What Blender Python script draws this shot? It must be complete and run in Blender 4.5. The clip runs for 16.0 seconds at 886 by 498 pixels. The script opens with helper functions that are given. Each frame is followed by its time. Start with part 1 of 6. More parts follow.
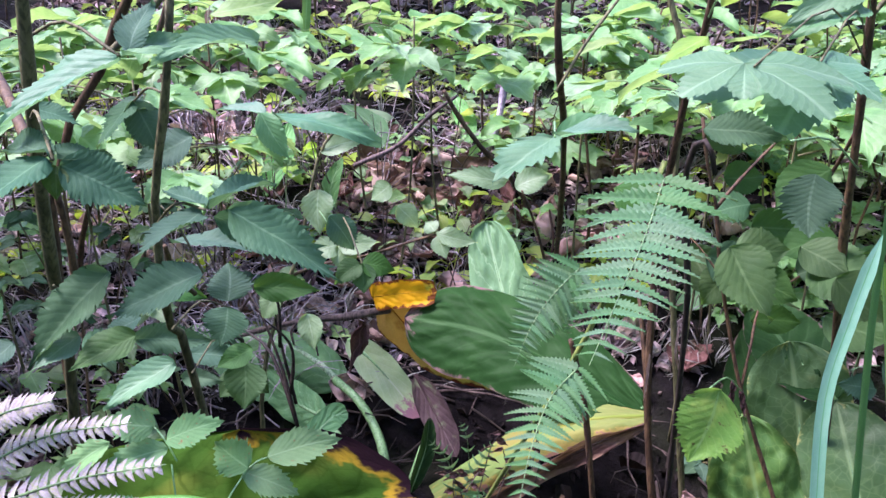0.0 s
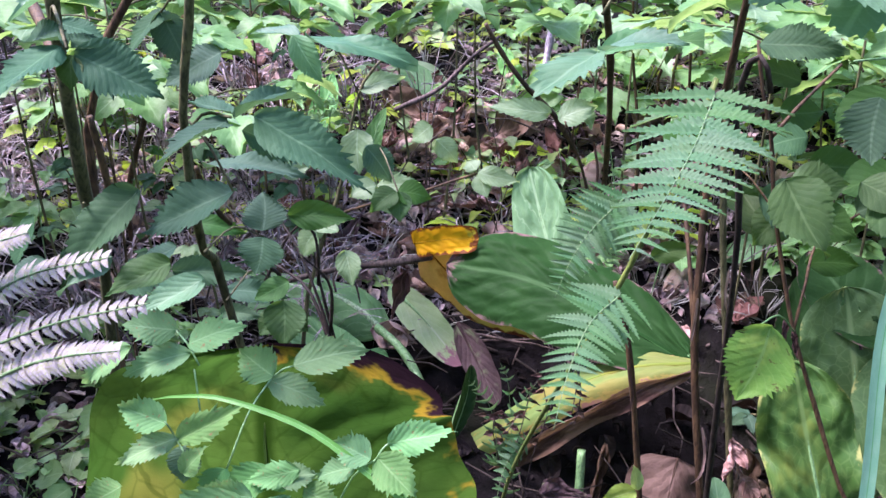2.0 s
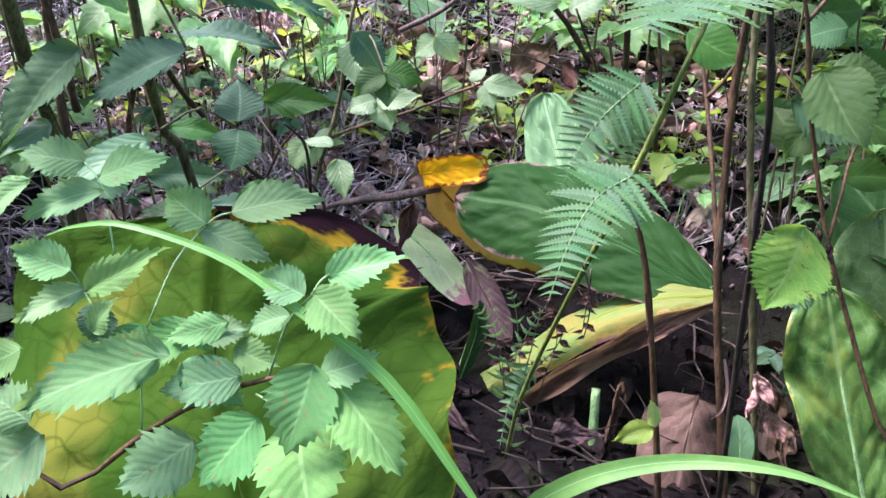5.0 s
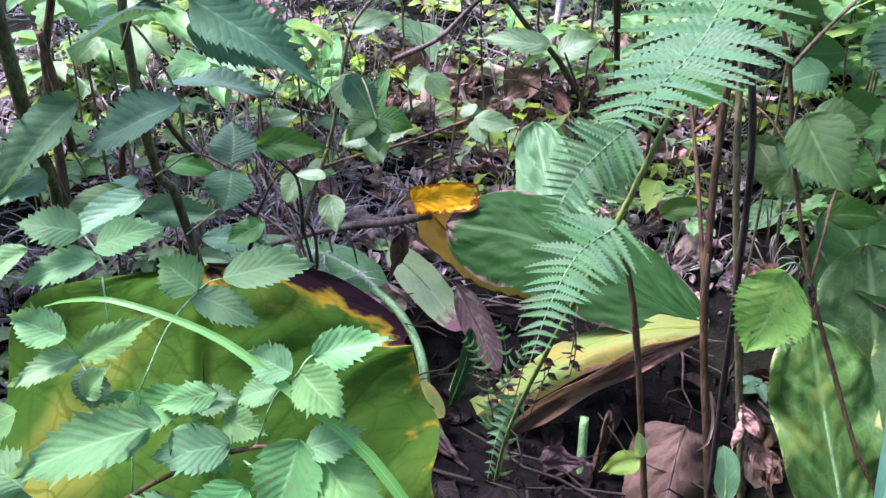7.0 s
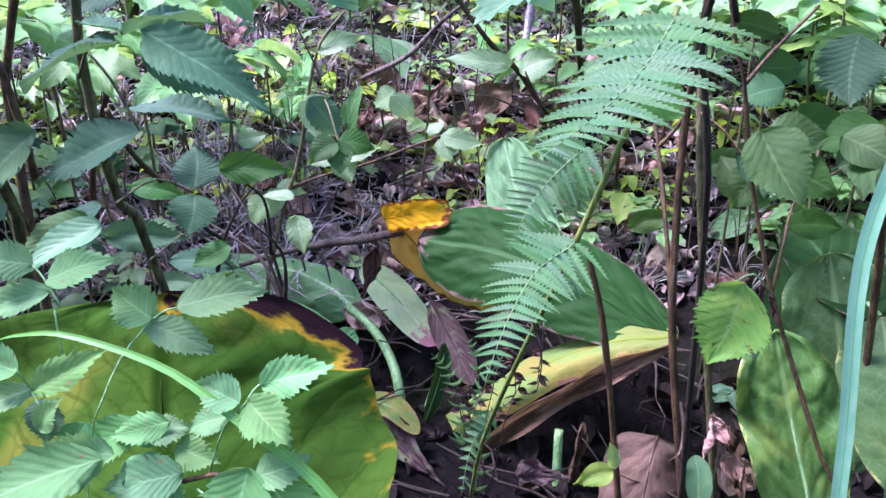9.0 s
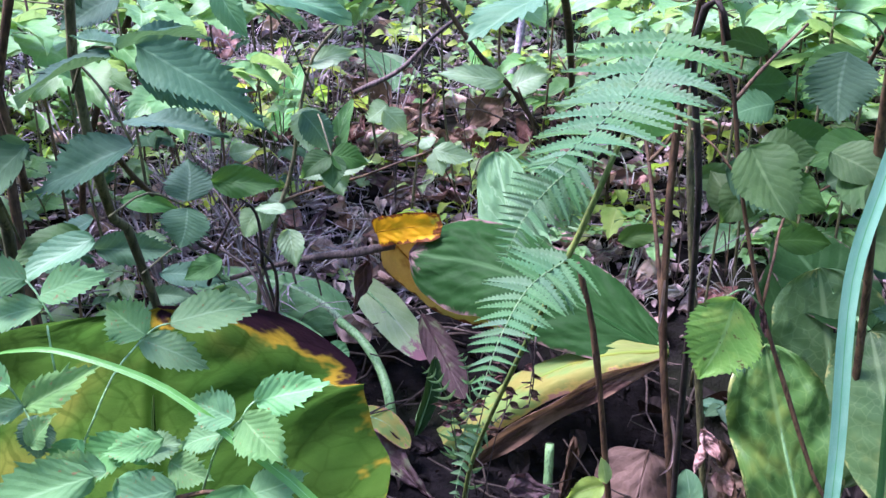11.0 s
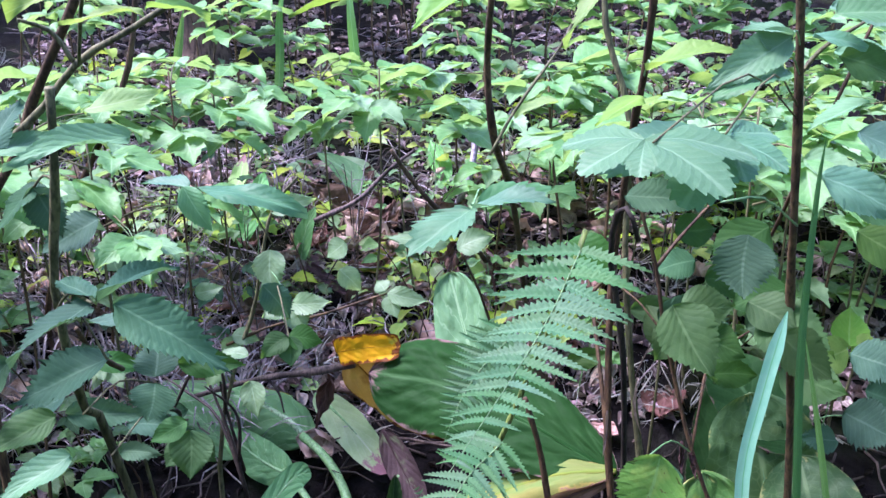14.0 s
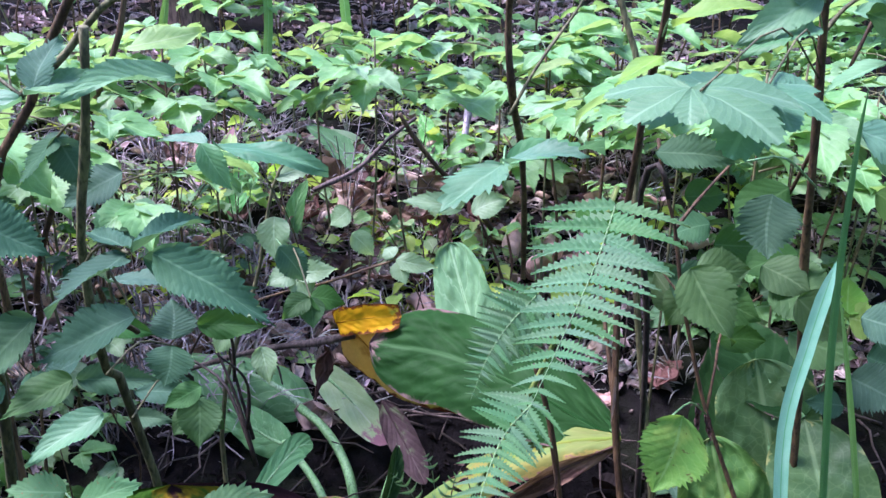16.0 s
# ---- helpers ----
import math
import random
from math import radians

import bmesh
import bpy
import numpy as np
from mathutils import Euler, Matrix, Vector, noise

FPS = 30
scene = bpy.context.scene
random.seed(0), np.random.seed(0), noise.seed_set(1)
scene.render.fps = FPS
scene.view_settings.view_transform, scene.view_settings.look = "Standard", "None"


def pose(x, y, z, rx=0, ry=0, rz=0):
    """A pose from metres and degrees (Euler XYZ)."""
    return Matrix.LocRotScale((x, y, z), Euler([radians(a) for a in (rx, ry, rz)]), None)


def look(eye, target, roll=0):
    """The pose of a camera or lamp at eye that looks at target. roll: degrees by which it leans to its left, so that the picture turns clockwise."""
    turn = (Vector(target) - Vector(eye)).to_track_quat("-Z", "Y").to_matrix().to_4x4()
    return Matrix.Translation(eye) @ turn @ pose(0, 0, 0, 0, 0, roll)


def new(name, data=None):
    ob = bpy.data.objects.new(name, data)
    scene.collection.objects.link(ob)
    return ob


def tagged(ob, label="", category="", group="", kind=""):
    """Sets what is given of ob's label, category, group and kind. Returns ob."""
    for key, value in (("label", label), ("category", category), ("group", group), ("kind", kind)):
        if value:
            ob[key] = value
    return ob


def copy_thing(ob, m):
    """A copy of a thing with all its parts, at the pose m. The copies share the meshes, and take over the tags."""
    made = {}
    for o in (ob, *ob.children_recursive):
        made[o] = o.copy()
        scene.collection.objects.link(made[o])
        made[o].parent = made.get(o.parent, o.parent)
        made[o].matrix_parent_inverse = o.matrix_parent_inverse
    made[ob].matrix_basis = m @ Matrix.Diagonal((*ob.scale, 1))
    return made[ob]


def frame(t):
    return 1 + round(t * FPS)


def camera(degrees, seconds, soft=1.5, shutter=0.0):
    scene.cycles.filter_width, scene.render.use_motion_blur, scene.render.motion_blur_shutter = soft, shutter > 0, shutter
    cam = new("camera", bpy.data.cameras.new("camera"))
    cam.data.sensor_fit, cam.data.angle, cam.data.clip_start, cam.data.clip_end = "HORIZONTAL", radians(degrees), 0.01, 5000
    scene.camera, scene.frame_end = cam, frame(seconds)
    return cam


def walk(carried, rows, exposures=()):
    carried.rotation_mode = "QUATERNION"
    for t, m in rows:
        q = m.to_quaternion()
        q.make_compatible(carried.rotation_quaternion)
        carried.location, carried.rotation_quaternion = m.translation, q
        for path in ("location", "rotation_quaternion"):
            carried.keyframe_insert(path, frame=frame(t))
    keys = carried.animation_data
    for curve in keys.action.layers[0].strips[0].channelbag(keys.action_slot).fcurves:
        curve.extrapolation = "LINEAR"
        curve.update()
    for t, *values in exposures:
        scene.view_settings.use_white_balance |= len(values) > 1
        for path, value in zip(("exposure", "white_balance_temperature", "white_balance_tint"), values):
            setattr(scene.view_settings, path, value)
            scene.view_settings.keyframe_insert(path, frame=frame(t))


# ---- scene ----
cam = camera(57.6, 16.0)
PATH = [
    (0, (0.070, 0.000, 1.250), (0.070, 1.861, 0.517), 1.0),
    (0.5, (0.067, -0.002, 1.247), (0.021, 1.853, 0.501), 0.7),
    (1, (0.066, 0.003, 1.238), (-0.007, 1.850, 0.475), 0.5),
    (1.5, (0.072, 0.007, 1.223), (-0.020, 1.844, 0.437), 0.3),
    (2, (0.081, 0.012, 1.199), (-0.033, 1.834, 0.382), -0.2),
    (2.5, (0.087, 0.018, 1.157), (-0.036, 1.822, 0.303), -0.4),
    (3, (0.098, 0.034, 1.123), (-0.034, 1.820, 0.232), -0.8),
    (3.5, (0.098, 0.066, 1.095), (-0.075, 1.844, 0.197), -1.0),
    (4, (0.101, 0.080, 1.077), (-0.088, 1.857, 0.178), -1.0),
    (4.2, (0.106, 0.071, 1.092), (-0.082, 1.855, 0.207), -1.0),
    (6.3, (0.109, 0.067, 1.061), (-0.020, 1.848, 0.159), -0.6),
    (6.5, (0.108, 0.066, 1.070), (-0.025, 1.847, 0.170), -0.6),
    (7, (0.114, 0.069, 1.118), (-0.036, 1.868, 0.257), -0.2),
    (7.5, (0.132, 0.066, 1.131), (-0.016, 1.881, 0.304), -0.6),
    (8, (0.129, 0.060, 1.137), (0.000, 1.880, 0.318), -0.7),
    (8.5, (0.132, 0.062, 1.131), (0.021, 1.880, 0.305), -0.8),
    (9, (0.132, 0.065, 1.128), (0.032, 1.881, 0.296), -0.7),
    (9.2, (0.125, 0.066, 1.121), (0.036, 1.884, 0.292), -0.5),
    (11.5, (0.130, 0.063, 1.141), (0.054, 1.901, 0.356), -0.2),
    (12, (0.125, 0.055, 1.190), (0.042, 1.906, 0.439), -0.4),
    (12.5, (0.131, 0.039, 1.221), (0.040, 1.910, 0.520), -0.6),
    (13, (0.140, 0.029, 1.239), (0.072, 1.916, 0.579), -0.6),
    (13.5, (0.143, 0.032, 1.258), (0.111, 1.926, 0.614), -0.2),
    (14, (0.156, 0.027, 1.285), (0.160, 1.918, 0.635), -0.2),
    (14.5, (0.162, 0.026, 1.308), (0.193, 1.915, 0.653), -0.2),
    (15, (0.166, 0.021, 1.319), (0.207, 1.910, 0.663), -0.1),
    (15.5, (0.148, 0.024, 1.282), (0.191, 1.907, 0.610), 0.1),
    (16, (0.100, 0.035, 1.256), (0.159, 1.909, 0.559), 0.3),
]
walk(cam, [(t, look(eye, target, roll)) for t, eye, target, roll in PATH], [(0.0, 2.08, 6000, 51.0), (2.0, 2.08, 6050, 49.0), (3.5, 2.32, 6270, 42.5), (6.5, 2.31, 6000, 44.0), (8.5, 2.33, 5650, 51.0), (12.0, 2.21, 5650, 47.0), (16.0, 2.02, 5600, 44.0)])

# ---- light ----
world = bpy.data.worlds.new("sky")
scene.world = world
world.use_nodes = True
wn = world.node_tree
sky = wn.nodes.new("ShaderNodeTexSky")
sky.sky_type = "NISHITA"
sky.sun_disc = False
SUN_UP, SUN_ROUND = 60.0, -85.0      # degrees above the ground; degrees from +y towards +x
sky.sun_elevation, sky.sun_rotation = radians(SUN_UP), radians(SUN_ROUND)
wn.links.new(sky.outputs[0], wn.nodes["Background"].inputs[0])
wn.nodes["Background"].inputs[1].default_value = 0.15
sun = new("sun", bpy.data.lights.new("sun", "SUN"))
sun.data.energy, sun.data.angle, sun.data.color = 3.2, radians(22), (1.0, 0.96, 0.9)
s_dir = Vector((math.sin(radians(SUN_ROUND)) * math.cos(radians(SUN_UP)), math.cos(radians(SUN_ROUND)) * math.cos(radians(SUN_UP)), math.sin(radians(SUN_UP))))
sun.matrix_world = look(s_dir * 20, (0, 0, 0))

RNG = random.Random(7)


# ---- materials ----
class Mat:
    """A small node builder."""

    def __init__(self, name):
        self.m = bpy.data.materials.new(name)
        self.m.use_nodes = True
        self.t = self.m.node_tree
        self.p = self.t.nodes["Principled BSDF"]
        self.out = self.t.nodes["Material Output"]

    def n(self, kind, operation=None, use_clamp=None, interpolation_type=None, data_type=None, blend_type=None, feature=None):
        node = self.t.nodes.new("ShaderNode" + kind)
        if operation is not None:
            node.operation = operation
        if use_clamp is not None:
            node.use_clamp = use_clamp
        if interpolation_type is not None:
            node.interpolation_type = interpolation_type
        if data_type is not None:
            node.data_type = data_type
        if blend_type is not None:
            node.blend_type = blend_type
        if feature is not None:
            node.feature = feature
        return node

    def put(self, sock, v):
        if isinstance(v, bpy.types.NodeSocket):
            self.t.links.new(v, sock)
        elif isinstance(v, tuple) and len(v) == 3 and sock.type == "RGBA":
            sock.default_value = (*v, 1)
        else:
            sock.default_value = v

    def math(self, op, a, b=0.0, c=0.0, clamp=False):
        node = self.n("Math", operation=op, use_clamp=clamp)
        for s, v in zip(node.inputs, (a, b, c)):
            self.put(s, v)
        return node.outputs[0]

    def step(self, v, lo, hi, a=0.0, b=1.0):
        node = self.n("MapRange", interpolation_type="SMOOTHSTEP")
        for s, x in zip(node.inputs[:5], (v, lo, hi, a, b)):
            self.put(s, x)
        return node.outputs[0]

    def mix(self, f, a, b, mode="MIX"):
        node = self.n("Mix", data_type="RGBA", blend_type=mode)
        for s, v in zip((node.inputs[0], node.inputs[6], node.inputs[7]), (f, a, b)):
            self.put(s, v)
        return node.outputs[2]

    def noise(self, vec, scale, detail=3.0, rough=0.55, fourth=None):
        node = self.n("TexNoise")
        if fourth is not None:
            node.noise_dimensions = "4D"
            self.put(node.inputs["W"], fourth)
        self.put(node.inputs["Vector"], vec)
        node.inputs["Scale"].default_value, node.inputs["Detail"].default_value, node.inputs["Roughness"].default_value = scale, detail, rough
        return node.outputs["Fac"]

    def coords(self, which="Object"):
        return self.n("TexCoord").outputs[which]

    def world_place(self):
        return self.n("NewGeometry").outputs["Position"]

    def rand(self):
        return self.n("ObjectInfo").outputs["Random"]

    def island(self):
        return self.n("NewGeometry").outputs["Random Per Island"]

    def bump(self, height, strength, distance):
        node = self.n("Bump")
        node.inputs["Strength"].default_value, node.inputs["Distance"].default_value = strength, distance
        self.put(node.inputs["Height"], height)
        self.put(self.p.inputs["Normal"], node.outputs[0])
        return node.outputs[0]

    def finish(self, colour, rough, spec=0.4, thin=None, thin_share=0.35):
        self.put(self.p.inputs["Base Color"], colour)
        self.put(self.p.inputs["Roughness"], rough)
        self.put(self.p.inputs["Specular IOR Level"], spec)
        if thin is not None:
            tr, mx = self.n("BsdfTranslucent"), self.n("MixShader")
            self.put(tr.inputs[0], thin)
            mx.inputs[0].default_value = thin_share
            self.t.links.new(self.p.outputs[0], mx.inputs[1])
            self.t.links.new(tr.outputs[0], mx.inputs[2])
            self.t.links.new(mx.outputs[0], self.out.inputs[0])
        return self.m


def leaf_mat(name, base, light, vein, veins=8.0, slant=3.0, sharp=0.12, spots=0.0, spot_col=(0.12, 0.05, 0.02), rim=0.0, rim_col=(0.06, 0.03, 0.015), glow=(0.25, 0.42, 0.05),
             share=0.35, rough=0.42, spec=0.45, per_island=False, patch=None, patch_amount=0.5, bump=0.2, vary=0.35, net=0.0, band=None, rim_lean=0.0, aspect=1.5, rim_side=1.0, net_mix=0.2, tip=(1.6, -0.62), ragged=0.9, side_mix=0.3, wobble=0.5, relief=0.004, fade=None):
    """A leaf's skin: midrib and side veins from the blade's own lengthwise and crosswise run, mottling, spots and a withered rim."""
    k = Mat(name)
    uv = k.n("SeparateXYZ")
    k.put(uv.inputs[0], k.coords("UV"))
    across = k.math("ABSOLUTE", k.math("MULTIPLY_ADD", uv.outputs[0], 2.0, -1.0))
    along = uv.outputs[1]
    r = k.island() if per_island else k.rand()
    shift = k.math("MULTIPLY", r, 37.0)
    grain = k.n("CombineXYZ")
    k.put(grain.inputs[0], uv.outputs[0])
    k.put(grain.inputs[1], k.math("MULTIPLY", along, aspect))
    place = grain.outputs[0]
    s = k.math("SUBTRACT", k.math("MULTIPLY", along, veins), k.math("MULTIPLY", k.math("POWER", across, 0.8), slant))
    wob = k.noise(place, 6.0, 2.0, fourth=shift)
    s = k.math("ADD", s, k.math("MULTIPLY", wob, wobble))
    line = k.math("ABSOLUTE", k.math("SUBTRACT", k.math("FRACT", s), 0.5))
    side = k.step(line, sharp, 0.02, 0.0, 1.0)
    mid = k.step(across, 0.075, 0.02, 0.0, 1.0)
    mask = k.math("MAXIMUM", k.math("MULTIPLY", side, side_mix), mid)
    big = k.noise(place, 2.3, 3.0, fourth=shift)
    fine = k.noise(place, 26.0, 4.0, 0.7, fourth=shift)
    col = k.mix(k.step(big, 0.3, 0.72), base, light)
    col = k.mix(k.math("MULTIPLY", k.math("SUBTRACT", fine, 0.35, clamp=True), 0.9), col, tuple(0.55 * c for c in base))
    if patch is not None:
        pm = k.step(k.noise(place, 2.1, 3.0, fourth=k.math("ADD", shift, 5.0)), 0.62 - 0.3 * patch_amount, 0.75 - 0.3 * patch_amount)
        col = k.mix(pm, col, patch)
    if fade is not None:
        col = k.mix(k.step(k.math("ADD", along, k.math("MULTIPLY", big, 0.25)), fade[0] + 0.12, fade[1] + 0.12), col, fade[2])
    if net > 0:
        cells = k.n("TexVoronoi", feature="DISTANCE_TO_EDGE")
        k.put(cells.inputs["Vector"], place)
        cells.inputs["Scale"].default_value = net
        web = k.step(cells.outputs["Distance"], 0.07, 0.0)
        col = k.mix(k.math("MULTIPLY", web, net_mix), col, vein)
    col = k.mix(mask, col, vein)
    hue = k.n("HueSaturation")
    k.put(hue.inputs["Hue"], k.math("MULTIPLY_ADD", r, 0.05 * vary / 0.35, 0.5 - 0.025 * vary / 0.35))
    k.put(hue.inputs["Saturation"], k.math("MULTIPLY_ADD", k.math("FRACT", k.math("MULTIPLY", r, 17.3)), 0.3, 0.82))
    k.put(hue.inputs["Value"], k.math("MULTIPLY_ADD", k.math("FRACT", k.math("MULTIPLY", r, 7.7)), vary * 1.3, 1.0 - vary * 0.55))
    k.put(hue.inputs["Color"], col)
    col = hue.outputs[0]
    if spots > 0:
        sp = k.step(k.noise(place, 9.0, 2.0, fourth=k.math("ADD", shift, 11.0)), 0.78 - 0.16 * spots, 0.83 - 0.16 * spots)
        col = k.mix(sp, col, spot_col)
    if rim > 0:
        edge = k.math("MAXIMUM", k.math("MULTIPLY", across, rim_side), k.math("MULTIPLY_ADD", along, tip[0], tip[1]))
        edge = k.math("ADD", edge, k.math("MULTIPLY", k.math("SUBTRACT", k.noise(place, 5.0, 4.0, 0.65, fourth=shift), 0.5), ragged))
        if rim_lean:
            edge = k.math("ADD", edge, k.math("MULTIPLY", k.math("MULTIPLY", k.math("SUBTRACT", uv.outputs[0], 0.5), k.step(along, 0.6, 0.95)), rim_lean))
        if band is not None:
            col = k.mix(k.step(edge, 0.94 - 0.62 * rim, 1.0 - 0.38 * rim), col, band)
        col = k.mix(k.step(edge, 1.0 - 0.38 * rim, 1.08 - 0.30 * rim), col, rim_col)
        thin = k.mix(k.step(edge, 1.0 - 0.38 * rim, 1.08 - 0.30 * rim), k.mix(0.55, col, glow), rim_col)
    else:
        thin = k.mix(0.55, col, glow)
    puff = k.math("ADD", k.math("MULTIPLY", line, 0.7), k.math("MULTIPLY", fine, 0.3 if relief < 0.005 else 0.1))
    if net > 0:
        puff = k.math("ADD", puff, k.math("MULTIPLY", cells.outputs["Distance"], 0.3))
    k.bump(puff, bump, relief)
    return k.finish(col, k.math("MULTIPLY_ADD", fine, 0.25, rough - 0.1), spec, thin, share)


M_SHRUB = leaf_mat("shrub_leaf", (0.03, 0.086, 0.045), (0.048, 0.118, 0.06), (0.07, 0.15, 0.08), glow=(0.14, 0.32, 0.08), rough=0.62, spec=0.08, bump=0.2, share=0.24, veins=12, slant=2.4, sharp=0.16, side_mix=0.3)
M_GREEN = leaf_mat("mid_green_leaf", (0.024, 0.075, 0.018), (0.042, 0.11, 0.026), (0.06, 0.135, 0.04), glow=(0.16, 0.38, 0.04), rough=0.6, spec=0.15, bump=0.3, share=0.28, spots=0.25)
M_MINT = leaf_mat("mint_leaf", (0.066, 0.19, 0.086), (0.098, 0.24, 0.11), (0.13, 0.28, 0.14), glow=(0.22, 0.48, 0.16), rough=0.5, spec=0.25, bump=0.25, share=0.3)
M_BRAMBLE = leaf_mat("bramble_leaf", (0.078, 0.225, 0.07), (0.115, 0.29, 0.094), (0.15, 0.33, 0.125), spots=0.85, spot_col=(0.2, 0.13, 0.06), glow=(0.3, 0.56, 0.13), veins=9, share=0.28, rough=0.65, spec=0.14, bump=0.2, side_mix=0.18)
M_FAR = leaf_mat("undergrowth_leaf", (0.085, 0.2, 0.068), (0.2, 0.35, 0.14), (0.22, 0.36, 0.16), per_island=True, glow=(0.4, 0.6, 0.12), share=0.42, vary=0.5, rough=0.48, spec=0.36, bump=0.3)
M_YOUNG = leaf_mat("yellow_green_leaf", (0.13, 0.28, 0.055), (0.22, 0.38, 0.08), (0.24, 0.38, 0.12), spots=0.55, glow=(0.38, 0.6, 0.07), share=0.42, bump=0.12, spec=0.3, rough=0.55)
M_HOLED = leaf_mat("spotted_leaf", (0.1, 0.25, 0.045), (0.17, 0.34, 0.065), (0.22, 0.38, 0.11), spots=0.95, spot_col=(0.07, 0.05, 0.015), glow=(0.3, 0.56, 0.07), share=0.34, bump=0.3, spec=0.25, rough=0.55, veins=9, net=14, net_mix=0.15, patch=(0.26, 0.38, 0.08), patch_amount=0.4, vary=0.1)
M_LIME = leaf_mat("lime_leaf", (0.19, 0.36, 0.045), (0.31, 0.45, 0.07), (0.34, 0.44, 0.1), per_island=True, glow=(0.55, 0.7, 0.06), share=0.45, bump=0.2, spec=0.25, rough=0.55, vary=0.4)
# Greens set below the leaf's own to stand in for shade from overhead growth.
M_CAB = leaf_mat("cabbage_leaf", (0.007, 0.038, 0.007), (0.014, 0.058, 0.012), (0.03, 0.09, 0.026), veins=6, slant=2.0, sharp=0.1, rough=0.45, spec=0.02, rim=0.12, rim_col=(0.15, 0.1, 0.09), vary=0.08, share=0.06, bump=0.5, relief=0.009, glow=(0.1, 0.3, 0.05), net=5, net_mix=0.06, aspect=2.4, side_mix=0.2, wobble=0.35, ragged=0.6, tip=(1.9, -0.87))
M_CABL = leaf_mat("pale_cabbage_leaf", (0.085, 0.26, 0.085), (0.125, 0.33, 0.115), (0.22, 0.44, 0.19), veins=6, slant=2.0, sharp=0.06, rough=0.55, spec=0.2, vary=0.14, share=0.25, bump=0.8, relief=0.0065, side_mix=0.5, glow=(0.3, 0.6, 0.18), net=0.0, net_mix=0.2, spots=0.1, aspect=2.4, wobble=1.0)
M_CABR = leaf_mat("blistered_cabbage_leaf", (0.042, 0.115, 0.028), (0.07, 0.155, 0.038), (0.14, 0.25, 0.08), veins=7, slant=2.2, sharp=0.05, spots=0.25, rim=0.1, rim_col=(0.3, 0.34, 0.1), vary=0.1, share=0.14, rough=0.42, spec=0.25, bump=0.3, relief=0.004, patch=(0.13, 0.2, 0.045), patch_amount=0.2, glow=(0.22, 0.45, 0.06), net=8, net_mix=0.3, aspect=2.0, side_mix=0.2, wobble=1.6)
M_CABBIG = leaf_mat("yellowing_cabbage_leaf", (0.026, 0.074, 0.012), (0.06, 0.115, 0.02), (0.013, 0.036, 0.005), veins=6, slant=2.6, sharp=0.05, rim=0.1, rim_col=(0.022, 0.011, 0.013), rim_lean=0.62, rim_side=0.9, band=(0.26, 0.18, 0.014), vary=0.04, share=0.24, rough=0.75, spec=0.0, bump=0.9, patch=(0.13, 0.15, 0.028), patch_amount=0.28, glow=(0.12, 0.22, 0.016), net=13, net_mix=0.3, spots=0.4, spot_col=(0.1, 0.07, 0.02), aspect=1.3, tip=(2.2, -1.31), ragged=1.0, side_mix=0.45, wobble=0.9)
M_ORANGE = leaf_mat("orange_yellow_leaf", (0.68, 0.34, 0.012), (0.76, 0.46, 0.02), (0.55, 0.32, 0.03), veins=6, rim=0.55, rim_col=(0.16, 0.05, 0.012), vary=0.06, share=0.4, patch=(0.36, 0.4, 0.05), patch_amount=0.15, glow=(0.8, 0.4, 0.01), net=9, aspect=2.4, spec=0.15, rough=0.55)
M_ORANGEFADE = leaf_mat("fading_orange_leaf", (0.5, 0.24, 0.012), (0.6, 0.36, 0.02), (0.4, 0.25, 0.03), veins=6, rim=0.2, rim_col=(0.1, 0.03, 0.012), vary=0.04, share=0.35, patch=(0.22, 0.08, 0.012), patch_amount=0.4, glow=(0.7, 0.4, 0.02), net=9, aspect=2.4, fade=(0.3, 0.75, (0.3, 0.36, 0.035)), spec=0.1, rough=0.6)
M_YELLOW = leaf_mat("yellow_leaf", (0.2, 0.22, 0.016), (0.3, 0.28, 0.03), (0.25, 0.26, 0.045), veins=5, rim=0.22, rim_col=(0.3, 0.17, 0.12), vary=0.08, share=0.3, patch=(0.12, 0.25, 0.03), patch_amount=0.75, glow=(0.5, 0.5, 0.05), spots=0.45, spot_col=(0.36, 0.23, 0.15), net=7, net_mix=0.1, band=(0.34, 0.28, 0.07), aspect=2.4, wobble=1.0, ragged=1.3, fade=(0.5, 0.08, (0.13, 0.2, 0.018)), spec=0.1, rough=0.62)
M_PINK = leaf_mat("pink_tipped_leaf", (0.28, 0.5, 0.18), (0.4, 0.6, 0.27), (0.48, 0.62, 0.36), veins=6, rim=0.75, rim_col=(0.32, 0.17, 0.2), rim_side=0.5, tip=(1.3, -0.3), vary=0.1, share=0.35, glow=(0.5, 0.65, 0.25), net=7, net_mix=0.1, aspect=2.4, spec=0.15, rough=0.6)
M_PURPLE = leaf_mat("withered_purple_leaf", (0.045, 0.028, 0.03), (0.095, 0.06, 0.062), (0.12, 0.08, 0.08), veins=8, rough=0.65, vary=0.2, share=0.15, patch=(0.14, 0.18, 0.08), patch_amount=0.25, glow=(0.2, 0.1, 0.08), bump=0.8, net=10, aspect=2.4, spec=0.12)
M_BROWN = leaf_mat("dead_brown_leaf", (0.075, 0.042, 0.03), (0.16, 0.095, 0.07), (0.18, 0.11, 0.085), veins=6, rough=0.7, spec=0.2, vary=0.4, share=0.12, glow=(0.2, 0.11, 0.06), bump=0.9, net=7, net_mix=0.1, wobble=1.2)
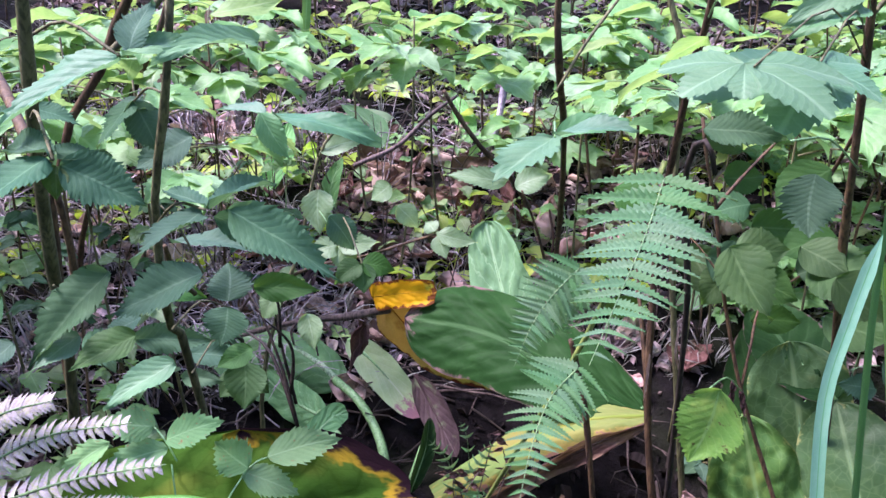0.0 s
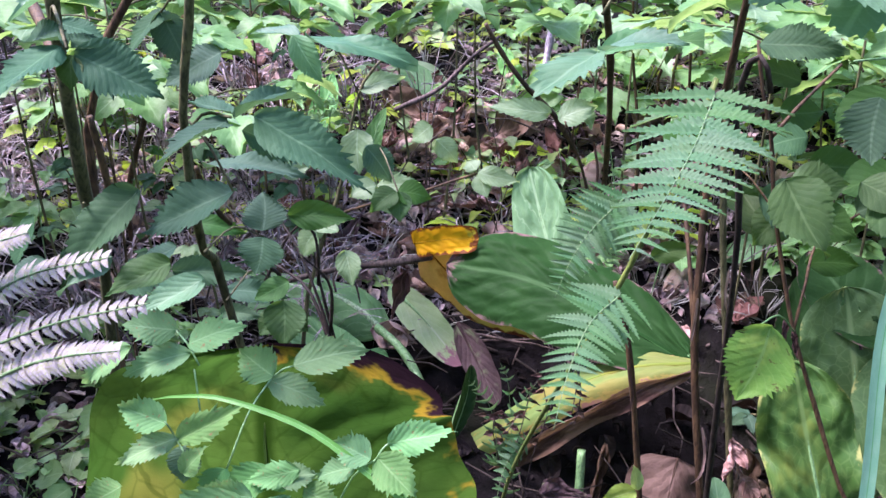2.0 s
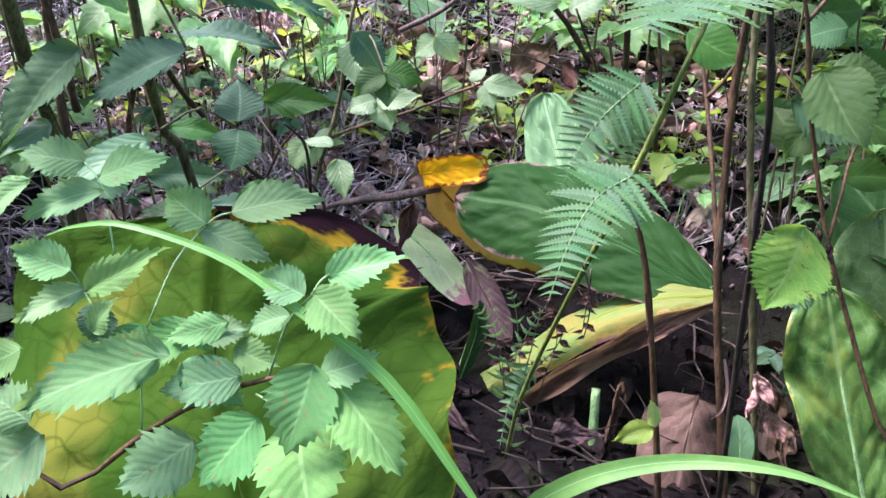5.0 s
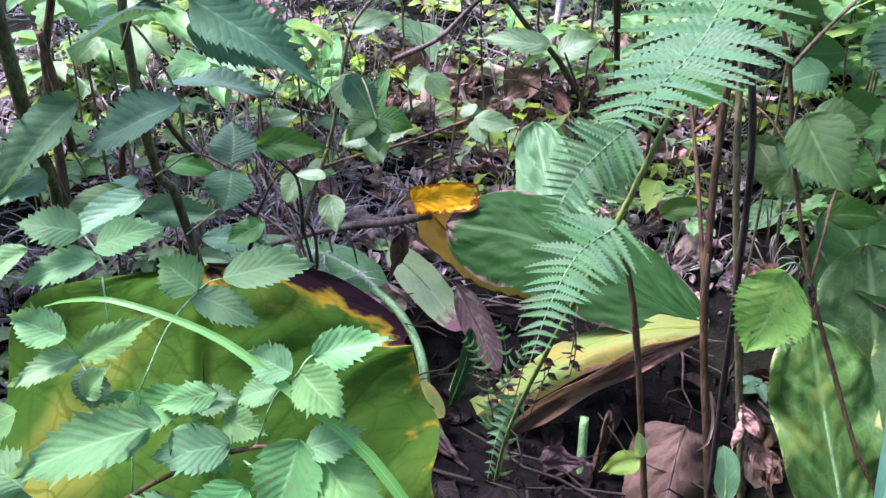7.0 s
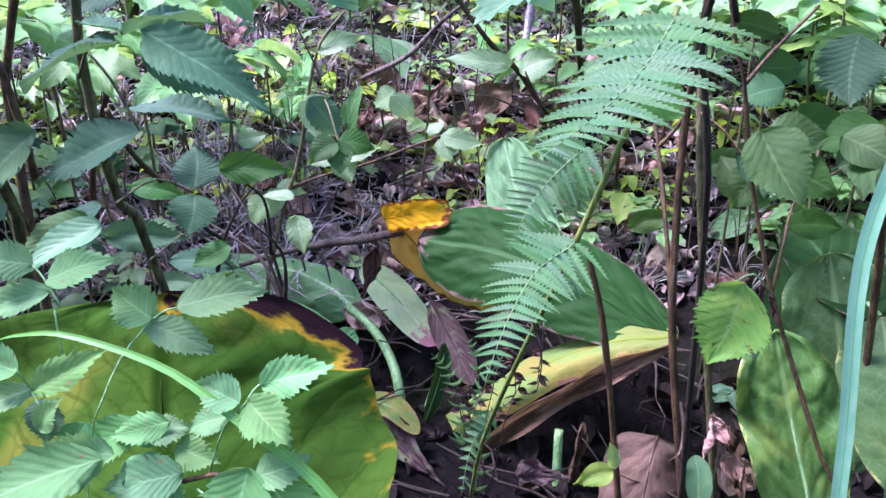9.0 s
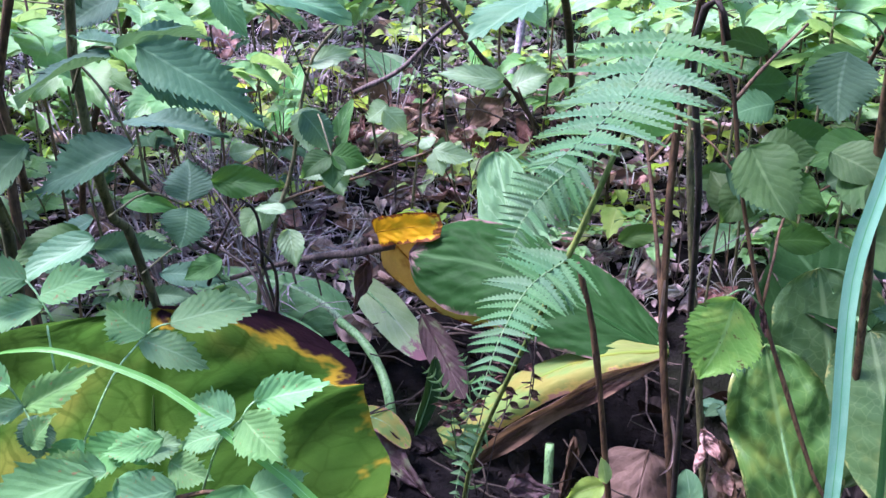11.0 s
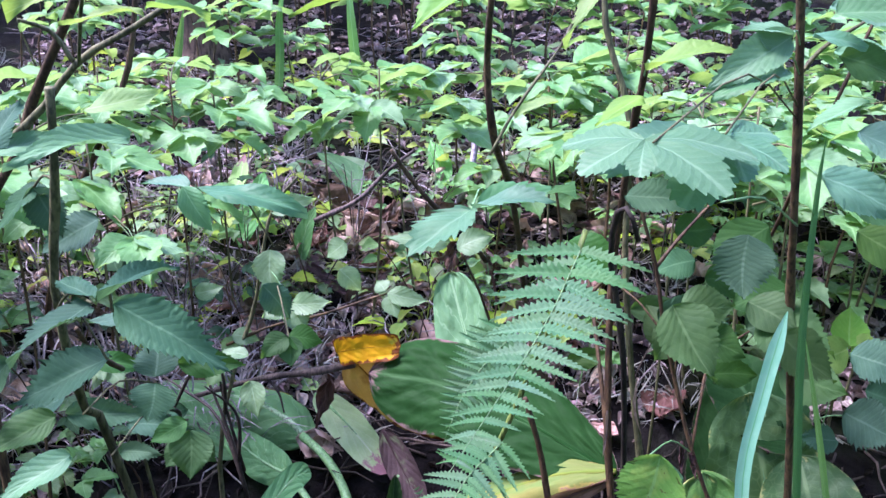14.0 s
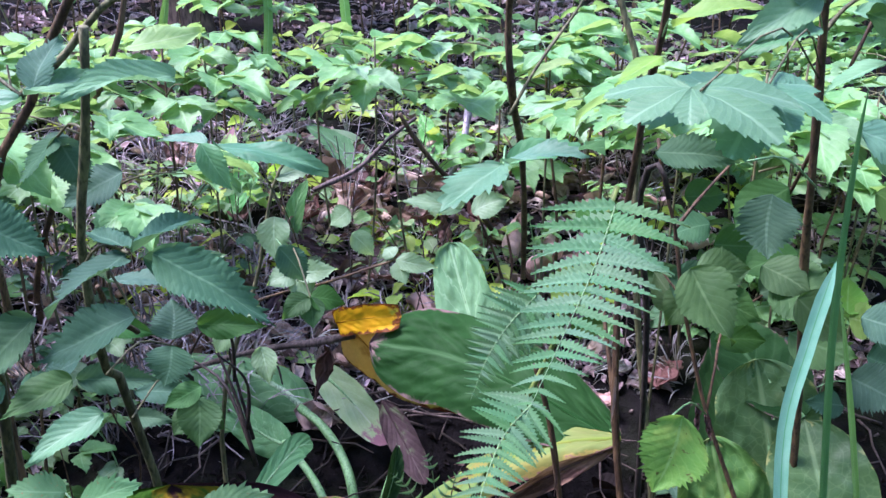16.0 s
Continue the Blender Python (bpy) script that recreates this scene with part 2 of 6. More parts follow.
# Near-black browns: the hollow's shade is put into these rotting leaves' colour.
M_ROTSHADE = leaf_mat("shaded_rotting_leaf", (0.009, 0.0075, 0.007), (0.026, 0.021, 0.019), (0.03, 0.024, 0.022), veins=6, rough=0.75, spec=0.15, vary=0.5, share=0.08, per_island=True, glow=(0.08, 0.05, 0.03), bump=0.8)
M_SHEATH = leaf_mat("brown_leaf_roll", (0.17, 0.1, 0.06), (0.36, 0.225, 0.13), (0.2, 0.12, 0.075), veins=5, rough=0.75, spec=0.1, vary=0.1, share=0.2, glow=(0.4, 0.25, 0.1), bump=0.8, net=6, net_mix=0.2, patch=(0.05, 0.028, 0.024), patch_amount=0.6, aspect=3.0, wobble=1.5)
M_TAN = leaf_mat("dry_tan_leaf", (0.36, 0.24, 0.19), (0.58, 0.43, 0.36), (0.5, 0.36, 0.28), veins=7, rough=0.7, spec=0.2, vary=0.35, share=0.2, glow=(0.5, 0.35, 0.2), bump=0.9, patch=(0.17, 0.1, 0.08), patch_amount=0.35, net=9)
M_LITTER = leaf_mat("leaf_litter", (0.16, 0.12, 0.115), (0.48, 0.37, 0.365), (0.4, 0.31, 0.31), veins=6, rough=0.75, spec=0.2, vary=1.1, share=0.12, per_island=True, glow=(0.25, 0.18, 0.12), bump=0.8)
M_FERN = leaf_mat("fern_leaf", (0.05, 0.155, 0.06), (0.08, 0.21, 0.08), (0.1, 0.22, 0.1), veins=16, slant=1.0, glow=(0.28, 0.5, 0.14), share=0.32, rough=0.55, bump=0.3, vary=0.2, aspect=4, spec=0.25)
M_FERNPALE = leaf_mat("bleached_fern_leaf", (0.27, 0.25, 0.26), (0.46, 0.43, 0.43), (0.36, 0.33, 0.33), veins=16, slant=1.0, glow=(0.6, 0.55, 0.45), share=0.3, rough=0.6, vary=0.2, patch=(0.27, 0.31, 0.14), patch_amount=0.5, aspect=4)
M_GRASS = leaf_mat("grass_blade", (0.10, 0.29, 0.06), (0.14, 0.35, 0.08), (0.25, 0.48, 0.2), veins=0.2, slant=6.0, sharp=0.1, glow=(0.28, 0.58, 0.08), share=0.3, rough=0.38, vary=0.25, bump=0.2, aspect=14)
M_GRASSDARK = leaf_mat("dark_grass_blade", (0.03, 0.13, 0.04), (0.05, 0.18, 0.05), (0.08, 0.22, 0.08), veins=0.2, slant=6.0, sharp=0.1, glow=(0.12, 0.4, 0.05), share=0.25, rough=0.4, vary=0.2, bump=0.2, aspect=14)
M_SEDGE = leaf_mat("striped_sedge_blade", (0.2, 0.47, 0.3), (0.28, 0.55, 0.37), (0.06, 0.3, 0.08), veins=0.2, slant=6.0, sharp=0.14, glow=(0.3, 0.6, 0.28), share=0.35, rough=0.35, spec=0.5, vary=0.1, bump=0.1, aspect=14)
M_TUFT = leaf_mat("dry_grass", (0.2, 0.21, 0.17), (0.38, 0.38, 0.36), (0.36, 0.36, 0.34), veins=0.2, slant=2.0, per_island=True, vary=0.8, share=0.25, glow=(0.4, 0.42, 0.2), aspect=14)


def bark(name, dark, light, scale=60.0, rough=0.7, spec=0.3):
    k = Mat(name)
    at = k.world_place()
    big = k.noise(at, scale * 0.35, 4.0)
    fine = k.noise(at, scale * 3.0, 4.0, 0.7)
    m = k.n("Mapping")
    m.inputs["Scale"].default_value = (1, 1, 0.18)
    k.put(m.inputs[0], at)
    streak = k.noise(m.outputs[0], scale * 4.0, 3.0, 0.6)
    col = k.mix(k.step(big, 0.36, 0.62), dark, light)
    col = k.mix(k.math("MULTIPLY", k.step(streak, 0.42, 0.66), 0.8), col, tuple(0.4 * c for c in dark))
    k.bump(k.math("ADD", streak, fine), 0.6, 0.002)
    return k.finish(col, k.math("MULTIPLY_ADD", fine, 0.3, rough - 0.15), spec)


M_STEM = bark("brown_stem", (0.05, 0.031, 0.014), (0.12, 0.08, 0.035))
M_STEMRED = bark("red_brown_stem", (0.045, 0.026, 0.012), (0.1, 0.062, 0.028))
M_STEMGREEN = bark("green_brown_stem", (0.07, 0.074, 0.03), (0.14, 0.14, 0.06))
M_STEMDARK = bark("blackened_stem", (0.018, 0.014, 0.01), (0.042, 0.033, 0.024))
M_STALK = bark("green_stalk", (0.15, 0.34, 0.12), (0.2, 0.4, 0.16), rough=0.45, spec=0.45)
M_FERNRIB = bark("fern_rib", (0.1, 0.2, 0.08), (0.16, 0.28, 0.11), rough=0.5)
M_STICK = bark("grey_stick", (0.17, 0.155, 0.17), (0.4, 0.37, 0.42), 40.0)
M_RIBPALE = bark("pale_leaf_rib", (0.26, 0.44, 0.22), (0.4, 0.56, 0.34), rough=0.5, spec=0.3)
M_FERNSTALK = bark("fern_stalk", (0.1, 0.17, 0.035), (0.2, 0.27, 0.06), rough=0.55)
M_TWIG = bark("dark_twig", (0.035, 0.026, 0.022), (0.12, 0.09, 0.075), 50.0)
M_TWIGPALE = bark("weathered_twig", (0.19, 0.165, 0.17), (0.42, 0.37, 0.385), 30.0)
M_TRUNK = bark("tree_bark", (0.05, 0.035, 0.03), (0.17, 0.12, 0.09), 12.0, 0.85, 0.15)


def soil_mat():
    k = Mat("forest_soil_shaded")
    at = k.world_place()
    big, mid, fine = k.noise(at, 2.2, 4.0), k.noise(at, 17.0, 5.0, 0.65), k.noise(at, 120.0, 4.0, 0.7)
    # Near-black base: shade under the plants is put into the soil colour.
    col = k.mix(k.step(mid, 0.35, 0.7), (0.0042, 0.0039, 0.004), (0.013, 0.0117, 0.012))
    col = k.mix(k.math("MULTIPLY", k.step(big, 0.5, 0.66), 0.5), col, (0.025, 0.035, 0.015))
    col = k.mix(k.step(fine, 0.66, 0.8), col, (0.07, 0.06, 0.06))
    k.bump(k.math("ADD", mid, k.math("MULTIPLY", fine, 0.5)), 1.0, 0.02)
    return k.finish(col, 0.95, 0.05)


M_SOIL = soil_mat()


# ---- shapes ----
def mesh_of(name, verts, faces, uvs=None, material=None, smooth=True):
    me = bpy.data.meshes.new(name)
    me.from_pydata([tuple(v) for v in verts], [], [tuple(f) for f in faces])
    if uvs is not None:
        lay = me.uv_layers.new(name="run")
        idx = np.empty(len(me.loops), np.int32)
        me.loops.foreach_get("vertex_index", idx)
        lay.data.foreach_set("uv", np.asarray(uvs, np.float32)[idx].ravel())
    if smooth:
        me.polygons.foreach_set("use_smooth", np.ones(len(me.polygons), bool))
    if material:
        me.materials.append(material)
    me.update()
    return me


def grid_faces(rows, cols, start=0):
    return [(start + r * cols + c, start + r * cols + c + 1, start + (r + 1) * cols + c + 1, start + (r + 1) * cols + c) for r in range(rows - 1) for c in range(cols - 1)]


def ovate(u, belly=0.36):
    """Half-width share of an ovate, pointed blade at the share u of its length."""
    a = (u / belly) if u < belly else (1 - u) / (1 - belly)
    a = max(a, 0.0)
    return (1 - (1 - a) ** 2.2) ** 0.62 if u < belly else (1 - (1 - a) ** 1.9) ** 1.3


def leaflet_data(teeth=13, half=4, veins=7, pleat=0.004, fold=0.1, droop=0.12, twist=0.0, belly=0.36, jag=0.085, seed=0):
    """A toothed leaflet one unit long and one wide, base at the origin, tip towards +y, upper face +z. The teeth point forwards and differ in size."""
    rng = random.Random(seed)
    rows, cols = 3 * teeth + 1, 2 * half + 1
    lop = rng.uniform(-0.06, 0.06)
    size = {s: [rng.uniform(0.5, 1.3) * (1.9 if k % 3 == 1 else 0.7) for k in range(teeth + 1)] for s in (-1, 1)}
    verts, uvs = [], []
    for i in range(rows):
        u = i / (rows - 1)
        w = 0.5 * ovate(u, belly)
        for j in range(cols):
            v = (j - half) / half
            edge = abs(v) ** 7
            s = -1 if v < 0 else 1
            t = (i % 3) / 2
            grow = jag * size[s][min(i // 3, teeth)] * edge * min(1, 6 * u, 5 * (1 - u))
            x = v * (w + grow * (t - 0.4)) + lop * math.sin(math.pi * u)
            y = u + 0.5 * grow * t * (1 if 0 < i < rows - 1 else 0)
            phase = veins * u - 2.2 * abs(v) ** 0.8
            z = fold * abs(v) * w * 2 - droop * u * u + pleat * math.cos(2 * math.pi * phase) * min(1, abs(v) * 2.5) * (1 - 0.5 * edge) * (w * 2) ** 0.5
            z += twist * v * u + 0.05 * math.sin(4.2 * u + seed) * v + 0.025 * math.sin(9 * u + 2 * seed) * abs(v) ** 3 + 0.05 * noise.noise(Vector((u * 2.5, v * 1.2, seed * 1.9)))
            verts.append((x, y, z))
            uvs.append((v * 0.5 + 0.5, u))
    return verts, grid_faces(rows, cols), uvs


def tube_data(points, radii, sides=8, wobble=0.0, seed=0):
    """A round, capped tube through the points."""
    rng = random.Random(seed)
    pts = [Vector(p) for p in points]
    verts, uvs = [], []
    up = Vector((0.31, 0.17, 0.93))
    for i, p in enumerate(pts):
        d = (pts[min(i + 1, len(pts) - 1)] - pts[max(i - 1, 0)]).normalized()
        a = d.cross(up)
        if a.length < 0.05:
            a = d.cross(Vector((1, 0, 0)))
        a.normalize()
        b = d.cross(a)
        for s in range(sides):
            ang = 2 * math.pi * s / sides
            r = radii[i] * (1 + wobble * rng.uniform(-1, 1))
            verts.append(p + a * (r * math.cos(ang)) + b * (r * math.sin(ang)))
            uvs.append((s / sides, i / max(1, len(pts) - 1)))
    faces = [(i * sides + s, i * sides + (s + 1) % sides, (i + 1) * sides + (s + 1) % sides, (i + 1) * sides + s) for i in range(len(pts) - 1) for s in range(sides)]
    faces += [tuple(reversed(range(sides))), tuple(range((len(pts) - 1) * sides, len(pts) * sides))]
    return verts, faces, uvs


def curve_points(ctrl, n):
    """n points on a smooth line through the given ones."""
    c = [Vector(p) for p in ctrl]
    if len(c) == 2:
        return [c[0].lerp(c[1], i / (n - 1)) for i in range(n)]
    c = [c[0] * 2 - c[1]] + c + [c[-1] * 2 - c[-2]]
    out, spans = [], len(c) - 3
    for i in range(n):
        f = i / (n - 1) * spans
        k = min(int(f), spans - 1)
        t = f - k
        p0, p1, p2, p3 = c[k:k + 4]
        out.append(0.5 * (2 * p1 + (p2 - p0) * t + (2 * p0 - 5 * p1 + 4 * p2 - p3) * t * t + (3 * p1 - p0 - 3 * p2 + p3) * t ** 3))
    return out


def joined(items):
    """One list of verts, faces and uvs out of several."""
    V, F, U = [], [], []
    for v, f, u in items:
        o = len(V)
        V += [tuple(p) for p in v]
        U += list(u)
        F += [tuple(i + o for i in g) for g in f]
    return V, F, U


def moved(data, m):
    v, f, u = data
    return [m @ Vector(p) for p in v], f, u


def thing(name, at, label, category, group="", kind=""):
    ob = new(name)
    ob.empty_display_size = 0.05
    ob.location = at
    return tagged(ob, label, category, group, kind)


def part(name, data, parent, m=None, label=""):
    """A mesh object under a thing or a part; m is its pose in the world."""
    ob = new(name, data)
    ob.parent = parent
    base = parent.matrix_basis
    p = parent.parent
    while p is not None:
        base = p.matrix_basis @ base
        p = p.parent
    ob.matrix_basis = base.inverted() @ (m if m is not None else Matrix())
    return tagged(ob, label) if label else ob


def single(name, data, label, category, group="", kind="", m=None):
    ob = new(name, data)
    if m is not None:
        ob.matrix_world = m
    return tagged(ob, label, category, group, kind)


def blade_pose(base, tip, width, up=(0, -0.35, 1), depth=None):
    """Lays a unit leaf from base to tip with its upper face towards up."""
    b, t = Vector(base), Vector(tip)
    y = t - b
    ln = y.length
    y = y / ln
    z = Vector(up) - y * Vector(up).dot(y)
    if z.length < 1e-4:
        z = Vector((0.3, -0.6, 0.5))
        z = z - y * z.dot(y)
    z.normalize()
    x = y.cross(z)
    m = Matrix((x * width, y * ln, z * (depth or ln))).transposed().to_4x4()
    m.translation = b
    return m


def palmate_data(lobes, seed=0, droop=0.35, teeth=9, taper=0.58, bow=0.85):
    """A hand-shaped leaf a unit long, stalk end at the origin, middle lobe towards +y: lobes = (degrees, length, half-spread in degrees)."""
    rng = random.Random(seed)
    cols, rows = 241, 10
    verts, uvs = [], []
    for i in range(cols):
        deg = -150 + 300 * i / (cols - 1)
        r, a, ln = 0.16, 1.0, 0.4
        for ang, length, spread in lobes:
            k = abs(deg - ang) / spread
            if k < 1 and length * (1 - taper * k ** bow) > r:
                r, a, ln = length * (1 - taper * k ** bow), k, length
        r *= 1 + 0.1 * (1 - abs(1 - 2 * ((a * teeth) % 1))) * min(1, a * 5) + 0.03 * noise.noise(Vector((deg * 0.08, seed, 0)))
        t = radians(deg)
        for j in range(rows):
            s = j / (rows - 1)
            d = r * s
            z = -droop * d * d + 0.09 * d * a + 0.008 * math.cos(2 * math.pi * (6 * d / ln - 1.5 * a)) * min(1, a * 3) * s + 0.03 * noise.noise(Vector((d * 3, t, seed)))
            verts.append((d * math.sin(t), d * math.cos(t), z))
            uvs.append((0.5 + 0.5 * a, d / ln))
    return verts, grid_faces(cols, rows), uvs


LEAFLETS = {}


def leaflet_set(key, material, count=5, **kw):
    out = []
    for i in range(count):
        rng = random.Random(i * 13 + len(key))
        kk = dict(droop=rng.uniform(0.06, 0.24), fold=rng.uniform(0.02, 0.11), twist=rng.uniform(-0.07, 0.07), belly=rng.uniform(0.32, 0.42), seed=i * 7 + 1)
        kk.update(kw)
        out.append(mesh_of(key, *leaflet_data(**kk), material))
    LEAFLETS[key] = out


leaflet_set("shrub", M_SHRUB, 7, teeth=20, jag=0.07, pleat=0.0045, veins=12)
leaflet_set("bramble", M_BRAMBLE, 6, teeth=12, jag=0.085, pleat=0.0022, belly=0.4)
leaflet_set("young", M_YOUNG, 4, teeth=18, jag=0.035, pleat=0.007)
leaflet_set("lobed", M_MINT, 5, teeth=9, jag=0.11, pleat=0.004)
leaflet_set("mint", M_MINT, 4, teeth=16, jag=0.04, pleat=0.005)
leaflet_set("far", M_FAR, 4, teeth=14, jag=0.05, pleat=0.005)
leaflet_set("green", M_GREEN, 5, teeth=18, jag=0.035, pleat=0.005)
leaflet_set("plain", M_GREEN, 4, teeth=18, jag=0.018, belly=0.42, pleat=0.005)
leaflet_set("single", M_HOLED, 1, teeth=22, jag=0.05, belly=0.45, fold=0.05, droop=0.1, pleat=0.005)


def leaflet(parent, base, tip, width, kind="shrub", up=(0, -0.35, 1), name="leaflet", label=""):
    return part(name, RNG.choice(LEAFLETS[kind]), parent, blade_pose(base, tip, width, up), label)


def stem(parent, ctrl, r0, r1, material=None, n=14, name="stem", sides=8, wobble=0.11, label="", nodes=True):
    ctrl = [Vector(q) for q in ctrl]
    foot = ctrl[0]
    if name == "stem" and foot.z > ground_z(foot.x, foot.y) + 0.01:
        ctrl = [Vector((foot.x, foot.y, ground_z(foot.x, foot.y) - 0.03))] + ctrl
    pts = curve_points(ctrl, n)
    radii = [(r0 + (r1 - r0) * i / (n - 1)) * (1.18 if nodes and i % 4 == 2 else 1.0) for i in range(n)]
    return part(name, mesh_of(name, *tube_data(pts, radii, sides, wobble, len(bpy.data.meshes)), material or M_STEM), parent, None, label)


def stalk(parent, a, b, r=0.001, material=None, sag=0.12, name="leaf_stalk"):
    a, b = Vector(a), Vector(b)
    mid = (a + b) / 2 + Vector((0, 0, sag * (b - a).length))
    return part(name, mesh_of(name, *tube_data(curve_points([a, mid, b], 7), [r] * 7, 6), material or M_STALK), parent)


def wide_leaf_data(ctrl, width, up, profile=(0.5, 0.8), cup=0.12, ruffle=0.02, pucker=0.012, rows=36, half=9, seed=0, curl=0.0, blunt=2.2, veins=7, holes=()):
    """A broad blade along a bent line: profile = where it is widest and how full; cup lifts the sides; curl rolls the edge under; ruffle waves the edge."""
    pts = curve_points(ctrl, rows)
    hint = Vector(up)
    verts, uvs = [], []
    peak, full = profile
    for i, p in enumerate(pts):
        u = i / (rows - 1)
        d = (pts[min(i + 1, rows - 1)] - pts[max(i - 1, 0)]).normalized()
        side = d.cross(hint).normalized()
        nor = side.cross(d).normalized()
        a = min(1.0, u / peak) if u < peak else (1 - u) / (1 - peak)
        w = (1 - (1 - max(a, 0)) ** blunt) ** full * width / 2
        for j in range(2 * half + 1):
            v = (j - half) / half
            e = abs(v)
            off = noise.noise(Vector((u * 5 + seed * 3.1, v * 1.6, seed))) * ruffle * width * (0.25 + e * e)
            off += ruffle * width * 0.6 * math.sin(u * 17 + seed + (2 if v < 0 else 0)) * e ** 3
            q = Vector((u * 4.0 + seed, v * 2.2, seed * 0.7))
            phase = veins * u - 2.0 * e ** 0.8 + 0.55 * noise.noise(q)
            cell = 0.45 + 0.55 * abs(math.sin(math.pi * (3.3 * e + 0.8 * noise.noise(q * 1.7))))
            off += pucker * width * (abs(math.sin(math.pi * phase)) ** 0.8 * cell * (0.7 + 0.7 * noise.noise(q * 2.3)) - 0.3) * min(1, e * 4) * (1 - e ** 6)
            off += cup * w * e * e - curl * w * max(0, e - 0.45) ** 2 * 3
            edge = 1 + 0.05 * noise.noise(Vector((u * 9, seed + (7 if v < 0 else 0), 1.3))) * e ** 4
            verts.append(p + side * (v * w * edge) + nor * off)
            uvs.append((v * 0.5 + 0.5, u))
    faces = grid_faces(rows, 2 * half + 1)
    for hu, hv, hr in holes:
        faces = [f for f in faces if ((uvs[f[0]][1] - hu) / hr) ** 2 + ((uvs[f[0]][0] - hv) * 0.7 / hr) ** 2 > 1]
    return verts, faces, uvs


def broad_leaf(parent, ctrl, width, up, material, rib=0.006, rib_mat=None, label="", petiole=None, **kw):
    ob = part("leaf_blade", mesh_of("leaf_blade", *wide_leaf_data(ctrl, width, up, **kw), material), parent, None, label)
    pts = curve_points(ctrl, 18)
    n = [rib * (1 - 0.85 * i / 17) for i in range(18)]
    hint = Vector(up).normalized()
    part("midrib", mesh_of("midrib", *tube_data([p - hint * rib * 0.45 for p in pts], n, 7), rib_mat or M_STALK), ob)
    if petiole:
        part("leaf_stalk", mesh_of("leaf_stalk", *tube_data(curve_points(petiole, 12), [rib * 1.25] * 12, 9), rib_mat or M_STALK), parent)
    return ob


def ribbon_data(ctrl, width, up, rows=24, fold=0.25, taper=0.6, start=0.5):
    pts = curve_points(ctrl, rows)
    verts, uvs = [], []
    for i, p in enumerate(pts):
        u = i / (rows - 1)
        d = (pts[min(i + 1, rows - 1)] - pts[max(i - 1, 0)]).normalized()
        side = d.cross(Vector(up)).normalized()
        nor = side.cross(d)
        w = width / 2 * min(1, start + u * 4) * min(1, ((1 - u) / taper)) ** 0.7 if u < 1 else 0.0004
        for v in (-1, -0.5, 0, 0.5, 1):
            verts.append(p + side * v * w + nor * fold * abs(v) * w)
            uvs.append((v * 0.5 + 0.5, u))
    return verts, grid_faces(rows, 5), uvs


def grass_blade(ctrl, width, up=(0, -1, 0.4), material=None, label="arching green grass blade among the leaves", parent=None, **kw):
    me = mesh_of("grass_blade", *ribbon_data(ctrl, width, up, **kw), material or M_GRASS)
    if parent is not None:
        return part("blade", me, parent)
    return single("grass_blade", me, label, "grass", "grass blades")


def pinna_data(lobes=11, seed=0, droop=0.1, notch=0.5):
    """One side leaflet of a fern, lobed almost to its rib: unit long, unit wide."""
    rng = random.Random(seed)
    verts, faces, uvs = [], [], []
    rows = 2 * lobes + 1
    for i in range(rows):
        u = i / (rows - 1)
        w = 0.5 * (1 - u) ** 0.75 * min(1, 0.55 + 3 * u)
        k = w * (1.0 if i % 2 else notch) * rng.uniform(0.92, 1.06)
        y = u + (0.03 if i % 2 else 0)
        z = -droop * u * u
        for v in (-1, -0.35, 0, 0.35, 1):
            verts.append((v * k, y if abs(v) == 1 else u, z + 0.10 * abs(v) * k - (0.02 if v == 0 else 0)))
            uvs.append((v * 0.5 + 0.5, u))
    return verts, grid_faces(rows, 5), uvs


PINNAE = [mesh_of("pinna", *pinna_data(11, s, 0.05 + 0.05 * s), M_FERN) for s in range(4)]
PINNAE_SMALL = [mesh_of("pinna", *pinna_data(4, s + 20, 0.2 + 0.1 * s, 0.8), M_FERN) for s in range(3)]
PINNAE_PALE = [mesh_of("pinna", *pinna_data(15, s + 9, 0.22 + 0.06 * s, 0.62), M_FERNPALE) for s in range(3)]


def frond(parent, ctrl, length, up=(0, -0.6, 0.8), pairs=20, start=0.0, slim=0.24, meshes=None, lean=0.35, name="frond", shape=(0.08, 0.9), rib=0.001, turn=0.0):
    """A fern frond: a rib with pairs of lobed side leaflets, shrinking to the tip; length is that of the longest leaflet."""
    pts = curve_points(ctrl, 60)
    rib_ob = part(name, mesh_of("frond_rib", *tube_data(pts[::3] + [pts[-1]], [rib * (1 - 0.8 * i / 20) for i in range(21)], 6), M_FERNRIB), parent)
    hint = Vector(up)
    for i in range(pairs):
        u = start + (1 - start) * (i / pairs) ** 0.92
        k = min(58, int(u * 59))
        p = pts[k].lerp(pts[k + 1], u * 59 - k)
        d = (pts[k + 1] - pts[k]).normalized()
        side = d.cross(hint).normalized()
        nor = side.cross(d)
        q = (u - start) / (1 - start)
        ln = length * min(1, shape[1] + q / max(shape[0], 0.01) * (1 - shape[1])) * (1 - q) ** 0.72 + 0.003
        for s in (-1, 1):
            tip = p + (side * s * math.cos(lean) + d * math.sin(lean) + nor * RNG.uniform(-0.22, 0.1)).normalized() * ln * RNG.uniform(0.93, 1.05)
            part("pinna", RNG.choice(meshes or PINNAE), rib_ob, blade_pose(p, tip, max(0.004, ln * slim), nor + d * (turn + RNG.uniform(-0.25, 0.25))))
    return rib_ob


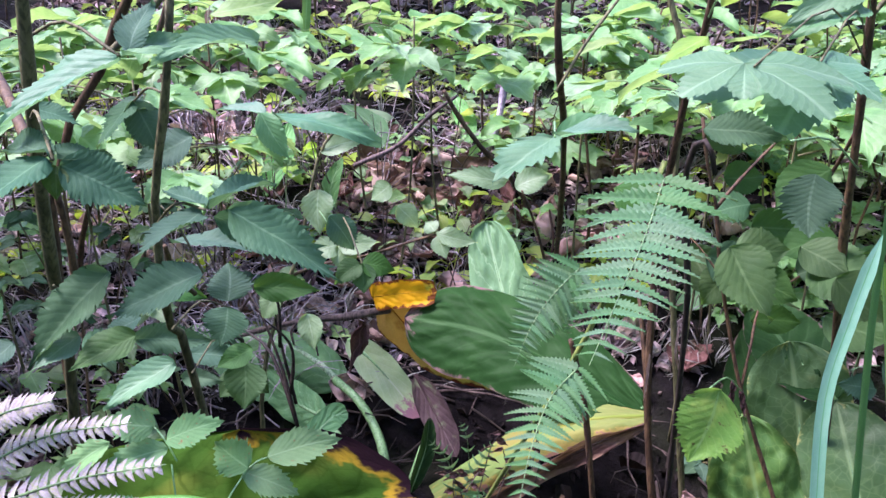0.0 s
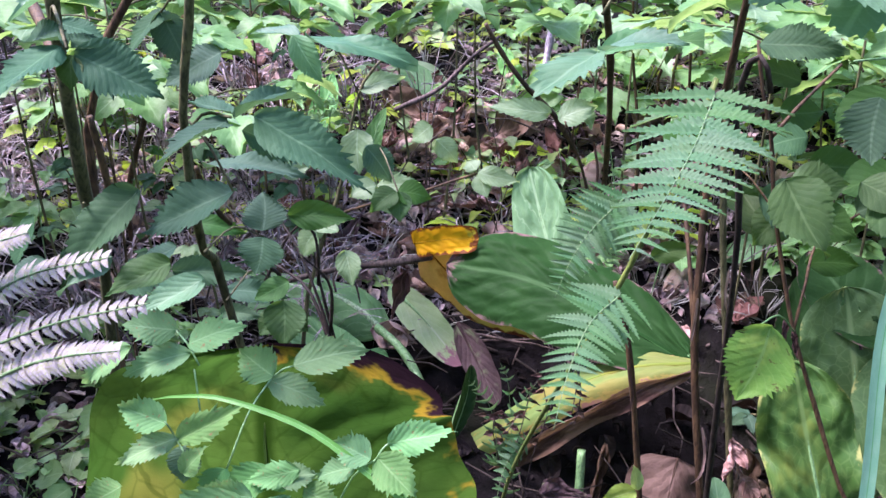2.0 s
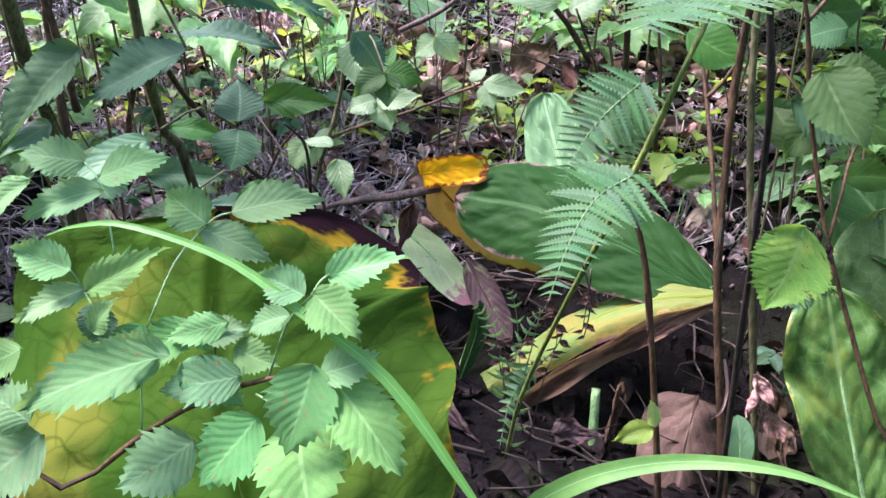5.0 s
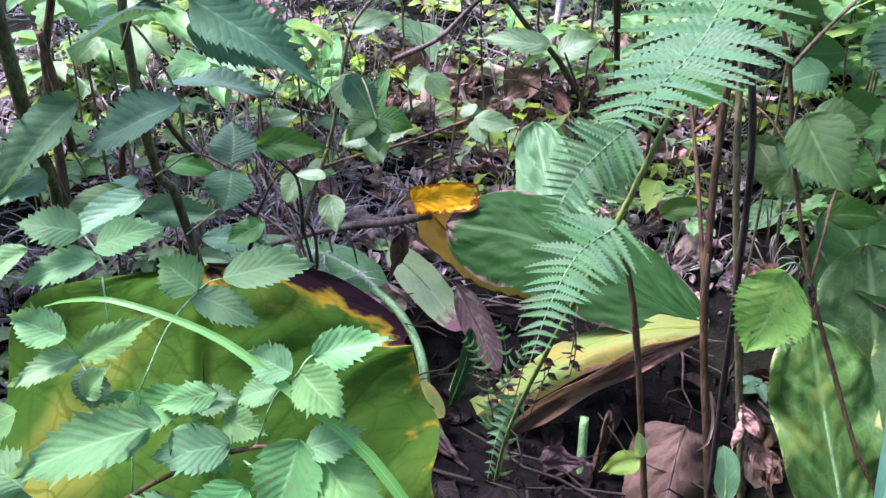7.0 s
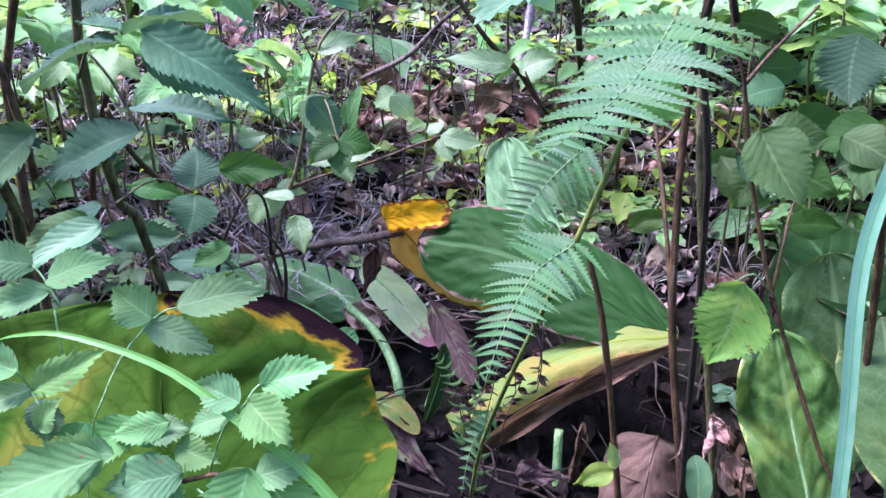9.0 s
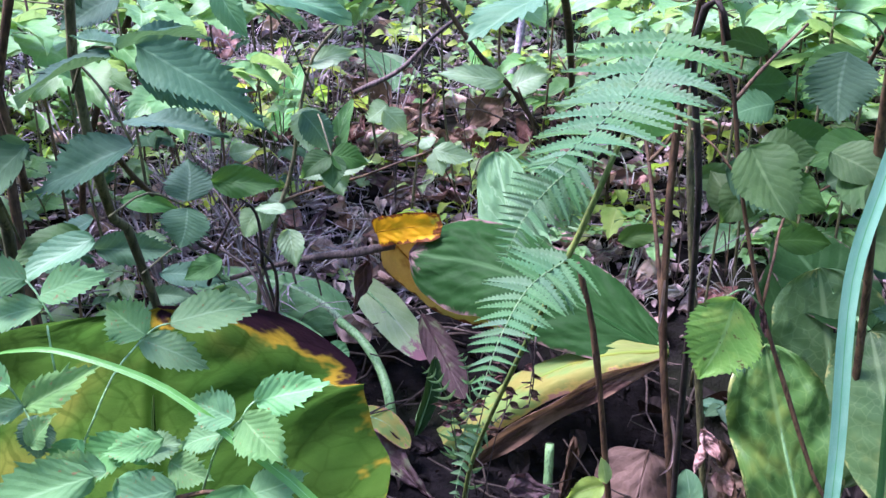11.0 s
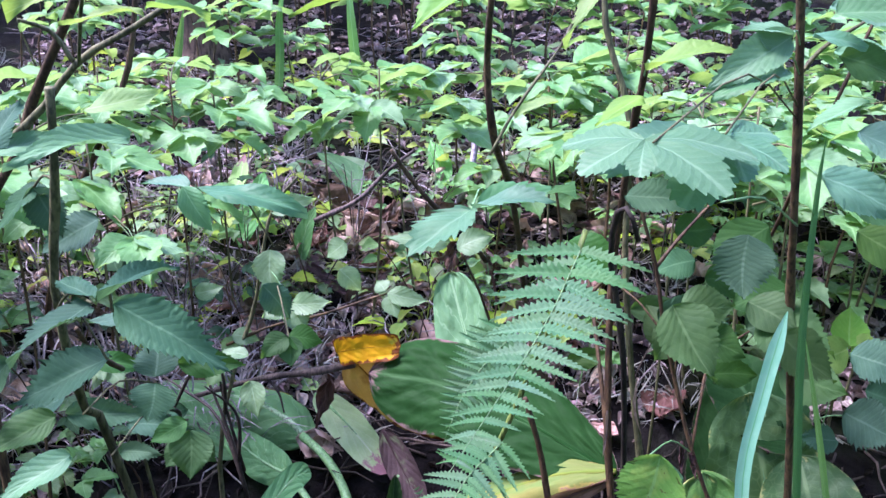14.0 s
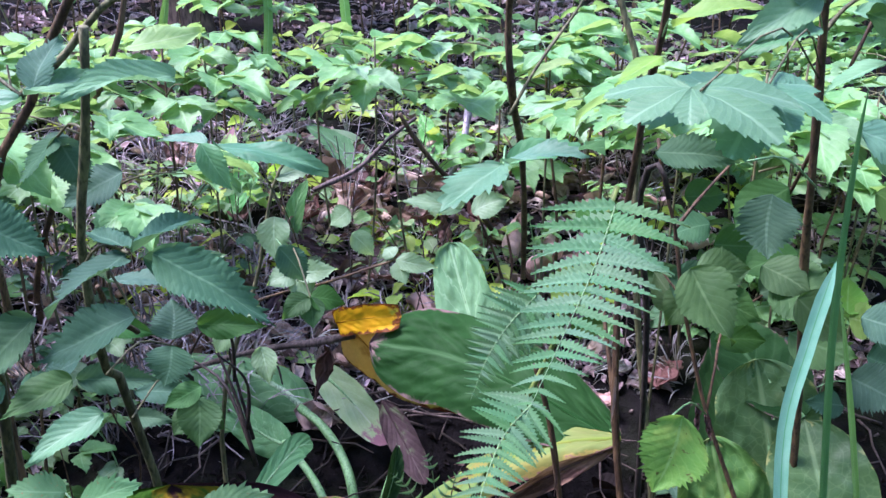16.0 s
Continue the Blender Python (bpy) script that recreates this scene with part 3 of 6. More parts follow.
def crumpled_data(seed, size=1.0, curl=1.0):
    """A dried, rolled and crumpled leaf, about a unit long."""
    rows, half = 22, 6
    verts, uvs = [], []
    for i in range(rows):
        u = i / (rows - 1)
        w = 0.26 * ovate(u, 0.45) + 0.004
        for j in range(2 * half + 1):
            v = (j - half) / half
            ang = v * curl * (1.1 + 0.8 * math.sin(3 * u + seed))
            rad = w / max(0.25, curl)
            q = Vector((u * 3.1 + seed, v * 1.7, seed * 1.7))
            x = rad * math.sin(ang) + 0.07 * noise.noise(q * 1.6)
            z = rad * (1 - math.cos(ang)) + 0.11 * noise.noise(q * 1.2 + Vector((3, 1, 0))) + 0.04 * noise.noise(q * 4)
            verts.append((x * size, (u + 0.06 * noise.noise(q * 2)) * size, (z - 0.25 * u * (1 - u)) * size))
            uvs.append((v * 0.5 + 0.5, u))
    return verts, grid_faces(rows, 2 * half + 1), uvs


CRUMPLED = {k: [mesh_of("crumpled_leaf", *crumpled_data(s + o, 1.0, c), m) for s, c in ((1, 0.6), (2, 1.2), (3, 1.9))] for k, o, m in (("brown", 0, M_BROWN), ("tan", 10, M_TAN), ("purple", 20, M_PURPLE))}


def dead_leaf(base, tip, width, kind="brown", up=(0, -0.5, 1), which=None, label="", parent=None, name="dead_leaf"):
    me = CRUMPLED[kind][which] if which is not None else RNG.choice(CRUMPLED[kind])
    m = blade_pose(base, tip, width * 2.2, up)
    if parent is not None:
        return part(name, me, parent, m, label)
    words = {"brown": "crumpled dark brown dead leaf on the soil", "tan": "dry curled tan leaf lying in the litter", "purple": "withered purplish leaf lying on the soil"}
    return single(name, me, label or words[kind], "dead leaf", "dead leaves", m=m)


# ---- ground ----
def ground_z(x, y):
    z = -0.05
    z += 0.3 * max(0, min(y, 3.3) - 1.75) + 0.2 * max(0, min(y, 9.0) - 3.3)
    z -= 0.14 * math.exp(-((x - 0.55) / 0.4) ** 2 - ((y - 1.62) / 0.3) ** 2)
    z += 0.05 * noise.noise(Vector((x * 0.9, y * 0.9, 0))) + 0.022 * noise.noise(Vector((x * 3.7, y * 3.7, 4))) + 0.008 * noise.noise(Vector((x * 13, y * 13, 9)))
    return z


def build_ground():
    def axis(lo, hi, step, far):
        inner = list(np.arange(lo, hi, step))
        out, d, a = [], step, hi
        while a < far:
            d *= 1.35
            a += d
            out.append(a)
        low, d, a = [], step, lo
        while a > -far:
            d *= 1.35
            a -= d
            low.append(a)
        return low[::-1] + inner + out
    xs, ys = axis(-2.2, 2.6, 0.025, 900), axis(0.4, 5.5, 0.025, 900)
    verts = [(x, y, ground_z(x, y)) for y in ys for x in xs]
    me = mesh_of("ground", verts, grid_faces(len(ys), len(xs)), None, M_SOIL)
    single("ground", me, "forest soil with moss and crumbs, plant shade in its near-black colour", "ground", kind="structure")


build_ground()


# ---- broad-leaved cabbage plant in the middle ----
cabbage = thing("skunk_cabbage", (0.202, 1.75, -0.184), "collapsing swamp plant with huge green and yellowing leaves", "plant")
broad_leaf(cabbage, [(0.524, 1.48, 0.28), (0.335, 1.6, 0.339), (0.161, 1.72, 0.363), (-0.02, 1.79, 0.362)], 0.235, (-0.1, -0.75, 0.75), M_CAB, label="glossy green leaf with a browned end, darkened in colour for overhead shade", profile=(0.7, 0.6), cup=-0.03, curl=0.2, ruffle=0.05, pucker=0.055, veins=6, blunt=2.9, seed=3, rows=80, half=20, rib_mat=M_CAB)
broad_leaf(cabbage, [(-0.075, 1.86, 0.369), (0.006, 1.86, 0.279), (0.125, 1.85, 0.212), (0.28, 1.84, 0.173)], 0.135, (-0.3, -0.95, 0.1), M_ORANGEFADE, label="orange leaf fading to yellow-green behind the dark one", profile=(0.4, 0.35), cup=0.1, ruffle=0.06, pucker=0.05, blunt=3.2, seed=5, rib_mat=M_ORANGE, rib=0.003)
broad_leaf(cabbage, [(-0.106, 1.84, 0.392), (-0.06, 1.82, 0.409), (-0.008, 1.81, 0.42), (0.056, 1.8, 0.427)], 0.072, (-0.1, -1, 0.25), M_ORANGE, label="bright orange turned-over flap", profile=(0.35, 0.2), cup=0.25, ruffle=0.12, pucker=0.05, blunt=5.0, seed=6, rib_mat=M_ORANGE, rib=0.002)
broad_leaf(cabbage, [(0.295, 1.72, 0.24), (0.255, 1.78, 0.316), (0.215, 1.86, 0.432), (0.176, 1.95, 0.561)], 0.16, (-0.3, -0.6, 0.8), M_CABL, label="pale green upright leaf with a light midrib", profile=(0.3, 0.4), cup=0.15, pucker=0.055, ruffle=0.06, rows=60, half=16, blunt=2.8, seed=8, rib=0.008)
broad_leaf(cabbage, [(0.518, 1.46, 0.304), (0.393, 1.5, 0.265), (0.263, 1.56, 0.166), (0.129, 1.62, 0.019), (-0.061, 1.68, -0.18)], 0.105, (0.05, -0.45, 1), M_YELLOW, label="fallen yellow leaf browning along its edge", profile=(0.5, 0.5), cup=0.15, curl=0.7, ruffle=0.07, pucker=0.08, blunt=2.4, seed=11, rib_mat=M_YELLOW)
broad_leaf(cabbage, [(0.503, 1.43, 0.304), (0.398, 1.44, 0.244), (0.283, 1.48, 0.137), (0.155, 1.54, -0.014), (-0.006, 1.6, -0.191)], 0.052, (0.15, -1, 0.15), M_SHEATH, label="brown rolled edge of a dying leaf", profile=(0.45, 0.6), cup=0.6, ruffle=0.16, pucker=0.16, seed=13, rib_mat=M_BROWN, rib=0.004)
broad_leaf(cabbage, [(0.51, 1.5, 0.295), (0.403, 1.58, 0.281), (0.266, 1.66, 0.255)], 0.11, (0, -0.85, 0.5), M_CAB, label="green leaf under the large one, darkened in colour for shade", profile=(0.5, 0.6), cup=-0.15, pucker=0.03, seed=19)
broad_leaf(cabbage, [(-0.185, 1.95, 0.215), (-0.108, 1.9, 0.167), (-0.046, 1.85, 0.121), (0.016, 1.8, 0.066)], 0.095, (-0.35, -0.75, 0.75), M_PINK, label="pale green leaf with a pink withered tip", profile=(0.45, 0.5), cup=0.3, pucker=0.03, seed=15)
broad_leaf(cabbage, [(0.005, 1.82, 0.182), (0.064, 1.74, 0.103), (0.113, 1.68, 0.031)], 0.075, (0.1, -0.9, 0.3), M_PURPLE, label="limp purple-brown withered leaf", profile=(0.45, 0.6), cup=0.4, ruffle=0.05, seed=17, rib_mat=M_PURPLE)
broad_leaf(cabbage, [(-0.196, 1.9, 0.102), (-0.275, 1.94, 0.153), (-0.373, 1.98, 0.181), (-0.509, 2.05, 0.168), (-0.663, 2.1, 0.166)], 0.17, (-0.1, -0.45, 0.9), M_CABL, label="long pale-ribbed green leaf folded over and lying low", profile=(0.5, 0.5), cup=-0.8, ruffle=0.05, pucker=0.04, blunt=2.6, seed=21, rows=50, half=14, rib=0.011, rib_mat=M_RIBPALE)
stem(cabbage, [(-0.214, 1.88, 0.129), (-0.15, 1.82, 0.108), (-0.102, 1.76, 0.072), (-0.069, 1.68, 0.036), (-0.055, 1.64, -0.067)], 0.011, 0.0125, M_STALK, name="leaf_stalk", nodes=False, wobble=0.02)
broad_leaf(cabbage, [(-0.384, 1.85, 0.081), (-0.459, 1.9, 0.136), (-0.532, 1.95, 0.167), (-0.624, 2, 0.179)], 0.1, (-0.2, -0.6, 0.8), M_CABL, label="pale green broad leaf under the stick", profile=(0.5, 0.45), cup=0.15, ruffle=0.08, pucker=0.06, seed=22)
broad_leaf(cabbage, [(-0.229, 1.78, 0.075), (-0.284, 1.8, 0.089), (-0.34, 1.83, 0.112), (-0.415, 1.88, 0.148)], 0.1, (-0.25, -0.75, 0.7), M_CABL, label="pale drooping leaf on the soil", profile=(0.45, 0.5), cup=-0.25, pucker=0.05, ruffle=0.08, seed=23, rib=0.007)
stem(cabbage, [(-0.244, 1.78, 0.091), (-0.179, 1.7, 0.067), (-0.131, 1.62, 0.044), (-0.097, 1.59, -0.061)], 0.009, 0.01, M_STALK, name="leaf_stalk", nodes=False, wobble=0.02)
broad_leaf(cabbage, [(-0.344, 2.1, 0.077), (-0.45, 2.14, 0.101), (-0.586, 2.2, 0.078)], 0.06, (-0.2, -0.4, 1), M_CAB, profile=(0.5, 0.6), cup=0.2, seed=25, rib=0.004)
broad_leaf(cabbage, [(-0.274, 1.5, 0.119), (-0.188, 1.6, 0.187), (-0.146, 1.62, 0.191)], 0.06, (0, -0.8, 0.6), M_CABL, profile=(0.5, 0.6), cup=0.2, seed=27, rib=0.004)
broad_leaf(cabbage, [(0, 1.6, -0.02), (0.035, 1.62, 0.089), (0.045, 1.64, 0.173)], 0.042, (0.4, -1, 0.2), M_CAB, profile=(0.5, 0.6), cup=0.5, seed=43, rib=0.003)
broad_leaf(cabbage, [(0.555, 1.3, 0.007), (0.553, 1.32, 0.067), (0.549, 1.35, 0.104)], 0.05, (-0.2, -0.8, 0.6), M_MINT, profile=(0.5, 0.6), cup=0.2, seed=45, rib=0.003)
stem(cabbage, [(-0.342, 2.1, 0.114), (-0.254, 2.05, 0.096), (-0.193, 2, 0.061)], 0.008, 0.009, M_STALK, name="leaf_stalk", nodes=False, wobble=0.02)
stem(cabbage, [(0.306, 1.45, -0.248), (0.299, 1.48, -0.08), (0.302, 1.52, 0.028)], 0.012, 0.01, M_STALK, name="leaf_stalk", nodes=False, wobble=0.02)
stem(cabbage, [(0, 1.66, -0.025), (0.025, 1.7, 0.046), (0.047, 1.74, 0.102)], 0.008, 0.004, M_STALK, name="leaf_stalk", nodes=False, wobble=0.02)
for a, b, w, k in (
    ((-0.231, 1.9, 0.11), (-0.109, 1.88, 0.083), 0.075, "tan"),
    ((-0.211, 1.88, 0.059), (-0.127, 1.88, 0.128), 0.06, "tan"),
    ((-0.127, 1.85, 0.317), (-0.168, 1.84, 0.179), 0.05, "brown"),
    ((0.354, 1.5, 0.06), (0.322, 1.45, -0.132), 0.05, "brown"),
    ((0.207, 1.45, -0.037), (0.318, 1.43, -0.029), 0.06, "purple"),
):
    dead_leaf(a, b, w, k, (0.1, -0.8, 0.4), parent=cabbage, name="withered_sheath", label="dry brown withered sheath")
broad_leaf(cabbage, [(-0.154, 1.58, 0.058), (-0.064, 1.53, 0.07), (-0.004, 1.5, 0.024)], 0.055, (0, -0.6, 0.9), M_YELLOW, label="short yellow leaf blotched with pink", profile=(0.5, 0.6), cup=0.2, seed=29, rib=0.003)
dead_leaf((-0.105, 1.52, 0.049), (0.052, 1.42, -0.05), 0.07, "purple", (0.2, -0.7, 0.6))
rolled = thing("dead_leaf", (0.468, 1.3, -0.091), "large rolled dull brown dead leaf leaning on the stems", "dead leaf", "dead leaves")
broad_leaf(rolled, [(0.491, 1.42, 0.093), (0.472, 1.38, 0.039), (0.455, 1.34, -0.056), (0.441, 1.3, -0.184)], 0.17, (-0.1, -1, 0.2), M_BROWN, rib=0.003, rib_mat=M_BROWN, profile=(0.5, 0.3), cup=-0.55, ruffle=0.08, pucker=0.03, blunt=3.0, seed=61)
dead_leaf((0.663, 1.5, 0.061), (0.688, 1.42, -0.081), 0.08, "brown", (0, -1, 0.4))
dead_leaf((0.649, 1.55, -0.062), (0.738, 1.5, -0.102), 0.08, "tan", (0, -1, 0.4))
dead_leaf((-0.043, 2.83, 0.283), (-0.221, 3.011, 0.391), 0.145, "tan", (0, -0.6, 1))
dead_leaf((-0.264, 2.814, 0.288), (-0.216, 2.962, 0.394), 0.148, "brown", (0, -0.8, 0.8))
dead_leaf((0.206, 2.649, 0.238), (0.183, 2.713, 0.385), 0.127, "brown", (0, -1, 0.5), 2)
dead_leaf((0.372, 2.731, 0.257), (0.294, 2.862, 0.342), 0.131, "brown", (0.3, -1, 0.5), 1)
dead_leaf((0.404, 2.626, 0.231), (0.46, 2.755, 0.379), 0.116, "tan", (-0.3, -1, 0.5), 2)
dead_leaf((-0.407, 2.307, 0.136), (-0.33, 2.464, 0.245), 0.074, "purple", (0, -0.7, 0.8))
dead_leaf((-0.855, 3.28, 0.416), (-1.06, 3.524, 0.507), 0.195, "brown", (0, -0.8, 0.7))
dead_leaf((-1.203, 3.733, 0.513), (-1.054, 3.967, 0.662), 0.304, "brown", (0, -1, 0.5), 2, "large reddish brown dead leaf leaning in the undergrowth")
dead_leaf((-1.02, 3.439, 0.452), (-0.795, 3.32, 0.435), 0.167, "tan", (0, -1, 0.7))
dead_leaf((-0.864, 3.555, 0.551), (-1.131, 3.67, 0.498), 0.184, "tan", (0, -1, 0.7))

# heaps of crumpled dead leaves
for k, (x, y, z) in enumerate((
    (0.121, 2.796, 0.291), (0.204, 2.847, 0.309), (0.289, 2.87, 0.314), (0.369, 2.82, 0.299), (0.41, 2.69, 0.26), (0.459, 2.585, 0.228), (0.49, 2.524, 0.212), (0.181, 2.682, 0.258), (0.11, 2.971, 0.345),
    (0.671, 2.991, 0.351), (0.744, 3.05, 0.369), (0.412, 2.984, 0.348), (-0.207, 3.074, 0.376), (-0.137, 2.997, 0.352), (-0.051, 2.977, 0.347), (-0.291, 3.051, 0.37), (-0.004, 2.849, 0.309), (-0.801, 3.242, 0.427),
    (-0.702, 3.16, 0.402), (-1.033, 4.058, 0.596), (-1, 4.223, 0.629), (-0.074, 3.037, 0.364), (-0.142, 2.922, 0.331), (-0.137, 2.607, 0.236), (-0.936, 3.307, 0.446), (-0.865, 3.22, 0.419), (-1.393, 4.193, 0.623),
)):
    a, ln = 2.3 * k + 0.4, RNG.uniform(0.09, 0.18)
    tip = (x + math.cos(a) * ln, y + 0.5 * math.sin(a) * ln, z + RNG.uniform(0.02, 0.14))
    dead_leaf((x, y, z), tip, ln * RNG.uniform(0.45, 0.7), ("brown", "tan", "brown", "purple")[k % 4], (RNG.uniform(-0.4, 0.4), -0.8, 0.7))

LITTER_BLADES = (
    ([(-0.178, 3.24, 0.413), (-0.232, 3.352, 0.481), (-0.383, 3.464, 0.551)], 0.101, M_CABL), ([(-0.099, 3.411, 0.445), (-0.243, 3.468, 0.504), (-0.445, 3.525, 0.47)], 0.057, M_PINK), ([(-0.609, 2.904, 0.301), (-0.558, 3.016, 0.443), (-0.54, 3.128, 0.546)], 0.101, M_CABL),
    ([(-0.355, 2.744, 0.268), (-0.337, 2.799, 0.394), (-0.3, 2.854, 0.48)], 0.066, M_CABL), ([(-0.727, 3.155, 0.388), (-0.663, 3.21, 0.487), (-0.644, 3.264, 0.586)], 0.087, M_PINK), ([(-0.095, 3.753, 0.526), (-0.231, 3.867, 0.559), (-0.309, 3.867, 0.547)], 0.103, M_PINK),
    ([(-1.156, 3.238, 0.437), (-1.295, 3.354, 0.435), (-1.357, 3.354, 0.482)], 0.116, M_CABL), ([(0.018, 2.769, 0.264), (-0.064, 2.769, 0.287), (-0.146, 2.769, 0.266)], 0.109, M_YELLOW), ([(0.077, 2.914, 0.338), (0.017, 2.797, 0.291), (-0.046, 2.797, 0.27)], 0.094, M_CABL),
    ([(0.11, 3.543, 0.583), (0.157, 3.411, 0.492), (0.18, 3.279, 0.427)], 0.092, M_CABL), ([(0.049, 2.725, 0.284), (-0.031, 2.665, 0.262), (-0.107, 2.606, 0.22)], 0.060, M_PURPLE), ([(0.948, 2.34, 0.21), (0.87, 2.34, 0.172), (0.808, 2.34, 0.135)], 0.087, M_CABL),
    ([(1.446, 3.118, 0.377), (1.352, 3.118, 0.442), (1.246, 3.118, 0.462)], 0.143, M_CABL), ([(-0.276, 2.1, 0.123), (-0.418, 2.15, 0.115), (-0.527, 2.2, 0.145)], 0.035, M_YELLOW), ([(-0.199, 2, 0.087), (-0.284, 2.05, 0.113), (-0.408, 2.1, 0.104)], 0.03, M_CABL),
    ([(-0.689, 1.9, -0.109), (-0.62, 1.9, -0.051), (-0.562, 1.95, -0.046)], 0.1, M_CABL), ([(-0.187, 2.155, 0.116), (-0.278, 2.209, 0.107), (-0.356, 2.263, 0.118)], 0.043, M_PINK), ([(-0.561, 2.202, 0.098), (-0.444, 2.149, 0.108), (-0.303, 2.097, 0.063)], 0.074, M_CABL),
)
for ctrl, w, m in LITTER_BLADES:
    pl = thing("fallen_leaf", ctrl[0], {M_CABL: "fallen pale green broad leaf in the litter", M_YELLOW: "fallen yellow broad leaf in the litter", M_PINK: "fallen pinkish green leaf in the litter", M_PURPLE: "fallen withered purple leaf in the litter"}[m], "fallen leaf", "fallen leaves")
    broad_leaf(pl, ctrl, w, (RNG.uniform(-0.3, 0.3), -0.6, 0.9), m, rib=0.003, profile=(0.42, 0.85), blunt=1.9, cup=0.3, ruffle=0.08, pucker=0.02, seed=RNG.randint(50, 90), rows=20, half=6)

# ---- sticks ----
s1 = thing("fallen_stick", (-0.378, 1.9, 0.268), "dark bare stick lying across the leaves", "stick")
stem(s1, [(-0.498, 1.92, 0.225), (-0.363, 1.9, 0.276), (-0.256, 1.88, 0.307), (-0.167, 1.86, 0.328), (-0.062, 1.83, 0.364)], 0.006, 0.0105, M_TWIG, name="shaft", wobble=0.1)
stem(s1, [(-0.308, 1.89, 0.294), (-0.323, 1.88, 0.27), (-0.316, 1.87, 0.236)], 0.004, 0.003, M_TWIG, name="side_twig", wobble=0.12)
stem(s1, [(-0.294, 1.89, 0.294), (-0.264, 1.87, 0.26), (-0.252, 1.86, 0.21)], 0.004, 0.002, M_TWIG, name="side_twig", wobble=0.12)
dead_leaf((-0.164, 2.106, 0.218), (-0.162, 2.095, 0.07), 0.035, "brown", (0.1, -0.9, 0.2), 2, parent=s1, name="hanging_scrap", label="rusty brown dead scrap hanging")
s2 = thing("standing_stick", (0.178, 2.993, 0.333), "thin grey-violet dead stick standing in the litter", "stick")
stem(s2, [(0.178, 2.993, 0.333), (0.208, 3.019, 0.411), (0.268, 3.071, 0.545), (0.289, 3.124, 0.649), (0.308, 3.189, 0.8)], 0.0157, 0.0124, M_STICK, name="shaft", wobble=0.1)
s3 = thing("dead_spray", (-0.194, 1.25, 0.4), "spray of thin black dead twigs", "twigs")
for ctrl in (
    [(-0.178, 1.2, 0.431), (-0.203, 1.22, 0.536), (-0.246, 1.25, 0.642), (-0.304, 1.3, 0.701)],
    [(-0.18, 1.2, 0.485), (-0.2, 1.2, 0.606), (-0.218, 1.22, 0.702)],
    [(-0.187, 1.2, 0.505), (-0.178, 1.18, 0.606), (-0.215, 1.15, 0.674)],
    [(-0.178, 1.2, 0.431), (-0.228, 1.25, 0.552), (-0.296, 1.3, 0.58), (-0.383, 1.34, 0.615)],
    [(-0.201, 1.2, 0.596), (-0.196, 1.18, 0.69), (-0.216, 1.15, 0.736)],
    [(-0.324, 1.3, 0.548), (-0.273, 1.28, 0.64), (-0.231, 1.25, 0.691)],
):
    stem(s3, ctrl, 0.0034, 0.0013, M_STEMDARK, name="twig", sides=6, n=10)

# ---- blistered leaf plant ----
cab2 = thing("skunk_cabbage", (0.737, 1.2, 0.149), "swamp plant with one tall blistered yellow-green leaf", "plant")
broad_leaf(cab2, [(0.72, 1.12, 0.046), (0.678, 1.17, 0.199), (0.643, 1.22, 0.335), (0.621, 1.26, 0.437)], 0.165, (-0.2, -1, 0.25), M_CABR, label="blistered yellow-green leaf with a wavy edge", profile=(0.62, 0.62), cup=0.15, ruffle=0.2, pucker=0.05, blunt=2.4, seed=31, veins=8, rib=0.006, rows=70, half=20)
broad_leaf(cab2, [(0.781, 1.25, 0.147), (0.781, 1.32, 0.293), (0.771, 1.37, 0.405), (0.757, 1.42, 0.508)], 0.235, (0.05, -0.95, 0.35), M_CABR, label="broad olive-green leaf with eaten holes", profile=(0.5, 0.5), cup=0.12, ruffle=0.06, pucker=0.025, blunt=2.4, seed=32, veins=8, rib=0.006, rows=70, half=20, holes=((0.9, 0.42, 0.016), (0.8, 0.72, 0.02), (0.66, 0.55, 0.012), (0.86, 0.6, 0.01)))
broad_leaf(cab2, [(0.837, 1.35, 0.417), (0.79, 1.45, 0.457), (0.73, 1.55, 0.523)], 0.17, (0.1, -0.8, 0.6), M_CAB, label="blue-green broad leaf", profile=(0.5, 0.55), cup=0.2, pucker=0.03, seed=33)
broad_leaf(cab2, [(0.844, 1.1, 0.207), (0.813, 1.2, 0.353), (0.81, 1.3, 0.445)], 0.18, (-0.4, -1, 0.4), M_CABR, profile=(0.5, 0.55), cup=0.2, pucker=0.04, seed=35)
broad_leaf(cab2, [(0.768, 1.6, 0.02), (0.827, 1.7, 0.212), (0.864, 1.8, 0.377)], 0.16, (-0.1, -1, 0.4), M_CAB, profile=(0.5, 0.55), cup=0.2, pucker=0.03, seed=37)

# ---- near yellowing leaf ----
cab3 = thing("skunk_cabbage", (-0.188, 0.5, 0.189), "plant with one huge yellowing leaf, its edge black-brown", "plant")
broad_leaf(cab3, [(-0.024, 0.38, 0.68), (-0.06, 0.45, 0.73), (-0.093, 0.52, 0.789), (-0.099, 0.58, 0.853)], 0.3, (-0.05, -0.72, 0.7), M_CABBIG, label="huge yellow-green leaf with a blackened rim", profile=(0.62, 0.34), cup=-0.06, ruffle=0.06, pucker=0.03, blunt=3.2, seed=41, rib_mat=M_CABBIG, rib=0.003, rows=70, half=20)

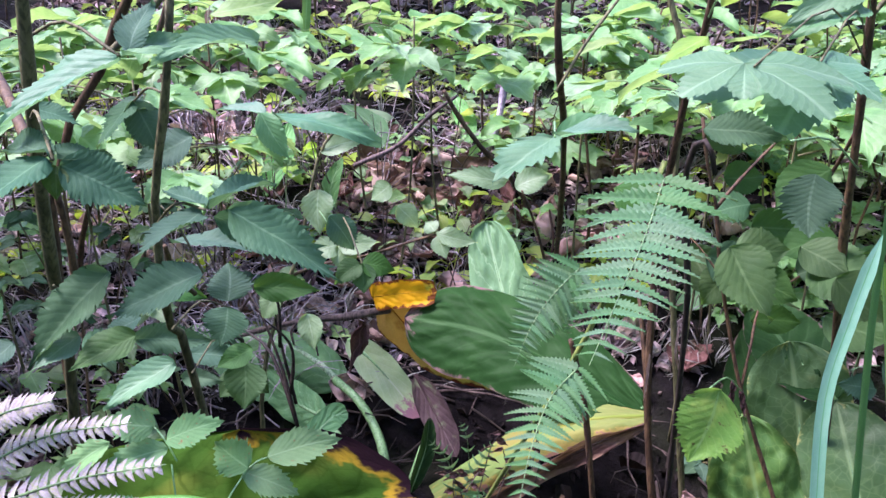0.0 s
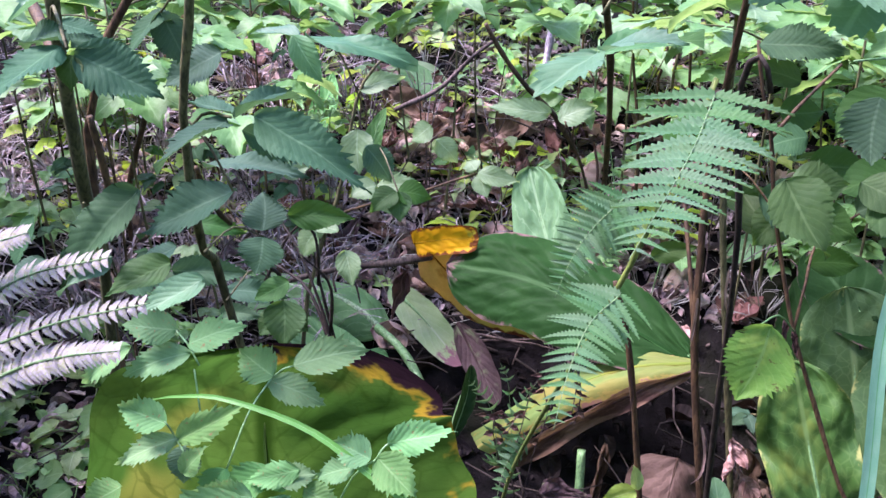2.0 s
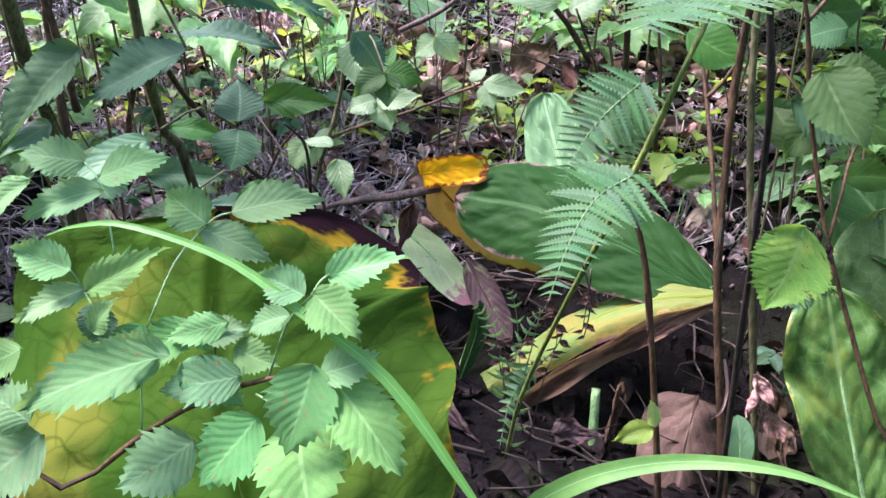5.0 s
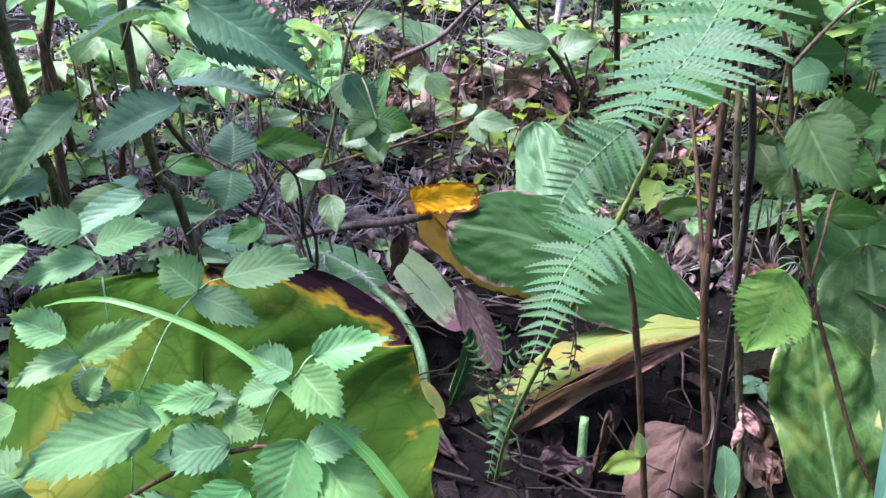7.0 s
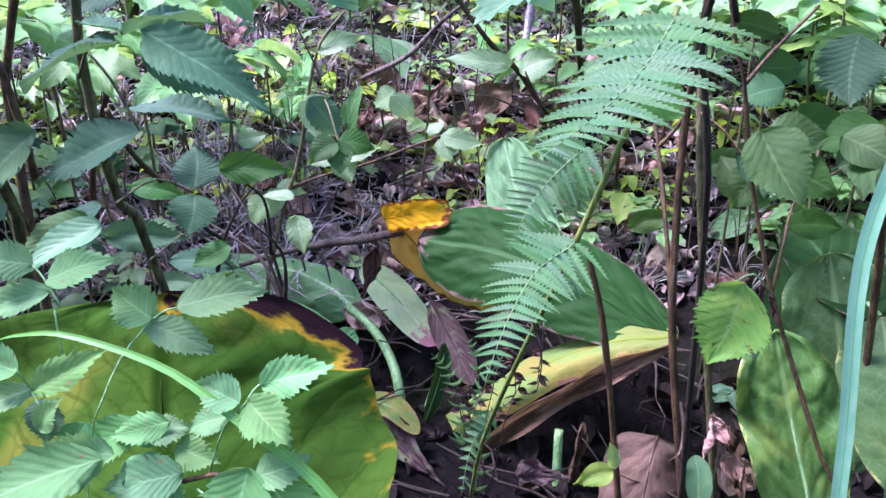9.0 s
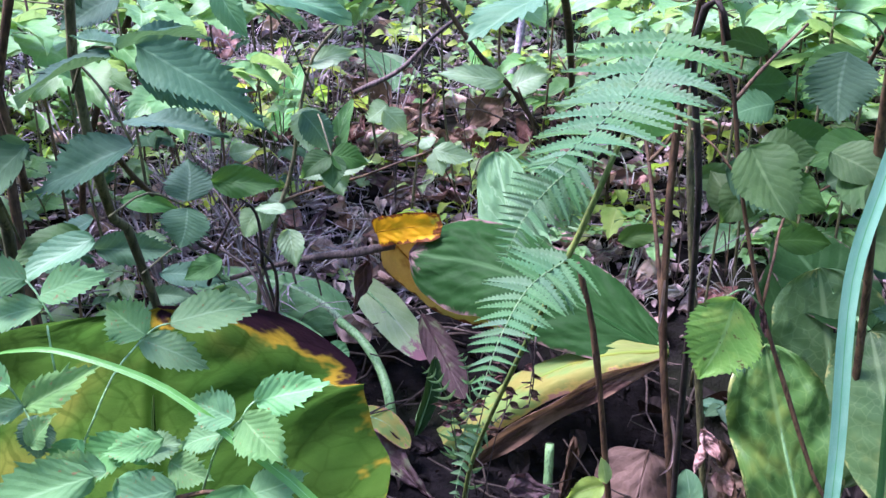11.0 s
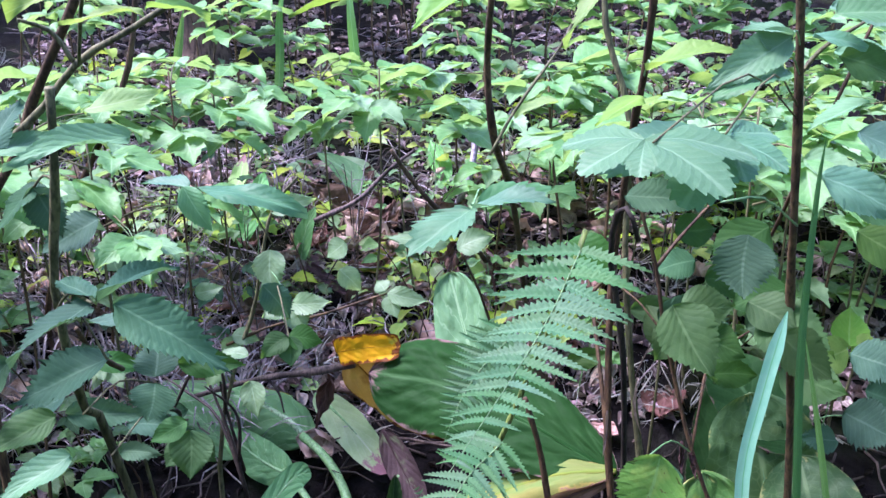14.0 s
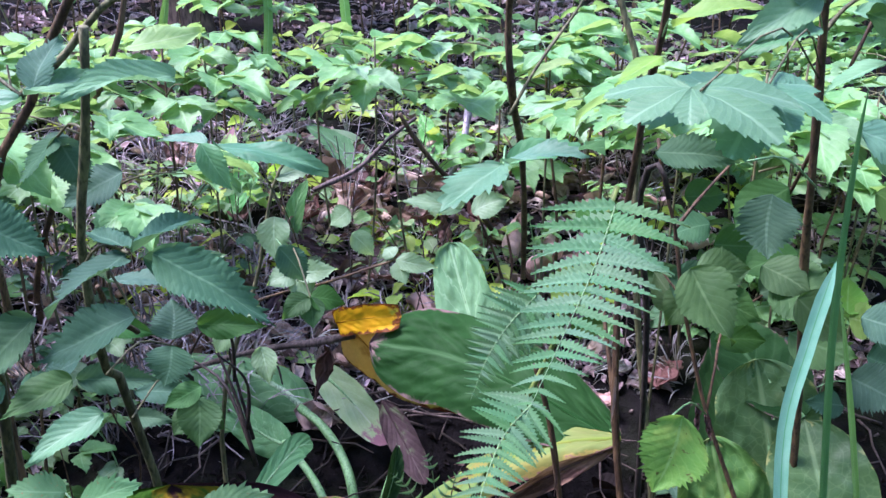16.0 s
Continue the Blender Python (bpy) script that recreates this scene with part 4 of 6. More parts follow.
# ---- bramble in front of it ----
br = thing("bramble_spray", (-0.152, 0.42, 0.73), "trailing bramble with pale toothed leaflets in threes", "bramble")
stem(br, [(-0.19, 0.4, 0.709), (-0.15, 0.42, 0.738), (-0.1, 0.42, 0.782), (-0.057, 0.41, 0.815), (-0.014, 0.4, 0.84), (0.026, 0.38, 0.855)], 0.0022, 0.0012, M_STEMRED, sides=6)
U1 = (0.05, -0.75, 0.75)
# three leaflets of the first group
for sk in (
    ((-0.013, 0.4, 0.841), (0.019, 0.38, 0.901)), ((0.019, 0.38, 0.901), (0.027, 0.385, 0.91)),
    ((-0.008, 0.4, 0.838), (0.029, 0.37, 0.863)), ((-0.021, 0.4, 0.83), (0.001, 0.38, 0.826)),
    ((-0.089, 0.43, 0.849), (-0.068, 0.48, 0.888)), ((-0.068, 0.48, 0.888), (-0.054, 0.488, 0.893)), ((-0.1, 0.42, 0.782), (-0.089, 0.43, 0.849)),
    ((-0.11, 0.46, 0.909), (-0.127, 0.47, 0.93)), ((-0.114, 0.46, 0.906), (-0.11, 0.45, 0.867)),
    ((-0.109, 0.42, 0.856), (-0.12, 0.43, 0.871)), ((-0.12, 0.43, 0.871), (-0.126, 0.43, 0.885)),
):
    stalk(br, sk[0], sk[1], 0.0006)
leaflet(br, (0.016, 0.38, 0.901), (-0.006, 0.385, 0.91), 0.0194, "bramble", U1)
leaflet(br, (0.026, 0.385, 0.909), (0.063, 0.38, 0.923), 0.0195, "bramble", U1)
leaflet(br, (0.02, 0.38, 0.903), (0.043, 0.36, 0.893), 0.0235, "bramble", U1)
leaflet(br, (0.022, 0.37, 0.865), (0.05, 0.37, 0.879), 0.0179, "bramble", U1)
leaflet(br, (0.029, 0.37, 0.862), (0.063, 0.34, 0.834), 0.0308, "bramble", U1)
leaflet(br, (0.02, 0.37, 0.871), (0.007, 0.345, 0.837), 0.0336, "bramble", U1)
leaflet(br, (0.007, 0.375, 0.834), (0.022, 0.33, 0.81), 0.0432, "bramble", U1)
leaflet(br, (-0.126, 0.47, 0.93), (-0.158, 0.46, 0.941), 0.0238, "bramble", U1)
leaflet(br, (-0.118, 0.465, 0.922), (-0.081, 0.47, 0.937), 0.0226, "bramble", U1)
leaflet(br, (-0.117, 0.465, 0.916), (-0.161, 0.45, 0.908), 0.0221, "bramble", U1)
leaflet(br, (-0.067, 0.48, 0.889), (-0.091, 0.485, 0.908), 0.0279, "bramble", U1)
leaflet(br, (-0.055, 0.488, 0.893), (-0.002, 0.508, 0.9), 0.0265, "bramble", U1)
leaflet(br, (-0.071, 0.48, 0.886), (-0.03, 0.475, 0.871), 0.0220, "bramble", U1)
leaflet(br, (-0.125, 0.43, 0.883), (-0.156, 0.43, 0.897), 0.0220, "bramble", U1)
leaflet(br, (-0.12, 0.43, 0.87), (-0.077, 0.43, 0.9), 0.0189, "bramble", U1)
leaflet(br, (-0.119, 0.43, 0.872), (-0.162, 0.42, 0.857), 0.0174, "bramble", U1)
leaflet(br, (-0.119, 0.44, 0.858), (-0.123, 0.43, 0.832), 0.0232, "shrub", U1)
leaflet(br, (-0.034, 0.41, 0.867), (-0.072, 0.41, 0.857), 0.0166, "bramble", U1)
leaflet(br, (-0.048, 0.41, 0.858), (-0.024, 0.41, 0.864), 0.0166, "bramble", U1)
leaflet(br, (0.002, 0.4, 0.878), (-0.024, 0.4, 0.869), 0.0154, "bramble", U1)
leaflet(br, (-0.033, 0.41, 0.852), (-0.009, 0.4, 0.849), 0.0183, "bramble", U1)
leaflet(br, (-0.064, 0.39, 0.857), (-0.129, 0.36, 0.847), 0.0315, "bramble", U1)
leaflet(br, (-0.027, 0.4, 0.841), (-0.066, 0.385, 0.843), 0.0251, "bramble", U1)
leaflet(br, (-0.063, 0.4, 0.852), (-0.096, 0.39, 0.865), 0.0180, "bramble", U1)
leaflet(br, (-0.115, 0.42, 0.852), (-0.098, 0.42, 0.873), 0.0165, "bramble", U1)
leaflet(br, (-0.135, 0.38, 0.821), (-0.158, 0.38, 0.839), 0.0265, "bramble", U1)
leaflet(br, (-0.054, 0.41, 0.851), (-0.04, 0.415, 0.866), 0.0150, "bramble", U1)
leaflet(br, (-0.158, 0.42, 0.839), (-0.182, 0.41, 0.83), 0.0221, "bramble", U1)
leaflet(br, (-0.086, 0.42, 0.857), (-0.103, 0.41, 0.83), 0.0216, "bramble", U1)
leaflet(br, (-0.056, 0.42, 0.858), (-0.096, 0.41, 0.834), 0.0245, "bramble", U1)
leaflet(br, (-0.058, 0.4, 0.848), (-0.025, 0.39, 0.83), 0.0247, "bramble", U1)
leaflet(br, (-0.016, 0.385, 0.827), (-0.045, 0.36, 0.802), 0.0333, "bramble", U1)
leaflet(br, (-0.054, 0.39, 0.806), (-0.094, 0.37, 0.789), 0.0348, "bramble", U1)
leaflet(br, (-0.13, 0.38, 0.814), (-0.168, 0.36, 0.791), 0.0386, "bramble", U1)
leaflet(br, (-0.155, 0.46, 0.923), (-0.193, 0.45, 0.899), 0.0197, "bramble", U1)
leaflet(br, (-0.185, 0.42, 0.814), (-0.224, 0.42, 0.787), 0.0232, "bramble", U1)
leaflet(br, (-0.171, 0.38, 0.742), (-0.113, 0.36, 0.746), 0.0378, "bramble", U1)
leaflet(br, (-0.067, 0.37, 0.76), (-0.034, 0.35, 0.752), 0.0359, "bramble", U1)

# ---- grass blades ----
grass_blade([(-0.126, 0.42, 0.909), (-0.104, 0.41, 0.919), (-0.072, 0.4, 0.925), (-0.023, 0.39, 0.914), (0.016, 0.375, 0.895), (0.057, 0.36, 0.869), (0.097, 0.34, 0.819)][::-1], 0.0062, (0, -0.8, 0.7), taper=0.95)
grass_blade([(0.112, 0.56, 0.589), (0.145, 0.55, 0.631), (0.182, 0.55, 0.654), (0.229, 0.55, 0.668), (0.277, 0.54, 0.678), (0.32, 0.53, 0.678), (0.368, 0.52, 0.664)], 0.0165, (0, -0.8, 0.6), taper=0.75)
sedge = thing("sedge_tuft", (0.499, 0.75, 0.604), "tall striped sedge blades beside the stems", "grass")
grass_blade([(0.493, 0.63, 0.232), (0.449, 0.63, 0.59), (0.442, 0.64, 0.7), (0.429, 0.65, 0.845), (0.436, 0.65, 0.936), (0.447, 0.65, 1.014)], 0.0125, (-0.6, -1, 0.2), M_SEDGE, parent=sedge, taper=0.08, fold=0.35, start=1)
grass_blade([(0.58, 0.78, 0.486), (0.545, 0.78, 0.749), (0.526, 0.78, 0.918), (0.519, 0.78, 1.073), (0.52, 0.78, 1.136)], 0.011, (0.3, -1, 0.2), M_GRASSDARK, parent=sedge, taper=0.5, fold=0.35, start=1)
grass_blade([(0.628, 0.78, 0.529), (0.576, 0.78, 0.749), (0.547, 0.78, 0.864), (0.529, 0.78, 0.931)], 0.009, (0.3, -1, 0.2), M_GRASS, parent=sedge, taper=0.6, fold=0.35, start=1)

for ctrl in (
    [(-0.137, 3, 0.863), (-0.152, 3, 0.994), (-0.163, 3, 1.151), (-0.172, 3.05, 1.322)],
    [(-0.514, 3.4, 0.839), (-0.499, 3.4, 0.976), (-0.493, 3.4, 1.11), (-0.46, 3.4, 1.261)],
    [(-0.156, 3.1, 0.879), (-0.237, 3.1, 0.964), (-0.296, 3.1, 1.036)],
    [(-1.006, 3.6, 0.839), (-0.972, 3.6, 0.983), (-0.934, 3.6, 1.146)],
):
    grass_blade(ctrl, 0.035, (0.2, -1, 0.3), M_GRASS, "broad pale upright grass blade", taper=0.5, fold=0.3, start=1)

# ---- ferns ----
fern = thing("fern", (0.124, 1, 0.16), "lady fern with fresh green arching lacy fronds", "fern")
stem(fern, [(0.107, 1.392, -0.093), (0.123, 1.2, 0.189), (0.141, 1.12, 0.327), (0.171, 1, 0.509), (0.226, 0.86, 0.759), (0.267, 0.84, 0.892), (0.297, 0.86, 0.966), (0.315, 0.87, 1.017)], 0.0036, 0.0032, M_FERNSTALK, name="frond_stalk", nodes=False, wobble=0.03)
frond(fern, [(0.299, 0.81, 1.013), (0.252, 0.68, 0.999), (0.203, 0.55, 0.999), (0.158, 0.42, 1.012)], 0.078, (-0.3, -0.8, 0.6), 19, slim=0.37, turn=0.3, lean=0.22)
frond(fern, [(0.217, 0.76, 0.816), (0.177, 0.68, 0.826), (0.151, 0.6, 0.824), (0.134, 0.53, 0.815)], 0.05, (-0.3, -0.9, 0.4), 18, slim=0.4, turn=0.3, lean=0.3)
frond(fern, [(0.248, 0.97, 0.844), (0.21, 0.93, 0.823), (0.181, 0.89, 0.8), (0.159, 0.86, 0.759)], 0.055, (-0.1, -0.9, 0.4), 17, slim=0.4, turn=0.3)
frond(fern, [(0.121, 1.3, 0.047), (0.133, 1.28, 0.184), (0.122, 1.25, 0.373), (0.106, 1.24, 0.428)], 0.026, (0, -1, 0.3), 10, slim=0.62, meshes=PINNAE_SMALL)
frond(fern, [(0.149, 1.2, 0.291), (0.116, 1.15, 0.27), (0.099, 1.1, 0.205)], 0.026, (0, -1, 0.3), 10, slim=0.62, meshes=PINNAE_SMALL)
frond(fern, [(0.107, 1.2, 0.237), (0.124, 1.19, 0.328), (0.146, 1.18, 0.392), (0.167, 1.17, 0.437)], 0.03, (0, -1, 0.3), 9, slim=0.55, meshes=PINNAE_SMALL)
frond(fern, [(0.105, 1.2, 0.237), (0.097, 1.18, 0.345), (0.077, 1.16, 0.414), (0.051, 1.14, 0.457)], 0.03, (0, -1, 0.3), 9, slim=0.55, meshes=PINNAE_SMALL)
frond(fern, [(0.254, 1, 0.823), (0.241, 1, 0.79), (0.226, 1, 0.749), (0.207, 1, 0.717)], 0.03, (0, -1, 0.3), 9, slim=0.55, meshes=PINNAE_SMALL)
frond(fern, [(0.267, 1.02, 0.795), (0.252, 1.02, 0.756), (0.248, 1.02, 0.717)], 0.026, (0, -1, 0.3), 9, slim=0.55, meshes=PINNAE_SMALL)
frond(fern, [(0.109, 1.2, 0.237), (0.138, 1.19, 0.293), (0.179, 1.18, 0.337)], 0.024, (0, -1, 0.3), 9, slim=0.55, meshes=PINNAE_SMALL)
stem(fern, [(0.47, 1.12, -0.016), (0.437, 1.06, 0.381), (0.411, 1, 0.64), (0.388, 0.95, 0.805), (0.371, 0.93, 0.897), (0.355, 0.92, 0.965), (0.354, 0.9, 1.024), (0.363, 0.88, 1.036), (0.376, 0.88, 1)], 0.0045, 0.003, M_STEMDARK, name="frond_stalk")
for ctrl, ln in (
    ([(0.129, 1.2, 0.238), (0.147, 1.19, 0.34), (0.159, 1.18, 0.414), (0.176, 1.18, 0.447)], 0.022),
    ([(0.111, 1.2, 0.237), (0.097, 1.19, 0.304), (0.097, 1.18, 0.351), (0.113, 1.18, 0.368)], 0.02),
    ([(0.119, 1.2, 0.237), (0.157, 1.19, 0.306), (0.184, 1.18, 0.348), (0.197, 1.18, 0.382)], 0.02),
    ([(0.213, 1, 0.594), (0.213, 1, 0.559), (0.21, 1, 0.527), (0.208, 1, 0.5)], 0.016),
    ([(0.151, 1.2, 0.144), (0.168, 1.18, 0.283), (0.187, 1.17, 0.37), (0.178, 1.16, 0.431)], 0.022), ([(0.141, 1.22, 0.139), (0.12, 1.2, 0.267), (0.097, 1.18, 0.35), (0.083, 1.17, 0.368)], 0.022),
    ([(0.189, 0.9, 0.659), (0.201, 0.9, 0.621), (0.204, 0.9, 0.589), (0.2, 0.9, 0.556)], 0.012), ([(0.158, 1.18, 0.352), (0.139, 1.17, 0.369), (0.121, 1.15, 0.35)], 0.016),
):
    dried = stem(fern, ctrl, 0.0012, 0.0007, M_TWIG, n=12, name="dried_frond", sides=5)
    for k, q in enumerate(curve_points(ctrl, 8)[3:]):
        out = Vector((ln * (0.9 if k % 2 else -0.9), -0.004, RNG.uniform(-0.6, 0.2) * ln))
        part("dried_leaflet", CRUMPLED["brown"][k % 3], dried, blade_pose(q, q + out, ln * 0.8, (RNG.uniform(-0.8, 0.8), -1, 0.4)))
pale = thing("fern", (-0.186, 0.3, 0.93), "bleached whitish fern frond close by", "fern")
for ctrl in (
    [(-0.113, 0.24, 1.068), (-0.094, 0.235, 1.085), (-0.075, 0.23, 1.098), (-0.056, 0.225, 1.106)],
    [(-0.122, 0.24, 1.044), (-0.098, 0.235, 1.066), (-0.065, 0.23, 1.088), (-0.03, 0.222, 1.1)],
    [(-0.123, 0.235, 1.035), (-0.098, 0.23, 1.054), (-0.057, 0.225, 1.074), (-0.019, 0.218, 1.087)],
    [(-0.115, 0.23, 1.032), (-0.074, 0.225, 1.056), (-0.051, 0.22, 1.066), (-0.029, 0.215, 1.072)],
):
    frond(pale, ctrl, 0.0066, (0.1, -0.75, 0.65), 30, slim=0.72, meshes=PINNAE_PALE, lean=0.5, shape=(0.3, 0.8), rib=0.0009)
stem(pale, [(-0.166, 0.25, 1.001), (-0.14, 0.25, 1.03), (-0.119, 0.245, 1.061), (-0.106, 0.24, 1.09)], 0.0015, 0.001, M_FERNRIB, name="frond_stalk", nodes=False)

# ---- woody stems ----
def shrub(at, label="tall leafy shrub stem in the undergrowth"):
    return thing("shrub", at, label, "shrub", "shrub stems")


sh1 = shrub((-0.47, 0.95, 0.46), "green-brown shrub stem with dark leaves")
stem(sh1, [(-0.52, 1.0, -0.002), (-0.381, 0.86, 0.754), (-0.342, 0.78, 0.882), (-0.297, 0.7, 1.026), (-0.267, 0.65, 1.108), (-0.246, 0.62, 1.178), (-0.232, 0.6, 1.226)], 0.0074, 0.0047, M_STEMGREEN)
stem(sh1, [(-0.384, 0.9, 0.959), (-0.389, 0.92, 0.894), (-0.403, 0.95, 0.812)], 0.004, 0.005, M_STEM, name="branch")
stem(sh1, [(-0.467, 0.95, 1.297), (-0.484, 0.98, 1.217), (-0.5, 1, 1.147), (-0.491, 1, 1.1), (-0.421, 0.9, 1.071), (-0.307, 0.72, 1.047)], 0.005, 0.0062, M_STEM, name="branch")
sh2 = shrub((-0.257, 1.05, 0.37), "shrub stem zigzagging up through dark leaves")
stem(sh2, [(-0.237, 1.05, 0.0), (-0.228, 0.86, 0.727), (-0.23, 0.8, 0.831), (-0.22, 0.76, 0.919), (-0.201, 0.72, 1.017), (-0.18, 0.7, 1.085), (-0.162, 0.68, 1.146), (-0.148, 0.66, 1.201)], 0.0054, 0.0036, M_STEMGREEN)
stem(sh2, [(-0.227, 0.8, 0.933), (-0.237, 0.84, 0.893), (-0.248, 0.9, 0.846), (-0.251, 0.95, 0.808)], 0.0026, 0.0034, M_STEM, name="branch")
stem(sh2, [(-0.225, 0.95, 0.772), (-0.224, 1, 0.725), (-0.222, 1.05, 0.683), (-0.254, 1.1, 0.615)], 0.0024, 0.0032, M_STEMDARK, name="branch")
sh3 = shrub((0.287, 1.35, 0.541), "slim brown shrub stem with pale leaves")
stem(sh3, [(0.459, 2.585, 0.2), (0.388, 2.1, 0.418), (0.33, 1.7, 0.694), (0.277, 1.38, 0.929), (0.233, 1.16, 1.054), (0.218, 1.12, 1.164), (0.22, 1.06, 1.27), (0.228, 1, 1.4)], 0.0075, 0.0037, M_STEM, n=24)
stem(sh3, [(0.223, 1.12, 1.046), (0.264, 1.14, 1.113), (0.322, 1.18, 1.185), (0.354, 1.2, 1.245)], 0.0023, 0.0016, M_STEMGREEN, name="branch")
stem(sh3, [(0.232, 1.18, 0.767), (0.211, 1.16, 0.833), (0.185, 1.14, 0.896)], 0.0023, 0.0016, M_STEM, name="branch")
sh4 = shrub((0.623, 1.35, -0.181), "straight green-brown shrub stem")
stem(sh4, [(0.633, 1.32, -0.229), (0.595, 1.35, 0.014), (0.548, 1.38, 0.348), (0.513, 1.4, 0.588), (0.491, 1.42, 0.814), (0.489, 1.44, 1.033), (0.439, 1.46, 1.202), (0.44, 1.48, 1.349)], 0.0076, 0.0047, M_STEMGREEN, n=22)
sh5 = shrub((0.542, 1.3, -0.133), "reddish brown shrub stem with peeling bark")
stem(sh5, [(0.553, 1.28, -0.188), (0.521, 1.32, 0.052), (0.48, 1.36, 0.358), (0.468, 1.38, 0.575), (0.468, 1.4, 0.771), (0.461, 1.3, 1.047), (0.46, 1.25, 1.135), (0.454, 1.2, 1.267), (0.453, 1.18, 1.341)], 0.0082, 0.0047, M_STEMRED, n=22)
stem(sh5, [(0.481, 1.38, 0.394), (0.467, 1.45, 0.545), (0.46, 1.55, 0.665), (0.448, 1.6, 0.75)], 0.0047, 0.0031, M_STEMRED, name="branch")
stem(sh5, [(0.46, 1.55, 0.665), (0.484, 1.55, 0.693), (0.506, 1.55, 0.731)], 0.0039, 0.0031, M_STEM, name="branch")
sh6 = shrub((0.396, 1.25, -0.015), "dark broken stem stub")
stem(sh6, [(0.414, 1.28, -0.117), (0.387, 1.3, 0.119), (0.343, 1.3, 0.415), (0.316, 1.3, 0.524), (0.304, 1.3, 0.566)], 0.0066, 0.0047, M_STEMRED)
sh7 = shrub((0.648, 1, 0.292), "thin dark red stem with forked branches")
stem(sh7, [(0.675, 1, 0.239), (0.621, 1.03, 0.369), (0.569, 1.06, 0.503), (0.533, 1.08, 0.6), (0.503, 1.1, 0.71), (0.479, 1.1, 0.798), (0.461, 1.1, 0.888), (0.44, 1.1, 0.951), (0.424, 1.1, 1.018)], 0.0037, 0.0023, M_STEMRED, n=20)
stem(sh7, [(0.533, 1.08, 0.6), (0.545, 1.1, 0.66), (0.573, 1.15, 0.716), (0.649, 1.2, 0.742)], 0.0023, 0.0016, M_STEMRED, name="branch")
stem(sh7, [(0.481, 1.1, 0.783), (0.448, 1.12, 0.823), (0.424, 1.15, 0.838)], 0.0016, 0.0012, M_STEM, name="branch")
stem(sh7, [(0.461, 1.1, 0.888), (0.498, 1.12, 0.927), (0.56, 1.16, 0.976)], 0.0027, 0.0020, M_STEMRED, name="branch")
sh8 = shrub((0.798, 1.2, 0.521), "upright brown shrub stem")
stem(sh8, [(0.777, 1.25, 0.377), (0.697, 1.18, 0.791), (0.664, 1.14, 0.953), (0.626, 1.1, 1.162), (0.6, 1.07, 1.271), (0.58, 1.05, 1.349)], 0.0070, 0.0051, M_STEM, n=18)
stem(sh8, [(0.627, 1.1, 1.155), (0.663, 1.12, 1.189), (0.738, 1.16, 1.223), (0.83, 1.2, 1.273)], 0.0031, 0.0020, M_STEMGREEN, name="branch")
stem(sh8, [(0.66, 1.14, 0.996), (0.667, 1.2, 0.916), (0.667, 1.26, 0.837)], 0.0031, 0.0023, M_STEMRED, name="branch")
stem(sh8, [(0.776, 1.3, 1.081), (0.812, 1.3, 1.195), (0.836, 1.3, 1.262)], 0.0031, 0.0023, M_STEM, name="branch")
sh9 = shrub((-1.038, 2.2, 0.098), "brown stem standing behind the dark leaves")
stem(sh9, [(-1.048, 2.3, 0.314), (-0.883, 2.2, 0.65), (-0.734, 2.2, 0.918), (-0.659, 2.2, 1.082), (-0.613, 2.2, 1.32)], 0.0094, 0.0070, M_STEMRED)
sh10 = shrub((-0.39, 0.95, 0.95), "dark shrub stem leaning over")
stem(sh10, [(-0.453, 1, 0.835), (-0.328, 0.95, 1.104), (-0.267, 0.92, 1.197), (-0.22, 0.9, 1.263), (-0.181, 0.88, 1.334)], 0.0059, 0.0047, M_STEM)
stem(sh10, [(-0.279, 0.8, 1.12), (-0.229, 0.8, 1.159), (-0.179, 0.79, 1.208), (-0.124, 0.78, 1.237), (-0.067, 0.77, 1.269), (-0.027, 0.76, 1.298)], 0.0035, 0.0027, M_STEMGREEN, name="branch")
stem(sh10, [(-0.184, 0.79, 1.208), (-0.196, 0.78, 1.235), (-0.214, 0.76, 1.247)], 0.0023, 0.0016, M_STEMGREEN, name="branch")

# peeling bark and dried leaf remains on the stems
def bark_strip(parent, ctrl, width=0.006, material=None):
    part("bark_strip", mesh_of("bark_strip", *ribbon_data(ctrl, width, (0.2, -1, 0.2), rows=10, fold=0.5, taper=0.4, start=0.6), material or M_TAN), parent)


bark_strip(sh5, [(0.483, 1.27, 0.283), (0.492, 1.26, 0.23), (0.483, 1.24, 0.196), (0.465, 1.23, 0.184)])
bark_strip(sh5, [(0.459, 1.33, 0.522), (0.459, 1.33, 0.467), (0.455, 1.32, 0.428)])
bark_strip(sh4, [(0.567, 1.34, 0.212), (0.583, 1.33, 0.154), (0.58, 1.32, 0.068)])
bark_strip(sh4, [(0.519, 1.37, 0.558), (0.517, 1.36, 0.508), (0.534, 1.36, 0.453)], 0.005)
bark_strip(sh6, [(0.339, 1.28, 0.404), (0.351, 1.28, 0.346), (0.347, 1.27, 0.305)], 0.005, M_BROWN)
bark_strip(sh3, [(0.23, 1.16, 0.861), (0.239, 1.16, 0.814), (0.236, 1.16, 0.776)], 0.004, M_BROWN)
for a, b, w in (((0.561, 1.33, 0.212), (0.596, 1.31, 0.157), 0.03), ((0.569, 1.33, 0.18), (0.552, 1.31, 0.129), 0.03), ((0.584, 1.32, 0.149), (0.624, 1.3, 0.086), 0.035)):
    dead_leaf(a, b, w, "tan", (0, -1, 0.3), parent=sh4, name="dried_leaf")
leaflet(sh6, (0.379, 1.28, 0.12), (0.306, 1.26, 0.1), 0.0444, "young", (0, -0.9, 0.6))
